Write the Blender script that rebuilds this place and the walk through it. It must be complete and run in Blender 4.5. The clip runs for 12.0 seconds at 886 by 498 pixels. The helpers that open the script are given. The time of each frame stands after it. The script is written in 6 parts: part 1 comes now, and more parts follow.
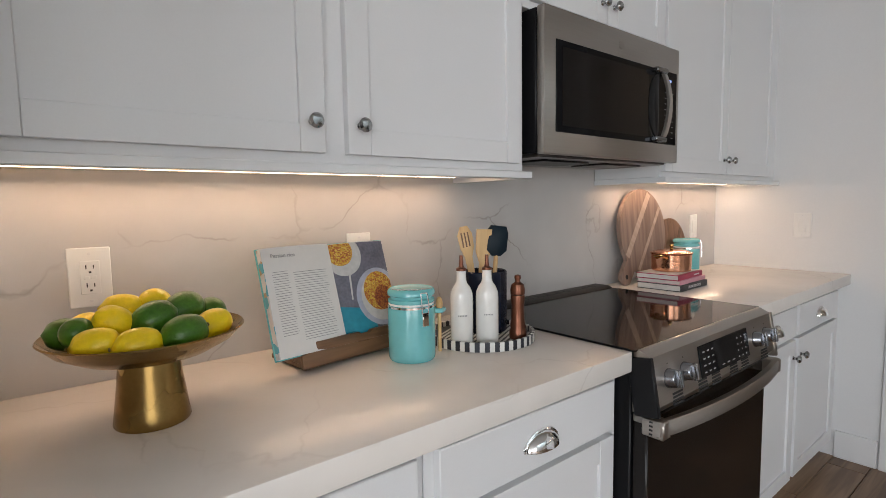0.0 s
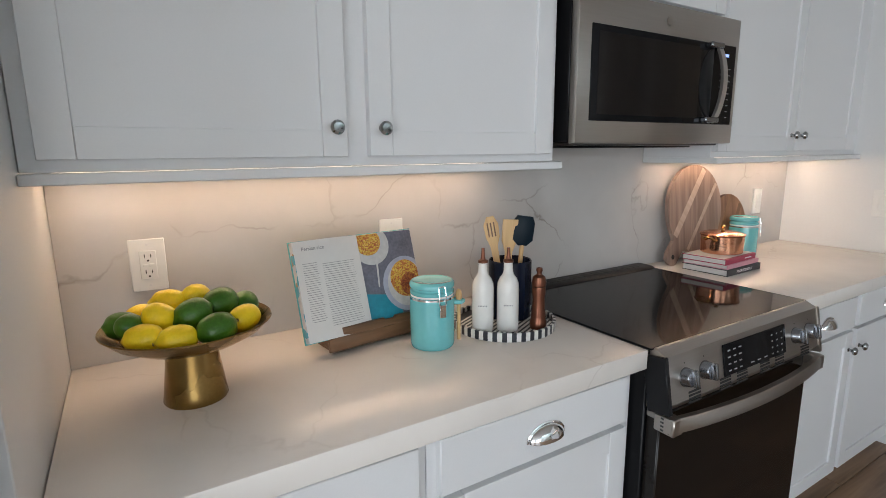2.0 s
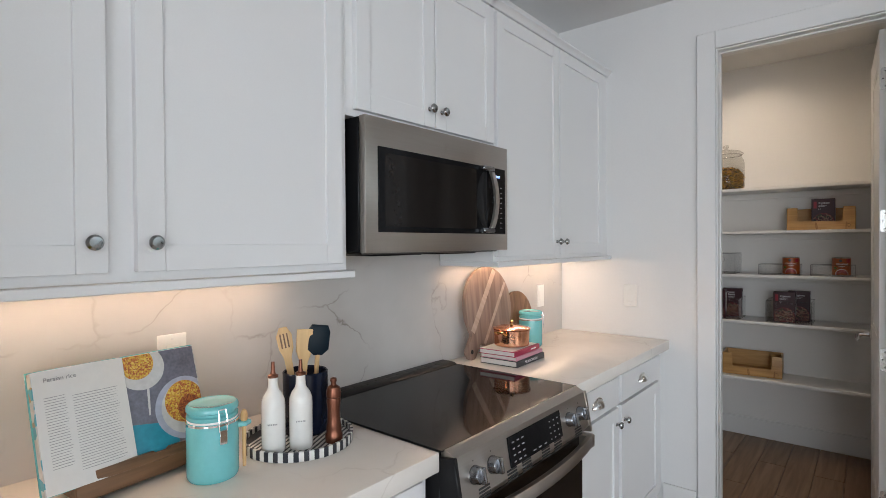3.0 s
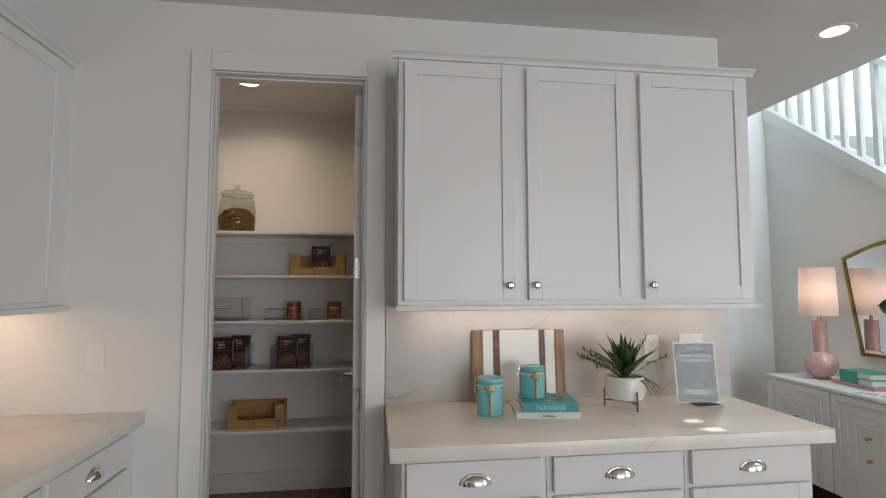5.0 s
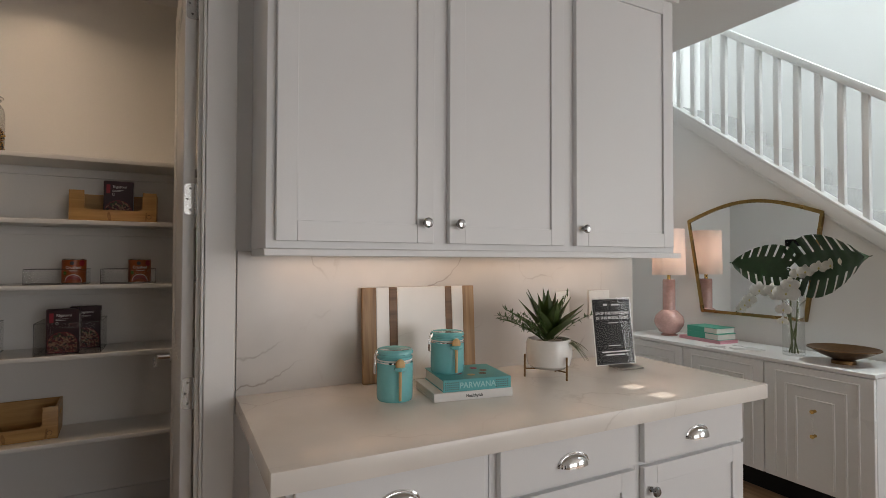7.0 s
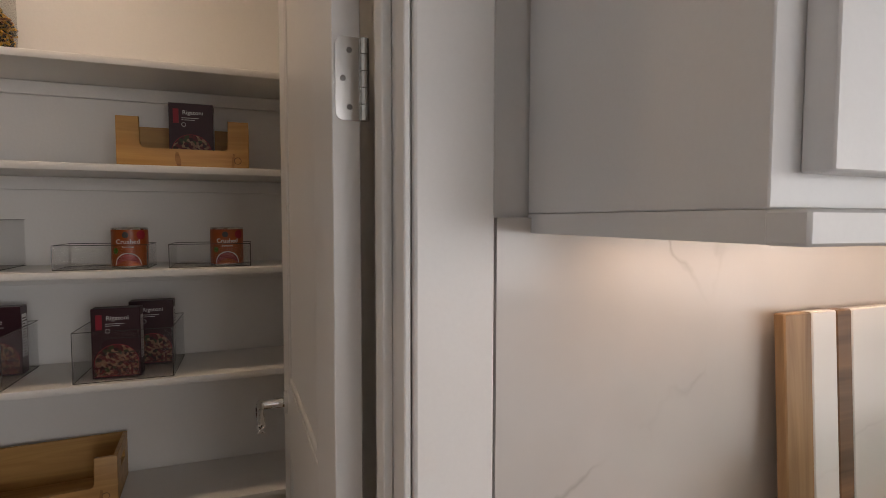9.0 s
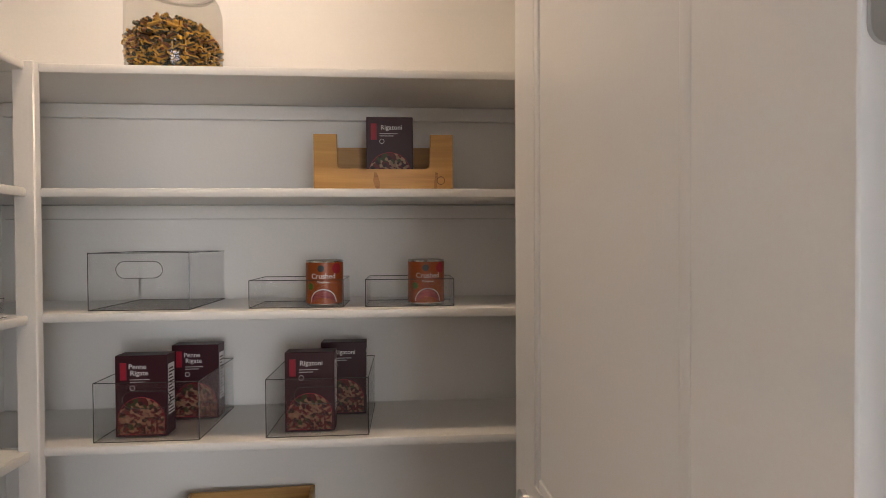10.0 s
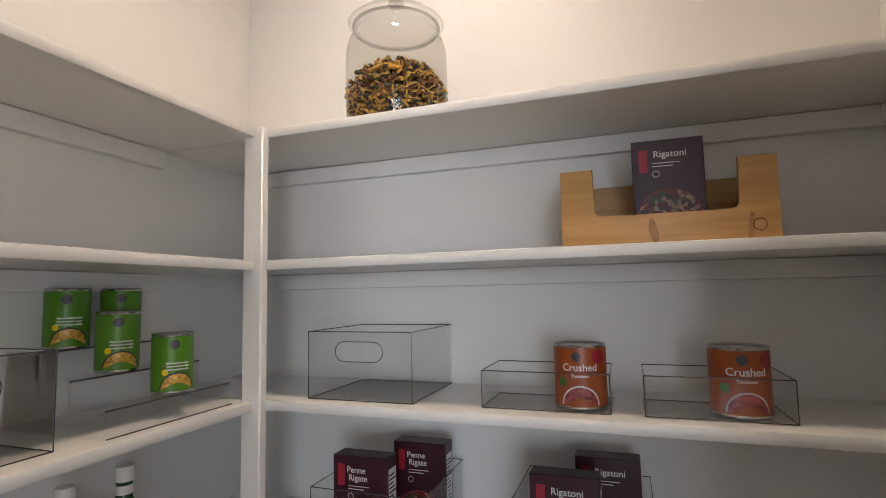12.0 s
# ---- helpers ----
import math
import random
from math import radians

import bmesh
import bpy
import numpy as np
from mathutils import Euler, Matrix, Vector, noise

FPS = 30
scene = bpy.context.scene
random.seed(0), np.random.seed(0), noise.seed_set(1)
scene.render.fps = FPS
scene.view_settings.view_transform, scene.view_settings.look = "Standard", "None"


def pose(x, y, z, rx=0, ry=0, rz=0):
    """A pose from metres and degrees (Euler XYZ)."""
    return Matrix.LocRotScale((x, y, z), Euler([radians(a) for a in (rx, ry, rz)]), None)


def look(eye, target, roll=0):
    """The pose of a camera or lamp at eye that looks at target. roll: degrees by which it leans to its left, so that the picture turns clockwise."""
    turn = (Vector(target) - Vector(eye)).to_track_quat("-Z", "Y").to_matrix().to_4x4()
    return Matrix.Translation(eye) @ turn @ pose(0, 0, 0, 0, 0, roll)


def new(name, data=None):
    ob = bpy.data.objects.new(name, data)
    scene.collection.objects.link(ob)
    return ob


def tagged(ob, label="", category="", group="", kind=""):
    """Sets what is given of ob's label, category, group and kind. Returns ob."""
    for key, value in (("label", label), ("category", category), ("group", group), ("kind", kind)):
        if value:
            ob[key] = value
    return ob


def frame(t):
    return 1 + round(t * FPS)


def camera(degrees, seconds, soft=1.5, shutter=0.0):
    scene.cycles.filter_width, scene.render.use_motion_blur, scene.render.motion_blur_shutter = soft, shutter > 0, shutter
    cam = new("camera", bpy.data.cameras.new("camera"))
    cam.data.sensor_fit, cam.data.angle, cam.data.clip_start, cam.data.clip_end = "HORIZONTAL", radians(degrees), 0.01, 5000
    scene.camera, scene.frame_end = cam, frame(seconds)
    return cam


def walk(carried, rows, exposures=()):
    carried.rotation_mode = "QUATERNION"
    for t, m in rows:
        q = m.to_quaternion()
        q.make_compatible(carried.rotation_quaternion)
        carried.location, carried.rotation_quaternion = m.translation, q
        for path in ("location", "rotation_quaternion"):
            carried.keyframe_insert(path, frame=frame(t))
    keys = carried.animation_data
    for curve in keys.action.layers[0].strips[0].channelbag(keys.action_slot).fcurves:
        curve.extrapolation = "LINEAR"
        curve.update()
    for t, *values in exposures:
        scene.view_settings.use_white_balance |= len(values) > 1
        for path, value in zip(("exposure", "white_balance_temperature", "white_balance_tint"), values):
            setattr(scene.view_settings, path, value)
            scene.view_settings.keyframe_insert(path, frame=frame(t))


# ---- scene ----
cam = camera(81.2, 12.0, soft=0.8)
PATH = [
    (0, (0.071, -1.293, 1.279), (1.332, 0.25, 1.104), -0.9),
    (0.5, (0.051, -1.294, 1.247), (1.005, 0.416, 0.84), -0.9),
    (1, (0.061, -1.31, 1.3), (0.899, 0.435, 0.797), -0.7),
    (1.5, (0.1, -1.35, 1.344), (0.953, 0.395, 0.867), -0.9),
    (2, (0.145, -1.39, 1.396), (1.174, 0.285, 1.025), -0.5),
    (2.5, (0.176, -1.434, 1.426), (1.47, 0.079, 1.239), -0.3),
    (3, (0.205, -1.473, 1.441), (1.744, -0.196, 1.421), -0.4),
    (3.5, (0.271, -1.538, 1.452), (2.019, -0.57, 1.537), -0.3),
    (3.7, (0.318, -1.553, 1.458), (2.16, -0.782, 1.562), -0.2),
    (5.5, (0.918, -1.628, 1.441), (2.844, -2.152, 1.576), -0.0),
    (6, (1.112, -1.673, 1.412), (2.974, -2.39, 1.548), 0.1),
    (6.5, (1.243, -1.557, 1.361), (3.046, -2.416, 1.467), 0.2),
    (6.7, (1.29, -1.507, 1.339), (3.069, -2.417, 1.411), 0.4),
    (8.5, (2.342, -1.430, 1.337), (4.152, -2.273, 1.221), 0.3),
    (9, (2.619, -1.409, 1.359), (4.496, -2.09, 1.248), 0.1),
    (9.5, (2.838, -1.346, 1.349), (4.823, -1.579, 1.276), -0.4),
    (10, (3.012, -1.271, 1.382), (5.007, -1.41, 1.354), -0.3),
    (10.5, (3.122, -1.232, 1.405), (5.115, -1.387, 1.463), -0.6),
    (11, (3.266, -1.222, 1.414), (5.26, -1.312, 1.547), -0.7),
    (11.5, (3.351, -1.184, 1.446), (5.334, -0.963, 1.593), -0.8),
    (12, (3.372, -1.143, 1.437), (5.251, -0.479, 1.606), -1.1),
]
walk(cam, [(t, look(eye, target, roll)) for t, eye, target, roll in PATH],
     [(0.0, -0.05, 6600, 13), (0.5, -0.2, 6600, 14), (1.0, -0.15, 6500, 14), (1.5, -0.08, 6400, 12), (2.4, 0.07, 6250, 10), (3.5, 0.27, 6450, 12), (4.6, -0.12, 6650, 12), (5.5, -0.47, 6850, 13), (6.6, -0.6, 7150, 15),
      (8.4, -0.25, 7300, 18), (9.0, -0.08, 7150, 18), (9.6, 0.48, 6950, 17), (10.0, 0.82, 6850, 16), (10.5, 0.97, 6500, 15), (11.2, 0.91, 6350, 14), (12.0, 0.86, 6200, 13)])

# ---------------- world, sun, lights ----------------
world = bpy.data.worlds.new("sky")
scene.world = world
world.use_nodes = True
wn = world.node_tree.nodes
sky = wn.new("ShaderNodeTexSky")
sky.sky_type = "NISHITA"
sky.sun_disc = False
sky.sun_elevation, sky.sun_rotation = radians(40), radians(176)
world.node_tree.links.new(sky.outputs[0], wn["Background"].inputs[0])
wn["Background"].inputs[1].default_value = 0.1


def lamp(name, kind, m, energy, color, **kw):
    data = bpy.data.lights.new(name, kind)
    data.energy, data.color = energy, color
    if kind == "AREA":
        data.shape = kw.get("shape", "RECTANGLE")
        data.size = kw["size"]
        data.size_y = kw.get("size_y", kw["size"])
        data.spread = radians(kw.get("spread", 180))
    if kind == "SUN":
        data.angle = radians(kw["angle"])
    ob = new(name, data)
    ob.matrix_world = m
    return ob


WARM, DAY = (1.0, 0.69, 0.46), (0.88, 0.95, 1.0)
CANLIGHT = (1.0, 0.77, 0.54)
lamp("sun", "SUN", look((2.75, -6.2, 3.7), (2.59, -2.85, 0.914)), 5.0, (1.0, 0.95, 0.87), angle=0.25)
# daylight standing in the window openings; the stair lamp stands for an unseen window
lamp("window_light_west", "AREA", look((-3.97, -4.15, 1.35), (0, -4.15, 1.35)), 148, (0.89, 0.95, 1.0), size=3.5, size_y=2.2)
lamp("window_light_south", "AREA", look((-1.6, -6.97, 1.35), (-1.6, 0, 1.35)), 85, DAY, size=3.2, size_y=2.2)
lamp("window_light_stair", "AREA", look((1.2, -5.25, 5.1), (2.6, -5.6, 2.6)), 180, (0.74, 0.92, 1.0), size=1.3, size_y=1.0)

# ---------------- materials ----------------


def mat(name, color, rough=0.5, metal=0.0, var=0.05, scale=6.0, bump=0.0, bscale=90.0, coat=0.0, rvar=0.06, ior=1.5, stretch=(1, 1, 1), sheen=0.0):
    """A surface with variation at two scales in colour and gloss, and fine relief."""
    m = bpy.data.materials.new(name)
    m.use_nodes = True
    n, ln = m.node_tree.nodes, m.node_tree.links
    b = n["Principled BSDF"]
    b.inputs["Metallic"].default_value = metal
    b.inputs["IOR"].default_value = ior
    b.inputs["Coat Weight"].default_value = coat
    b.inputs["Coat Roughness"].default_value = 0.08
    b.inputs["Sheen Weight"].default_value = sheen
    tc, mp = n.new("ShaderNodeTexCoord"), n.new("ShaderNodeMapping")
    mp.inputs["Scale"].default_value = stretch
    ln.new(tc.outputs["Object"], mp.inputs[0])
    big, fine = n.new("ShaderNodeTexNoise"), n.new("ShaderNodeTexNoise")
    big.inputs["Scale"].default_value, big.inputs["Detail"].default_value = scale, 4
    fine.inputs["Scale"].default_value, fine.inputs["Detail"].default_value = bscale, 5
    for t in (big, fine):
        ln.new(mp.outputs[0], t.inputs["Vector"])
    add = n.new("ShaderNodeMath")
    add.operation = "ADD"
    ln.new(big.outputs[0], add.inputs[0]), ln.new(fine.outputs[0], add.inputs[1])
    rng = n.new("ShaderNodeMapRange")
    rng.inputs["From Min"].default_value, rng.inputs["From Max"].default_value = 0.6, 1.4
    rng.inputs["To Min"].default_value, rng.inputs["To Max"].default_value = 1 - var, 1 + var
    ln.new(add.outputs[0], rng.inputs[0])
    mul = n.new("ShaderNodeVectorMath")
    mul.operation = "SCALE"
    mul.inputs[0].default_value = color
    ln.new(rng.outputs[0], mul.inputs["Scale"])
    ln.new(mul.outputs[0], b.inputs["Base Color"])
    rr = n.new("ShaderNodeMapRange")
    rr.inputs["From Min"].default_value, rr.inputs["From Max"].default_value = 0.15, 0.85
    rr.inputs["To Min"].default_value, rr.inputs["To Max"].default_value = max(0.02, rough - rvar), rough + rvar
    ln.new(big.outputs[0], rr.inputs[0])
    ln.new(rr.outputs[0], b.inputs["Roughness"])
    if bump:
        bp = n.new("ShaderNodeBump")
        bp.inputs["Strength"].default_value, bp.inputs["Distance"].default_value = 1.0, bump
        ln.new(fine.outputs[0], bp.inputs["Height"])
        ln.new(bp.outputs[0], b.inputs["Normal"])
    return m


def wood(name, dark, light, rough=0.45, axis=0, rings=9.0, per_object=0.0, coat=0.0):
    """Grain along one axis of the object."""
    m = bpy.data.materials.new(name)
    m.use_nodes = True
    n, ln = m.node_tree.nodes, m.node_tree.links
    b = n["Principled BSDF"]
    b.inputs["Roughness"].default_value = rough
    b.inputs["Coat Weight"].default_value = coat
    tc, mp = n.new("ShaderNodeTexCoord"), n.new("ShaderNodeMapping")
    s = [rings * 4] * 3
    s[axis] = rings * 0.28
    mp.inputs["Scale"].default_value = s
    info, off = n.new("ShaderNodeObjectInfo"), n.new("ShaderNodeVectorMath")
    off.operation = "SCALE"
    off.inputs[0].default_value = (7, 11, 5)
    ln.new(info.outputs["Random"], off.inputs["Scale"])
    av = n.new("ShaderNodeVectorMath")
    ln.new(tc.outputs["Object"], av.inputs[0]), ln.new(off.outputs[0], av.inputs[1])
    ln.new(av.outputs[0], mp.inputs[0])
    no = n.new("ShaderNodeTexNoise")
    no.inputs["Scale"].default_value, no.inputs["Detail"].default_value, no.inputs["Distortion"].default_value = 1.0, 6, 0.8
    ln.new(mp.outputs[0], no.inputs["Vector"])
    cr = n.new("ShaderNodeValToRGB")
    cr.color_ramp.elements[0].position, cr.color_ramp.elements[1].position = 0.32, 0.68
    cr.color_ramp.elements[0].color, cr.color_ramp.elements[1].color = (*dark, 1), (*light, 1)
    ln.new(no.outputs[0], cr.inputs[0])
    hs = n.new("ShaderNodeHueSaturation")
    vr = n.new("ShaderNodeMapRange")
    vr.inputs["To Min"].default_value, vr.inputs["To Max"].default_value = 1 - per_object, 1 + per_object
    ln.new(info.outputs["Random"], vr.inputs[0]), ln.new(vr.outputs[0], hs.inputs["Value"])
    ln.new(cr.outputs[0], hs.inputs["Color"])
    ln.new(hs.outputs[0], b.inputs["Base Color"])
    bp = n.new("ShaderNodeBump")
    bp.inputs["Distance"].default_value = 0.0006
    ln.new(no.outputs[0], bp.inputs["Height"]), ln.new(bp.outputs[0], b.inputs["Normal"])
    return m


def quartz(name, base, vein, vscale=1.5, rough=0.12, amount=0.85):
    """Polished engineered stone with thin broken veins."""
    m = bpy.data.materials.new(name)
    m.use_nodes = True
    n, ln = m.node_tree.nodes, m.node_tree.links
    b = n["Principled BSDF"]
    b.inputs["Roughness"].default_value = rough
    tc = n.new("ShaderNodeTexCoord")
    warp = n.new("ShaderNodeTexNoise")
    warp.inputs["Scale"].default_value, warp.inputs["Detail"].default_value = 3.0, 5
    ln.new(tc.outputs["Object"], warp.inputs["Vector"])
    ws = n.new("ShaderNodeVectorMath")
    ws.operation = "SCALE"
    ws.inputs["Scale"].default_value = 0.35
    ln.new(warp.outputs[1], ws.inputs[0])
    wa = n.new("ShaderNodeVectorMath")
    ln.new(tc.outputs["Object"], wa.inputs[0]), ln.new(ws.outputs[0], wa.inputs[1])
    vo = n.new("ShaderNodeTexVoronoi")
    vo.feature = "DISTANCE_TO_EDGE"
    vo.inputs["Scale"].default_value = vscale
    ln.new(wa.outputs[0], vo.inputs["Vector"])
    line = n.new("ShaderNodeMapRange")
    line.inputs["From Min"].default_value, line.inputs["From Max"].default_value = 0.0, 0.011
    line.inputs["To Min"].default_value, line.inputs["To Max"].default_value = 1.0, 0.0
    ln.new(vo.outputs["Distance"], line.inputs[0])
    broad = n.new("ShaderNodeMapRange")
    broad.inputs["From Min"].default_value, broad.inputs["From Max"].default_value = 0.0, 0.15
    broad.inputs["To Min"].default_value, broad.inputs["To Max"].default_value = 0.17, 0.0
    ln.new(vo.outputs["Distance"], broad.inputs[0])
    mask = n.new("ShaderNodeTexNoise")
    mask.inputs["Scale"].default_value, mask.inputs["Detail"].default_value = 3.2, 3
    ln.new(tc.outputs["Object"], mask.inputs["Vector"])
    mr = n.new("ShaderNodeMapRange")
    mr.inputs["From Min"].default_value, mr.inputs["From Max"].default_value = 0.45, 0.70
    mr.inputs["To Min"].default_value, mr.inputs["To Max"].default_value = 0.0, amount
    ln.new(mask.outputs[0], mr.inputs[0])
    su = n.new("ShaderNodeMath")
    su.operation = "ADD"
    ln.new(line.outputs[0], su.inputs[0]), ln.new(broad.outputs[0], su.inputs[1])
    fa = n.new("ShaderNodeMath")
    fa.operation, fa.use_clamp = "MULTIPLY", True
    ln.new(su.outputs[0], fa.inputs[0]), ln.new(mr.outputs[0], fa.inputs[1])
    cl = n.new("ShaderNodeTexNoise")
    cl.inputs["Scale"].default_value, cl.inputs["Detail"].default_value = 5, 6
    ln.new(tc.outputs["Object"], cl.inputs["Vector"])
    cr = n.new("ShaderNodeValToRGB")
    cr.color_ramp.elements[0].position, cr.color_ramp.elements[1].position = 0.35, 0.65
    cr.color_ramp.elements[0].color = (*[c * 0.93 for c in base], 1)
    cr.color_ramp.elements[1].color = (*base, 1)
    ln.new(cl.outputs[0], cr.inputs[0])
    mx = n.new("ShaderNodeMix")
    mx.data_type = "RGBA"
    ln.new(fa.outputs[0], mx.inputs["Factor"]), ln.new(cr.outputs[0], mx.inputs[6])
    mx.inputs[7].default_value = (*vein, 1)
    ln.new(mx.outputs[2], b.inputs["Base Color"])
    return m


def glow(name, color, strength):
    m = bpy.data.materials.new(name)
    m.use_nodes = True
    b = m.node_tree.nodes["Principled BSDF"]
    b.inputs["Base Color"].default_value = (0.8, 0.8, 0.8, 1)
    b.inputs["Emission Color"].default_value = (*color, 1)
    b.inputs["Emission Strength"].default_value = strength
    return m


def clear(name, tint, ior=1.45, rough=0.02, least=0.014, most=0.85):
    """Thin clear plastic or glass: see-through with a mirror gloss."""
    m = bpy.data.materials.new(name)
    m.use_nodes = True
    n, ln = m.node_tree.nodes, m.node_tree.links
    n.remove(n["Principled BSDF"])
    tr, gl, fr, mx = n.new("ShaderNodeBsdfTransparent"), n.new("ShaderNodeBsdfGlossy"), n.new("ShaderNodeMapRange"), n.new("ShaderNodeMixShader")
    lw, pw = n.new("ShaderNodeLayerWeight"), n.new("ShaderNodeMath")
    pw.operation = "POWER"
    pw.inputs[1].default_value = 5.0
    lw.inputs[0].default_value = 0.5
    ln.new(lw.outputs["Facing"], pw.inputs[0]), ln.new(pw.outputs[0], fr.inputs[0])
    fr.inputs["To Min"].default_value, fr.inputs["To Max"].default_value = least, most
    tr.inputs[0].default_value = (*tint, 1)
    gl.inputs["Roughness"].default_value = rough
    ln.new(fr.outputs[0], mx.inputs[0]), ln.new(tr.outputs[0], mx.inputs[1]), ln.new(gl.outputs[0], mx.inputs[2])
    ln.new(mx.outputs[0], n["Material Output"].inputs[0])
    return m


def food(name, colors, scale=60.0, rough=0.4, bump=0.0, island=False):
    """Printed or real food: patches of several colours."""
    m = bpy.data.materials.new(name)
    m.use_nodes = True
    n, ln = m.node_tree.nodes, m.node_tree.links
    b = n["Principled BSDF"]
    b.inputs["Roughness"].default_value = rough
    tc, vo, cr = n.new("ShaderNodeTexCoord"), n.new("ShaderNodeTexVoronoi"), n.new("ShaderNodeValToRGB")
    no = n.new("ShaderNodeTexNoise")
    no.inputs["Scale"].default_value = scale * 0.6
    vo.inputs["Scale"].default_value = scale
    ln.new(tc.outputs["Object"], vo.inputs["Vector"]), ln.new(tc.outputs["Object"], no.inputs["Vector"])
    el = cr.color_ramp.elements
    cr.color_ramp.interpolation = "CONSTANT"
    while len(el) < len(colors):
        el.new(0.5)
    for i, c in enumerate(colors):
        el[i].position, el[i].color = i / len(colors), (*c, 1)
    sx = n.new("ShaderNodeSeparateColor")
    if island:
        ln.new(n.new("ShaderNodeNewGeometry").outputs["Random Per Island"], cr.inputs[0])
    else:
        ln.new(vo.outputs["Color"], sx.inputs[0]), ln.new(sx.outputs[0], cr.inputs[0])
    mx = n.new("ShaderNodeMix")
    mx.data_type, mx.blend_type = "RGBA", "MULTIPLY"
    mx.inputs["Factor"].default_value = 0.6
    ln.new(cr.outputs[0], mx.inputs[6])
    mr = n.new("ShaderNodeMapRange")
    mr.inputs["To Min"].default_value, mr.inputs["To Max"].default_value = 0.4, 1.3
    ln.new(no.outputs[0], mr.inputs[0]), ln.new(mr.outputs[0], mx.inputs[7])
    ln.new(mx.outputs[2], b.inputs["Base Color"])
    if bump:
        bp = n.new("ShaderNodeBump")
        bp.inputs["Distance"].default_value = bump
        ln.new(vo.outputs["Distance"], bp.inputs["Height"]), ln.new(bp.outputs[0], b.inputs["Normal"])
    return m


M_WALL = mat("wall_paint", (0.74, 0.74, 0.735), 0.55, var=0.02, scale=1.5, bump=0.0004, bscale=140)
M_CEIL = mat("ceiling_paint", (0.72, 0.72, 0.72), 0.85, var=0.02, scale=1.2, bump=0.0005, bscale=120)
M_TRIM = mat("trim_paint", (0.76, 0.76, 0.755), 0.34, var=0.02, scale=3, rvar=0.02, bump=0.00008, bscale=200)
M_CAB = mat("cabinet_paint", (0.74, 0.745, 0.75), 0.34, var=0.018, scale=3, rvar=0.02, bump=0.00008, bscale=260)
M_SHELF = mat("shelf_paint", (0.80, 0.795, 0.78), 0.35, var=0.03, scale=3, bump=0.0001, bscale=150)
M_PANTRY = mat("pantry_wall_paint", (0.80, 0.795, 0.78), 0.30, var=0.015, scale=2, rvar=0.01, bump=0.0003, bscale=110)
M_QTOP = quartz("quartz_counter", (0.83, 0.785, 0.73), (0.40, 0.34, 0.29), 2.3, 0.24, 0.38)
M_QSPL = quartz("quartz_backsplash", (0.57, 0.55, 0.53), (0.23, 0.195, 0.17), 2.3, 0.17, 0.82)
M_FLOOR = wood("floor_oak", (0.15, 0.085, 0.045), (0.29, 0.18, 0.105), 0.4, 0, 7, 0.18)
M_STEEL = mat("brushed_steel", (0.40, 0.365, 0.33), 0.33, 1.0, var=0.05, scale=4, bump=0.00006, bscale=240, stretch=(0.03, 1, 1))
M_DKSTEEL = mat("dark_steel", (0.16, 0.155, 0.15), 0.3, 1.0, var=0.05, scale=3, stretch=(1, 1, 0.05))
M_FRIDGE = mat("black_stainless", (0.004, 0.004, 0.004), 0.26, 0.0, ior=1.28, var=0.05, scale=3, stretch=(1, 1, 0.05))
M_KNOB = mat("polished_knob", (0.34, 0.34, 0.34), 0.09, 1.0, var=0.04)
M_DIAL = mat("satin_chrome", (0.30, 0.31, 0.33), 0.2, 1.0, var=0.05)
M_CHROME = mat("chrome", (0.80, 0.80, 0.80), 0.05, 1.0, var=0.02, rvar=0.02)
M_NICKEL = mat("satin_nickel", (0.52, 0.52, 0.51), 0.24, 1.0, var=0.06)
M_BLACK = mat("black_enamel", (0.008, 0.008, 0.009), 0.38, var=0.1, ior=1.3)
M_GLASSTOP = mat("black_ceramic_glass", (0.008, 0.008, 0.009), 0.05, var=0.05, rvar=0.02, ior=1.2)
M_OVENGLASS = mat("oven_glass", (0.010, 0.008, 0.007), 0.10, var=0.05, rvar=0.03, ior=1.3)
M_WHITEPL = mat("white_plastic", (0.78, 0.78, 0.76), 0.3, var=0.01)
M_PRINT = mat("white_print", (0.72, 0.72, 0.72), 0.5, var=0.02)
M_DARKSLOT = mat("dark_slot", (0.02, 0.02, 0.02), 0.6)
M_GOLD = mat("brushed_gold", (0.30, 0.19, 0.065), 0.27, 1.0, var=0.12, scale=7, bump=0.0001, bscale=150)
M_TURQ = mat("turquoise_glaze", (0.16, 0.50, 0.52), 0.14, var=0.05, scale=5, coat=0.5)
M_WALNUT = wood("walnut", (0.09, 0.045, 0.02), (0.22, 0.115, 0.055), 0.45, 0, 9)
M_ACACIA = wood("acacia_strip", (0.20, 0.11, 0.05), (0.42, 0.26, 0.13), 0.45, 2, 8)
M_BAMBOO = wood("bamboo", (0.42, 0.22, 0.07), (0.58, 0.34, 0.12), 0.42, 1, 9)
M_BAMBOODK = wood("bamboo_node", (0.26, 0.12, 0.035), (0.42, 0.22, 0.075), 0.42, 1, 14)
M_BEECH = wood("beech", (0.48, 0.29, 0.12), (0.68, 0.46, 0.22), 0.5, 2, 9)
M_GREYWOOD = wood("grey_brown_board", (0.19, 0.125, 0.095), (0.34, 0.24, 0.19), 0.5, 2, 7)
M_GREYWOODL = wood("pale_board_strip", (0.42, 0.31, 0.24), (0.55, 0.43, 0.35), 0.5, 2, 7)
M_BROWNWOOD = wood("brown_board", (0.14, 0.07, 0.04), (0.28, 0.15, 0.085), 0.5, 2, 7)
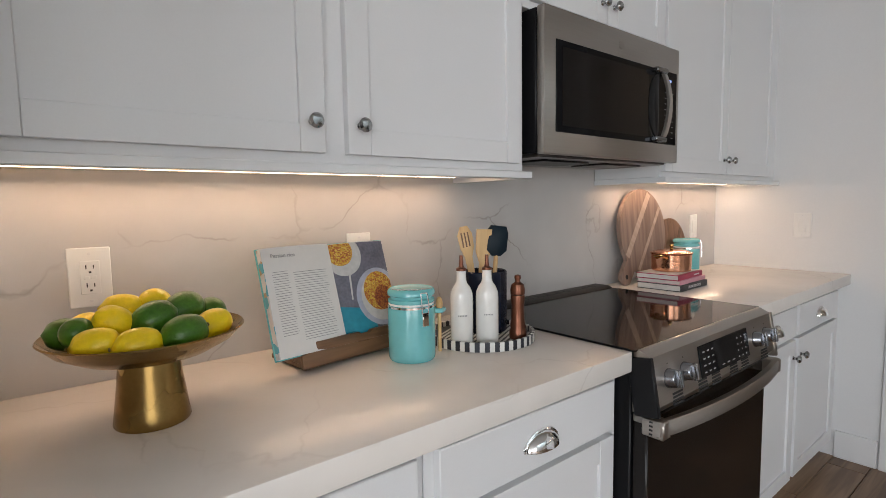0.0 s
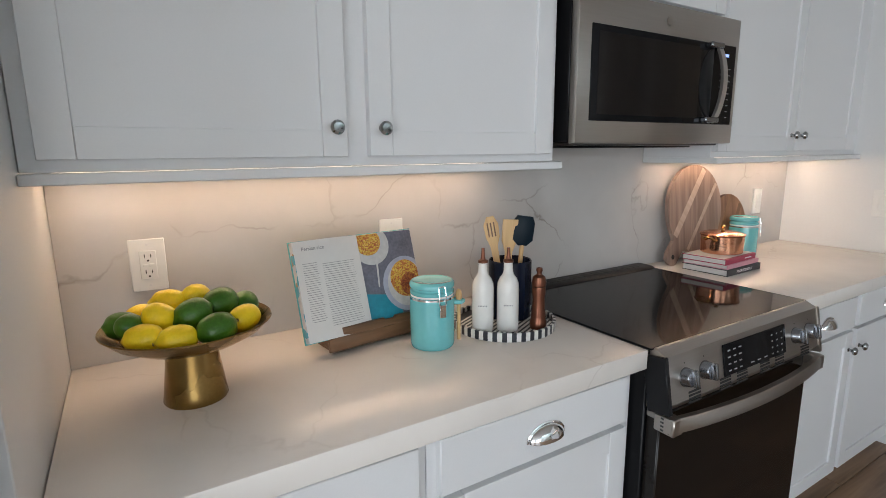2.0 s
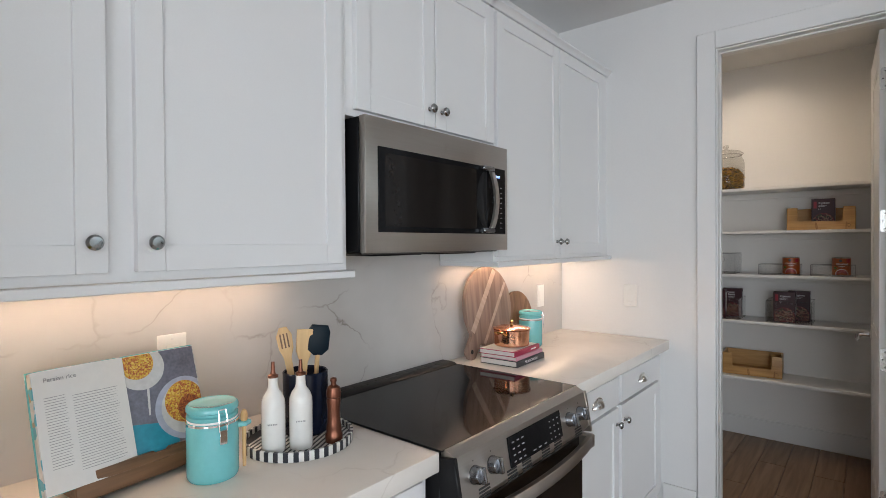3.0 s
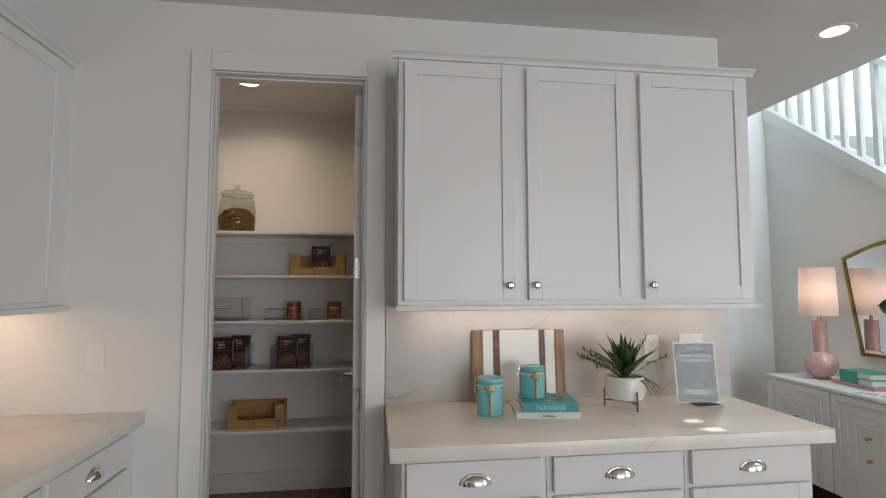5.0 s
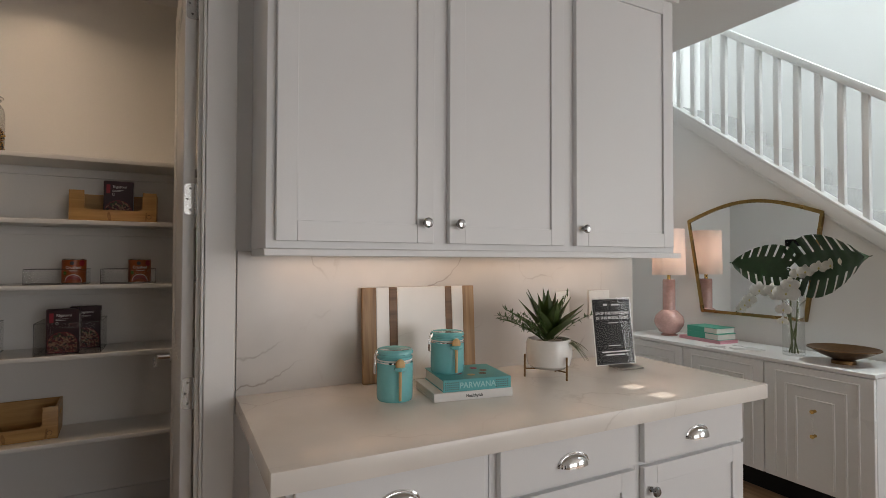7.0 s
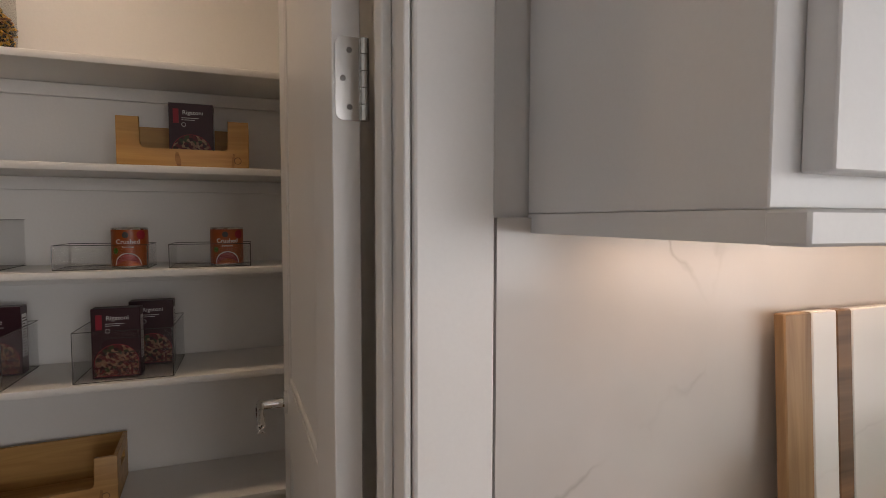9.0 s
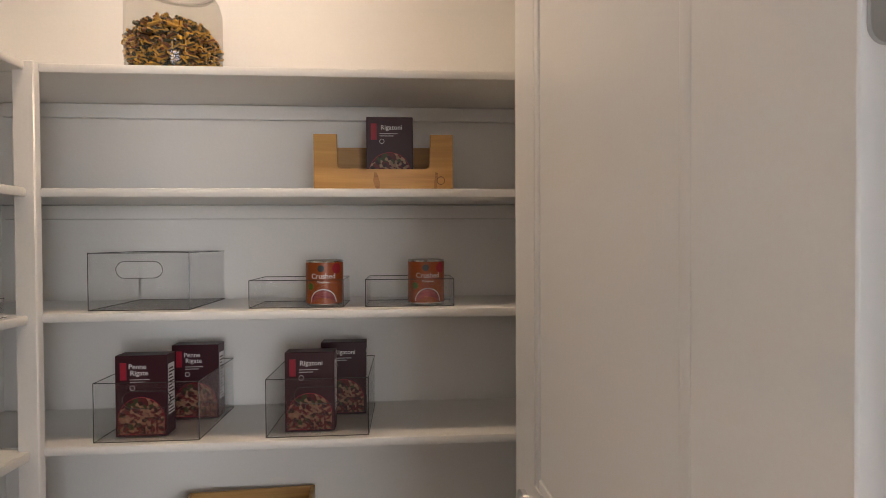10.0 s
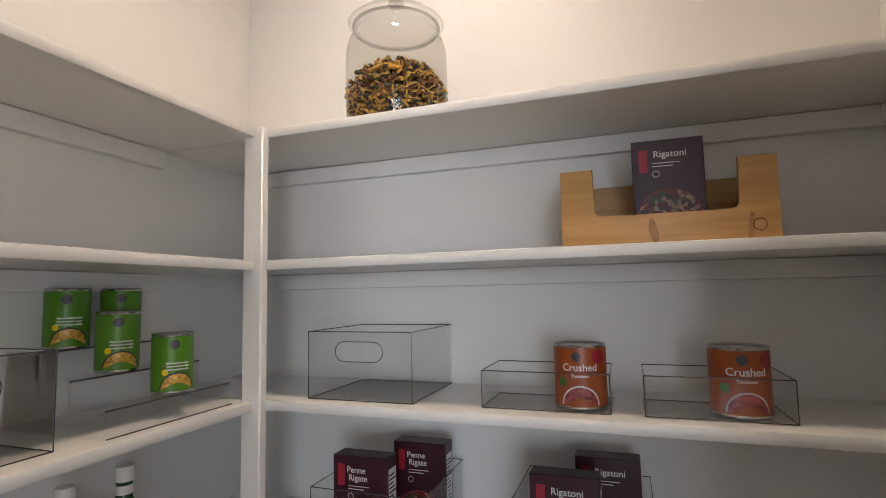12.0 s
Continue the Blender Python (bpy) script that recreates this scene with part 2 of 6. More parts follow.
M_COPPER = mat("copper", (0.72, 0.36, 0.22), 0.15, 1.0, var=0.06, bump=0.0006, bscale=90)
M_COPPERDK = mat("dark_copper", (0.17, 0.065, 0.038), 0.3, 0.8, var=0.1)
M_CERAMIC = mat("white_ceramic", (0.74, 0.73, 0.70), 0.2, var=0.03, coat=0.4)
M_NAVY = mat("navy_glaze", (0.006, 0.010, 0.026), 0.25, var=0.1, ior=1.4)
M_SILNAVY = mat("navy_silicone", (0.004, 0.012, 0.020), 0.4, var=0.05, ior=1.25)
M_PAPER = mat("paper", (0.74, 0.73, 0.71), 0.7, var=0.03, scale=20)
M_PAGES = mat("page_edges", (0.66, 0.64, 0.60), 0.8, var=0.12, scale=10, bscale=500, stretch=(0.05, 0.05, 1))
M_INK = mat("grey_ink", (0.30, 0.30, 0.30), 0.7)
M_TEALBOOK = mat("teal_cover", (0.07, 0.36, 0.37), 0.4, var=0.06)
M_REDBOOK = mat("crimson_cover", (0.36, 0.015, 0.06), 0.4, var=0.05)
M_PINKBOOK = mat("pink_cover", (0.62, 0.30, 0.36), 0.45, var=0.05)
M_GREYBOOK = mat("charcoal_cover", (0.05, 0.05, 0.052), 0.45, var=0.05)
M_WHITEBOOK = mat("white_cover", (0.72, 0.71, 0.69), 0.4, var=0.03)
M_LEMON = mat("lemon_peel", (0.92, 0.66, 0.008), 0.36, var=0.08, scale=18, bump=0.0008, bscale=160)
M_LIME = mat("lime_peel", (0.045, 0.145, 0.008), 0.33, var=0.28, scale=20, bump=0.0007, bscale=170)
M_STEM = mat("fruit_stem", (0.22, 0.16, 0.05), 0.7)
M_GOLDBR = mat("brass", (0.55, 0.36, 0.12), 0.22, 1.0, var=0.06)
M_BRASSDK = mat("aged_brass", (0.20, 0.12, 0.055), 0.35, 1.0, var=0.15)
M_TEALGRN = mat("sea_green_cover", (0.03, 0.30, 0.21), 0.45, var=0.05)

# ---------------- mesh helpers ----------------


def box(bm, x0, x1, y0, y1, z0, z1, bev=0.0, seg=1):
    m = Matrix.Translation(((x0 + x1) / 2, (y0 + y1) / 2, (z0 + z1) / 2)) @ Matrix.Diagonal((abs(x1 - x0), abs(y1 - y0), abs(z1 - z0), 1))
    v = bmesh.ops.create_cube(bm, size=1.0, matrix=m)["verts"]
    if bev:
        edges = list({e for q in v for e in q.link_edges})
        bmesh.ops.bevel(bm, geom=edges, offset=bev, segments=seg, affect="EDGES", profile=0.5)
    return bm


def bx(*a, **k):
    return box(bmesh.new(), *a, **k)


def lathe(bm, prof, seg=32, m=None):
    """Turns a profile of (radius, height) about z."""
    m = m or Matrix()
    rings = []
    for r, z in prof:
        if r < 1e-6:
            rings.append([bm.verts.new(m @ Vector((0, 0, z)))])
        else:
            rings.append([bm.verts.new(m @ Vector((r * math.cos(2 * math.pi * i / seg), r * math.sin(2 * math.pi * i / seg), z))) for i in range(seg)])
    for a, b in zip(rings, rings[1:]):
        for i in range(seg):
            j = (i + 1) % seg
            q = [a[i % len(a)], a[j % len(a)], b[j % len(b)], b[i % len(b)]]
            u = []
            for v in q:
                if v not in u:
                    u.append(v)
            if len(u) > 2:
                bm.faces.new(u)
    return bm


def tube(bm, pts, r, seg=8, closed=False):
    """A round bar along a line of points."""
    pts = [Vector(p) for p in pts]
    rings = []
    n = len(pts)
    for i, p in enumerate(pts):
        a, b = pts[max(i - 1, 0)], pts[min(i + 1, n - 1)]
        if closed:
            a, b = pts[i - 1], pts[(i + 1) % n]
        d = (b - a).normalized()
        u = d.cross(Vector((0, 0, 1)) if abs(d.z) < 0.9 else Vector((1, 0, 0))).normalized()
        w = d.cross(u)
        k = r[i] if isinstance(r, (list, tuple)) else r
        rings.append([bm.verts.new(p + u * k * math.cos(2 * math.pi * s / seg) + w * k * math.sin(2 * math.pi * s / seg)) for s in range(seg)])
    pairs = list(zip(rings, rings[1:])) + ([(rings[-1], rings[0])] if closed else [])
    for a, b in pairs:
        for s in range(seg):
            bm.faces.new((a[s], a[(s + 1) % seg], b[(s + 1) % seg], b[s]))
    if not closed:
        bm.faces.new(rings[0][::-1]), bm.faces.new(rings[-1])
    return bm


def prism(bm, pts, d0, d1, axis="y", bev=0.0):
    """Extrudes an outline; axis y: points are (x, z)."""
    def at(p, d):
        return {"y": (p[0], d, p[1]), "x": (d, p[0], p[1]), "z": (p[0], p[1], d)}[axis]
    a = [bm.verts.new(at(p, d0)) for p in pts]
    b = [bm.verts.new(at(p, d1)) for p in pts]
    fs = [bm.faces.new(a), bm.faces.new(b[::-1])]
    for i in range(len(pts)):
        j = (i + 1) % len(pts)
        fs.append(bm.faces.new((a[i], b[i], b[j], a[j])))
    if bev:
        es = list({e for f in fs[:2] for e in f.edges})
        bmesh.ops.bevel(bm, geom=es, offset=bev, segments=2, affect="EDGES", profile=0.5)
    return bm


def ball(bm, m, u=16, v=10):
    bmesh.ops.create_uvsphere(bm, u_segments=u, v_segments=v, radius=1.0, matrix=m)
    return bm


def arc(cx, cy, r, a0, a1, n):
    return [(cx + r * math.cos(radians(a0 + (a1 - a0) * i / n)), cy + r * math.sin(radians(a0 + (a1 - a0) * i / n))) for i in range(n + 1)]


def part(name, bm, material, parent=None, label="", m=None, sharp=38):
    me = bpy.data.meshes.new(name)
    bmesh.ops.recalc_face_normals(bm, faces=bm.faces)
    bm.to_mesh(me)
    bm.free()
    me.materials.append(material)
    me.polygons.foreach_set("use_smooth", [p.area < 0.012 for p in me.polygons])
    me.set_sharp_from_angle(angle=radians(sharp))
    ob = new(name, me)
    if parent:
        ob.parent = parent
    if m is not None:
        ob.matrix_local = m
    if label:
        ob["label"] = label
    return ob


def thing(name, label, category, m, group="", kind=""):
    ob = new(name)
    ob.empty_display_size = 0.05
    ob.matrix_world = m
    return tagged(ob, label, category, group, kind)


def solid(name, bm, material, label, category, m=None, group="", kind=""):
    return tagged(part(name, bm, material, None, "", m), label, category, group, kind)


def wording(name, text, size, material, parent, m, wrap=0.0, bold=0.0, label=""):
    """Lettering as a thin mesh; wrap: the radius of the can it is printed round."""
    cu = bpy.data.curves.new(name, "FONT")
    cu.body, cu.size, cu.align_x, cu.extrude, cu.offset, cu.resolution_u = text, size, "CENTER", 0.0003, bold, 3
    tmp = bpy.data.objects.new(name, cu)
    me = bpy.data.meshes.new_from_object(tmp)
    bpy.data.objects.remove(tmp)
    bpy.data.curves.remove(cu)
    if wrap:
        for v in me.vertices:
            a = v.co.x / wrap
            v.co = Vector((math.sin(a) * (wrap + v.co.z), v.co.y, math.cos(a) * (wrap + v.co.z) - wrap))
    me.materials.clear()
    me.materials.append(material)
    ob = new(name, me)
    ob.parent = parent
    ob.matrix_local = m
    if label:
        ob["label"] = label
    return ob


FACE = pose(0, 0, 0, 90)            # lettering that faces -y
SIDE = pose(0, 0, 0, 0, 0, -90)     # a run on the pantry wall, which faces -x

# ---------------- structure ----------------
WX = 3.125          # the pantry wall
CZ = 2.73           # ceiling
DY0, DY1, DZ = -1.557, -0.862, 2.42   # pantry door opening


def struct(name, bm, material, label, category):
    return solid(name, bm, material, label, category, kind="structure")


floor = struct("floor", bx(-4.1, 4.85, -7.1, 0.12, -0.12, -0.012), M_FLOOR, "brown oak plank floor running through the rooms", "floor")
struct("wall_range", bx(-4.1, WX + 0.115, 0.012, 0.14, -0.012, CZ), M_WALL, "white painted wall behind the range", "wall")
bm = bmesh.new()
box(bm, WX, WX + 0.115, DY1, 0.012, -0.012, CZ)
box(bm, WX, WX + 0.115, DY0, DY1, DZ, CZ)
box(bm, WX, WX + 0.115, -3.36, DY0, -0.012, CZ)
struct("wall_pantry_door", bm, M_WALL, "white painted wall with the pantry doorway in it", "wall")
struct("wall_pantry_back", bx(4.616, 4.72, -1.75, 0.02, -0.012, CZ), M_PANTRY, "off-white painted back wall of the pantry", "wall")
struct("wall_pantry_side", bx(WX + 0.115, 4.616, -0.084, 0.012, -0.012, CZ), M_PANTRY, "off-white painted side wall of the pantry", "wall")
struct("wall_pantry_end", bx(WX + 0.115, 4.616, -1.75, -1.65, -0.012, CZ), M_PANTRY, "off-white painted pantry wall behind the open door", "wall")
struct("wall_hall", bx(WX + 0.115, 4.72, -3.36, -3.25, -0.012, CZ), M_WALL, "white painted hall wall seen in the mirror", "wall")
struct("wall_hall_end", bx(4.72, 4.85, -6.2, 0.02, -0.012, 5.4), M_WALL, "white painted wall at the end of the hall", "wall")
bm = bmesh.new()
for y0, y1, z0, z1 in ((-7.1, -5.9, 0, CZ), (-2.4, 0.14, 0, CZ), (-5.9, -2.4, 0, 0.25), (-5.9, -2.4, 2.45, CZ)):
    box(bm, -4.1, -3.98, y0, y1, z0 - 0.012, z1)
struct("wall_west", bm, M_WALL, "white painted outer wall with a wide window", "wall")
bm = bmesh.new()
for x0, x1, z0, z1 in ((-4.0, -3.2, 0, CZ), (0.0, 0.62, 0, CZ), (-3.2, 0.0, 0, 0.25), (-3.2, 0.0, 2.45, CZ)):
    box(bm, x0, x1, -7.1, -6.98, z0 - 0.012, z1)
struct("wall_south", bm, M_WALL, "white painted outer wall with a wide window", "wall")
struct("wall_stair_side", bx(0.5, 0.62, -6.98, -4.43, 2.95, 5.4), M_WALL, "white painted upper wall of the stairwell", "wall")
struct("wall_stair_low", bx(0.5, 0.62, -6.98, -6.05, -0.012, 2.95), M_WALL, "white painted wall beside the foot of the stairs", "wall")
bm = bmesh.new()
# unseen slits, added so the sun throws two small patches on the hutch counter
slits = ((2.655, 2.715), (2.775, 2.835))
z0s, z1s = 3.55, 3.735
box(bm, 0.62, 4.72, -6.2, -6.05, -0.012, z0s)
box(bm, 0.62, 4.72, -6.2, -6.05, z1s, 5.4)
for a, b in ((0.62, slits[0][0]), (slits[0][1], slits[1][0]), (slits[1][1], 4.72)):
    box(bm, a, b, -6.2, -6.05, z0s, z1s)
struct("wall_stair_far", bm, M_WALL, "pale daylit wall behind the stairs with two added slits for sun patches", "wall")
struct("wall_stair_upper", bx(0.62, 4.72, -4.43, -4.31, CZ + 0.2, 5.4), M_WALL, "white painted upper wall above the ceiling edge", "wall")
bm = bmesh.new()
box(bm, -4.1, 4.85, -4.43, 0.14, CZ, CZ + 0.2)
box(bm, -4.1, 0.62, -7.1, -4.43, CZ, CZ + 0.2)
struct("ceiling", bm, M_CEIL, "smooth grey-white painted ceiling", "ceiling")
struct("ceiling_stair", bx(0.5, 4.85, -6.2, -4.3, 5.4, 5.5), M_CEIL, "white ceiling of the stairwell", "ceiling")

# baseboards and door casing
for name, b in (("baseboard", (WX - 0.014, WX, DY1 + 0.095, -0.60, 0, 0.135)), ("baseboard", (4.602, 4.616, -1.65, -0.084, 0, 0.135)),
                ("baseboard", (WX + 0.115, 4.602, -0.098, -0.084, 0, 0.135)), ("baseboard", (2.0, 4.7, -4.95, -4.936, 0, 0.135))):
    struct(name, bx(*b, bev=0.003), M_TRIM, "white painted baseboard along the wall foot", "baseboard")
casing = thing("door_casing", "white painted flat casing and jamb round the pantry doorway", "door casing", Matrix(), kind="structure")
CW = 0.088
part("casing_side", bx(WX - 0.016, WX, DY1, DY1 + CW, 0, DZ + CW, bev=0.003), M_TRIM, casing)
part("casing_side", bx(WX - 0.016, WX, DY0 - CW, DY0, 0, DZ + CW, bev=0.003), M_TRIM, casing)
part("casing_head", bx(WX - 0.017, WX, DY0, DY1, DZ, DZ + CW, bev=0.003), M_TRIM, casing)
JT = 0.009
part("jamb", bx(WX - 0.008, WX + 0.095, DY1 - JT, DY1 - 0.001, 0, DZ, bev=0.002), M_TRIM, casing)
part("jamb", bx(WX - 0.008, WX + 0.117, DY0 + 0.001, DY0 + 0.009, 0, DZ, bev=0.002), M_TRIM, casing)
part("head_jamb", bx(WX - 0.008, WX + 0.117, DY0 + 0.009, DY1 - JT, DZ - JT, DZ - 0.001, bev=0.002), M_TRIM, casing)
part("door_stop", bx(WX + 0.035, WX + 0.07, DY1 - JT - 0.005, DY1 - JT, 0, DZ - JT, bev=0.002), M_TRIM, casing)
part("door_stop", bx(WX + 0.035, WX + 0.07, DY0 + 0.009, DY0 + 0.021, 0, DZ - JT, bev=0.002), M_TRIM, casing)
part("door_stop", bx(WX + 0.035, WX + 0.07, DY0 + 0.021, DY1 - JT - 0.005, DZ - JT - 0.008, DZ - JT, bev=0.002), M_TRIM, casing)

# the pantry door, swung into the pantry
pdoor = thing("door_1", "white painted two-panel pantry door standing open", "door", pose(WX + 0.134, DY0 + 0.024, 0, 0, 0, 2.3), kind="structure")
DW, DT, DH = 0.695, 0.035, DZ - 0.03


def panel_leaf(w, h, t):
    """A leaf along x with two raised-moulding panels on both faces."""
    bm = bmesh.new()
    st, sr = 0.145, 0.118
    rows = ((0.20, 0.83), (0.985, h - 0.13))
    box(bm, 0, st, 0, t, 0.01, h, 0.0015)
    box(bm, w - sr, w, 0, t, 0.01, h, 0.0015)
    for z0, z1 in ((0.01, rows[0][0]), (rows[0][1], rows[1][0]), (rows[1][1], h)):
        box(bm, st, w - sr, 0, t, z0, z1)
    for z0, z1 in rows:
        box(bm, st, w - sr, 0.005, t - 0.005, z0, z1)
        for a, b, c, d in ((st, st + 0.020, z0, z1), (w - sr - 0.020, w - sr, z0, z1), (st + 0.020, w - sr - 0.020, z0, z0 + 0.020), (st + 0.020, w - sr - 0.020, z1 - 0.020, z1)):
            box(bm, a, b, 0.0012, t - 0.0012, c, d, 0.0037, 3)
    return bm


part("leaf", panel_leaf(DW, DH, DT), M_TRIM, pdoor)
for hz in (0.26, 0.905, 1.530, 2.168):
    bm = bmesh.new()
    rim = [(0.001, hz - 0.05)] + arc(0.021, hz - 0.040, 0.010, -90, 0, 5) + arc(0.021, hz + 0.040, 0.010, 0, 90, 5) + [(0.001, hz + 0.05)]
    prism(bm, rim, -0.0025, 0.0, "x")
    for k in range(5):
        lathe(bm, [(0, hz - 0.05 + k * 0.02), (0.0055, hz - 0.05 + k * 0.02), (0.0055, hz - 0.0315 + k * 0.02), (0, hz - 0.0315 + k * 0.02)], 10, Matrix.Translation((-0.006, -0.004, 0)))
    hinge = part("hinge", bm, M_NICKEL, pdoor, "satin nickel butt hinge with rounded corners")
    for k, q in enumerate((-0.034, 0.0, 0.034)):
        part("screw", lathe(bmesh.new(), [(0.0035, 0), (0.0035, 0.001), (0, 0.0012)], 8, pose(-0.0025, 0.014 + 0.008 * (k % 2), hz + q, 0, -90)), M_DKSTEEL, hinge)
bm = bmesh.new()
lathe(bm, [(0, 0), (0.027, 0), (0.027, 0.008), (0.012, 0.011), (0.011, 0.062), (0, 0.062)], 20, pose(DW - 0.065, DT, 0.925, -90))
tube(bm, [(DW - 0.055, DT + 0.060, 0.925), (DW - 0.10, DT + 0.064, 0.925), (DW - 0.150, DT + 0.064, 0.922), (DW - 0.168, DT + 0.064, 0.912), (DW - 0.172, DT + 0.064, 0.900)], [0.010, 0.010, 0.009, 0.009, 0.008], 12)
part("door_lever", bm, M_CHROME, pdoor, "polished chrome lever handle")

# ---------------- cabinets ----------------


def shaker(u, x, y, z, w, h, t=0.020, fr=0.056, rec=0.008):
    """A framed door with a recessed panel; it faces -y, its back lies at y."""
    d = part("door", bx(fr - 0.004, w - fr + 0.004, -t + rec, -0.002, fr - 0.004, h - fr + 0.004), M_CAB, u, "", pose(x, y, z))
    for a in (0, w - fr):
        part("stile", bx(a, a + fr, -t, 0, 0, h, bev=0.0014), M_CAB, d)
    for a in (0, h - fr):
        part("rail", bx(fr + 0.0003, w - fr - 0.0003, -t + 0.0003, 0, a, a + fr, bev=0.0009), M_CAB, d)
    return d


def knob_bm():
    return lathe(bmesh.new(), [(0, 0), (0.008, 0), (0.008, 0.002), (0.0052, 0.005), (0.0055, 0.012), (0.010, 0.015), (0.0155, 0.020), (0.0155, 0.024), (0.011, 0.029), (0, 0.0305)], 20, pose(0, 0, 0, 90))


def cup_bm(a=0.052, b=0.034, d=0.026):
    bm = bmesh.new()
    n, k = 18, 8
    g = []
    for i in range(n + 1):
        th = math.pi * i / n
        r = math.sin(th)
        g.append([bm.verts.new((a * math.cos(th), -d * r * math.sin(math.pi / 2 * j / k) - 0.001, b * r * math.cos(math.pi / 2 * j / k) - 0.012)) for j in range(k + 1)])
    for i in range(n):
        for j in range(k):
            bm.faces.new((g[i][j], g[i + 1][j], g[i + 1][j + 1], g[i][j + 1]))
    bmesh.ops.remove_doubles(bm, verts=bm.verts, dist=1e-5)
    bmesh.ops.solidify(bm, geom=bm.faces, thickness=0.0018)
    tube(bm, [((a + 0.002) * math.cos(math.pi * i / 20), -0.002, (b + 0.002) * math.sin(math.pi * i / 20) - 0.012) for i in range(21)], 0.0028, 6)
    return bm


def add_knob(door, x, z, y=-0.020):
    return part("knob", knob_bm(), M_KNOB, door, "round polished chrome knob", pose(x, y, z))


def base_unit(m, w, f0, f1, knob_right, label, group):
    """Drawer over door; local x runs along the wall, the front faces -y."""
    u = thing("base_cabinet", label, "cabinet", m, group)
    part("body", bx(0.001, w - 0.001, -0.587, -0.004, 0.10, 0.863, bev=0.0012), M_CAB, u)
    part("toe_kick", bx(0.001, w - 0.001, -0.52, -0.02, 0.0, 0.10), M_CAB, u)
    dr = part("drawer_front", bx(0, f1 - f0, -0.020, 0, 0, 0.124, bev=0.0022), M_CAB, u, "", pose(f0, -0.587, 0.721))
    part("cup_pull", cup_bm(), M_CHROME, dr, "polished chrome cup pull", pose((f1 - f0) / 2, -0.020, 0.058))
    d = shaker(u, f0, -0.587, 0.114, f1 - f0, 0.594)
    add_knob(d, f1 - f0 - 0.028 if knob_right else 0.028, 0.594 - 0.070)
    return u


def wall_unit(m, w, fronts, z0, z1, label, group, rail=True, crown=True, ends=(0.0, 0.0), dz=0.021):
    u = thing("wall_cabinet", label, "cabinet", m, group)
    part("body", bx(0, w, -0.287, -0.004, z0, z1, bev=0.0012), M_CAB, u)
    for f0, f1, side in fronts:
        h = z1 - 0.018 - (z0 + dz)
        d = shaker(u, f0, -0.287, z0 + dz, f1 - f0, h)
        if side:
            add_knob(d, f1 - f0 - 0.03 if side > 0 else 0.03, 0.061 if h > 0.8 else 0.06)
    if rail:
        bm = bmesh.new()
        box(bm, -ends[0], w + ends[1], -0.317, -0.290, z0 - 0.021, z0 - 0.0005, 0.002)
        if ends[1] or ends[0]:
            for e, x in ((ends[0], 0.0), (ends[1], w)):
                if e:
                    box(bm, x if x == 0 else x - 0.018, x + 0.018 if x == 0 else x, -0.2899, -0.004, z0 - 0.021, z0 - 0.0004)
        part("light_rail", bm, M_CAB, u)
    if crown:
        bm = bmesh.new()
        pr = [(-0.289, z1 - 0.004), (-0.300, z1 - 0.004), (-0.303, z1 + 0.004), (-0.310, z1 + 0.013), (-0.322, z1 + 0.018), (-0.322, z1 + 0.025), (-0.289, z1 + 0.025)]
        prism(bm, pr, -ends[0] * 3, w + ends[1] * 3, "x")
        box(bm, 0, w, -0.2885, -0.004, z1 + 0.0003, z1 + 0.024)
        part("crown", bm, M_CAB, u)
    return u


RUN, HUT = "kitchen cabinets", "hutch cabinets"
base_unit(pose(0, 0, 0), 0.594, 0.031, 0.570, True, "white painted base cabinet with drawer under the counter", RUN)
base_unit(pose(0.594, 0, 0), 0.603, 0.023, 0.570, False, "white painted base cabinet with drawer beside the range", RUN)
base_unit(pose(1.972, 0, 0), 0.518, 0.026, 0.496, True, "white painted base cabinet with drawer beside the range", RUN)
base_unit(pose(2.490, 0, 0), 0.632, 0.013, 0.545, False, "white painted base cabinet with drawer by the pantry wall", RUN)
Z0, Z1 = 1.366, 2.400
wall_unit(pose(0, 0, 0), 1.190, ((0.027, 0.571, 1), (0.623, 1.164, -1)), Z0, Z1, "white two-door wall cabinet above the counter", RUN, ends=(0.0, 0.009))
wall_unit(pose(1.190, 0, 0), 0.762, ((0.028, 0.383, 1), (0.389, 0.750, -1)), 1.821, Z1, "white short two-door cabinet above the microwave", RUN, rail=False)
wall_unit(pose(1.952, 0, 0), 1.158, ((0.010, 0.548, 1), (0.553, 1.078, -1)), Z0, Z1, "white two-door wall cabinet beside the microwave", RUN, ends=(0.006, 0.006))
solid("filler_strip", bx(3.110, WX, -0.286, -0.004, Z0, Z1), M_CAB, "narrow white filler beside the wall cabinet", "filler", kind="structure")


def counter(name, x0, x1, y0, y1, label):
    return solid(name, bx(x0, x1, y0, y1, 0.8635, 0.914, bev=0.003, seg=2), M_QTOP, label, "countertop")


counter("countertop", 0.001, 1.199, -0.632, -0.001, "pale veined quartz countertop on white cabinets")
counter("countertop", 1.972, WX - 0.001, -0.632, -0.001, "pale veined quartz countertop beside the pantry wall")
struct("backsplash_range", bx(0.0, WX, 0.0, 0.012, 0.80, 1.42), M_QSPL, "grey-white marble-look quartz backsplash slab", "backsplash")

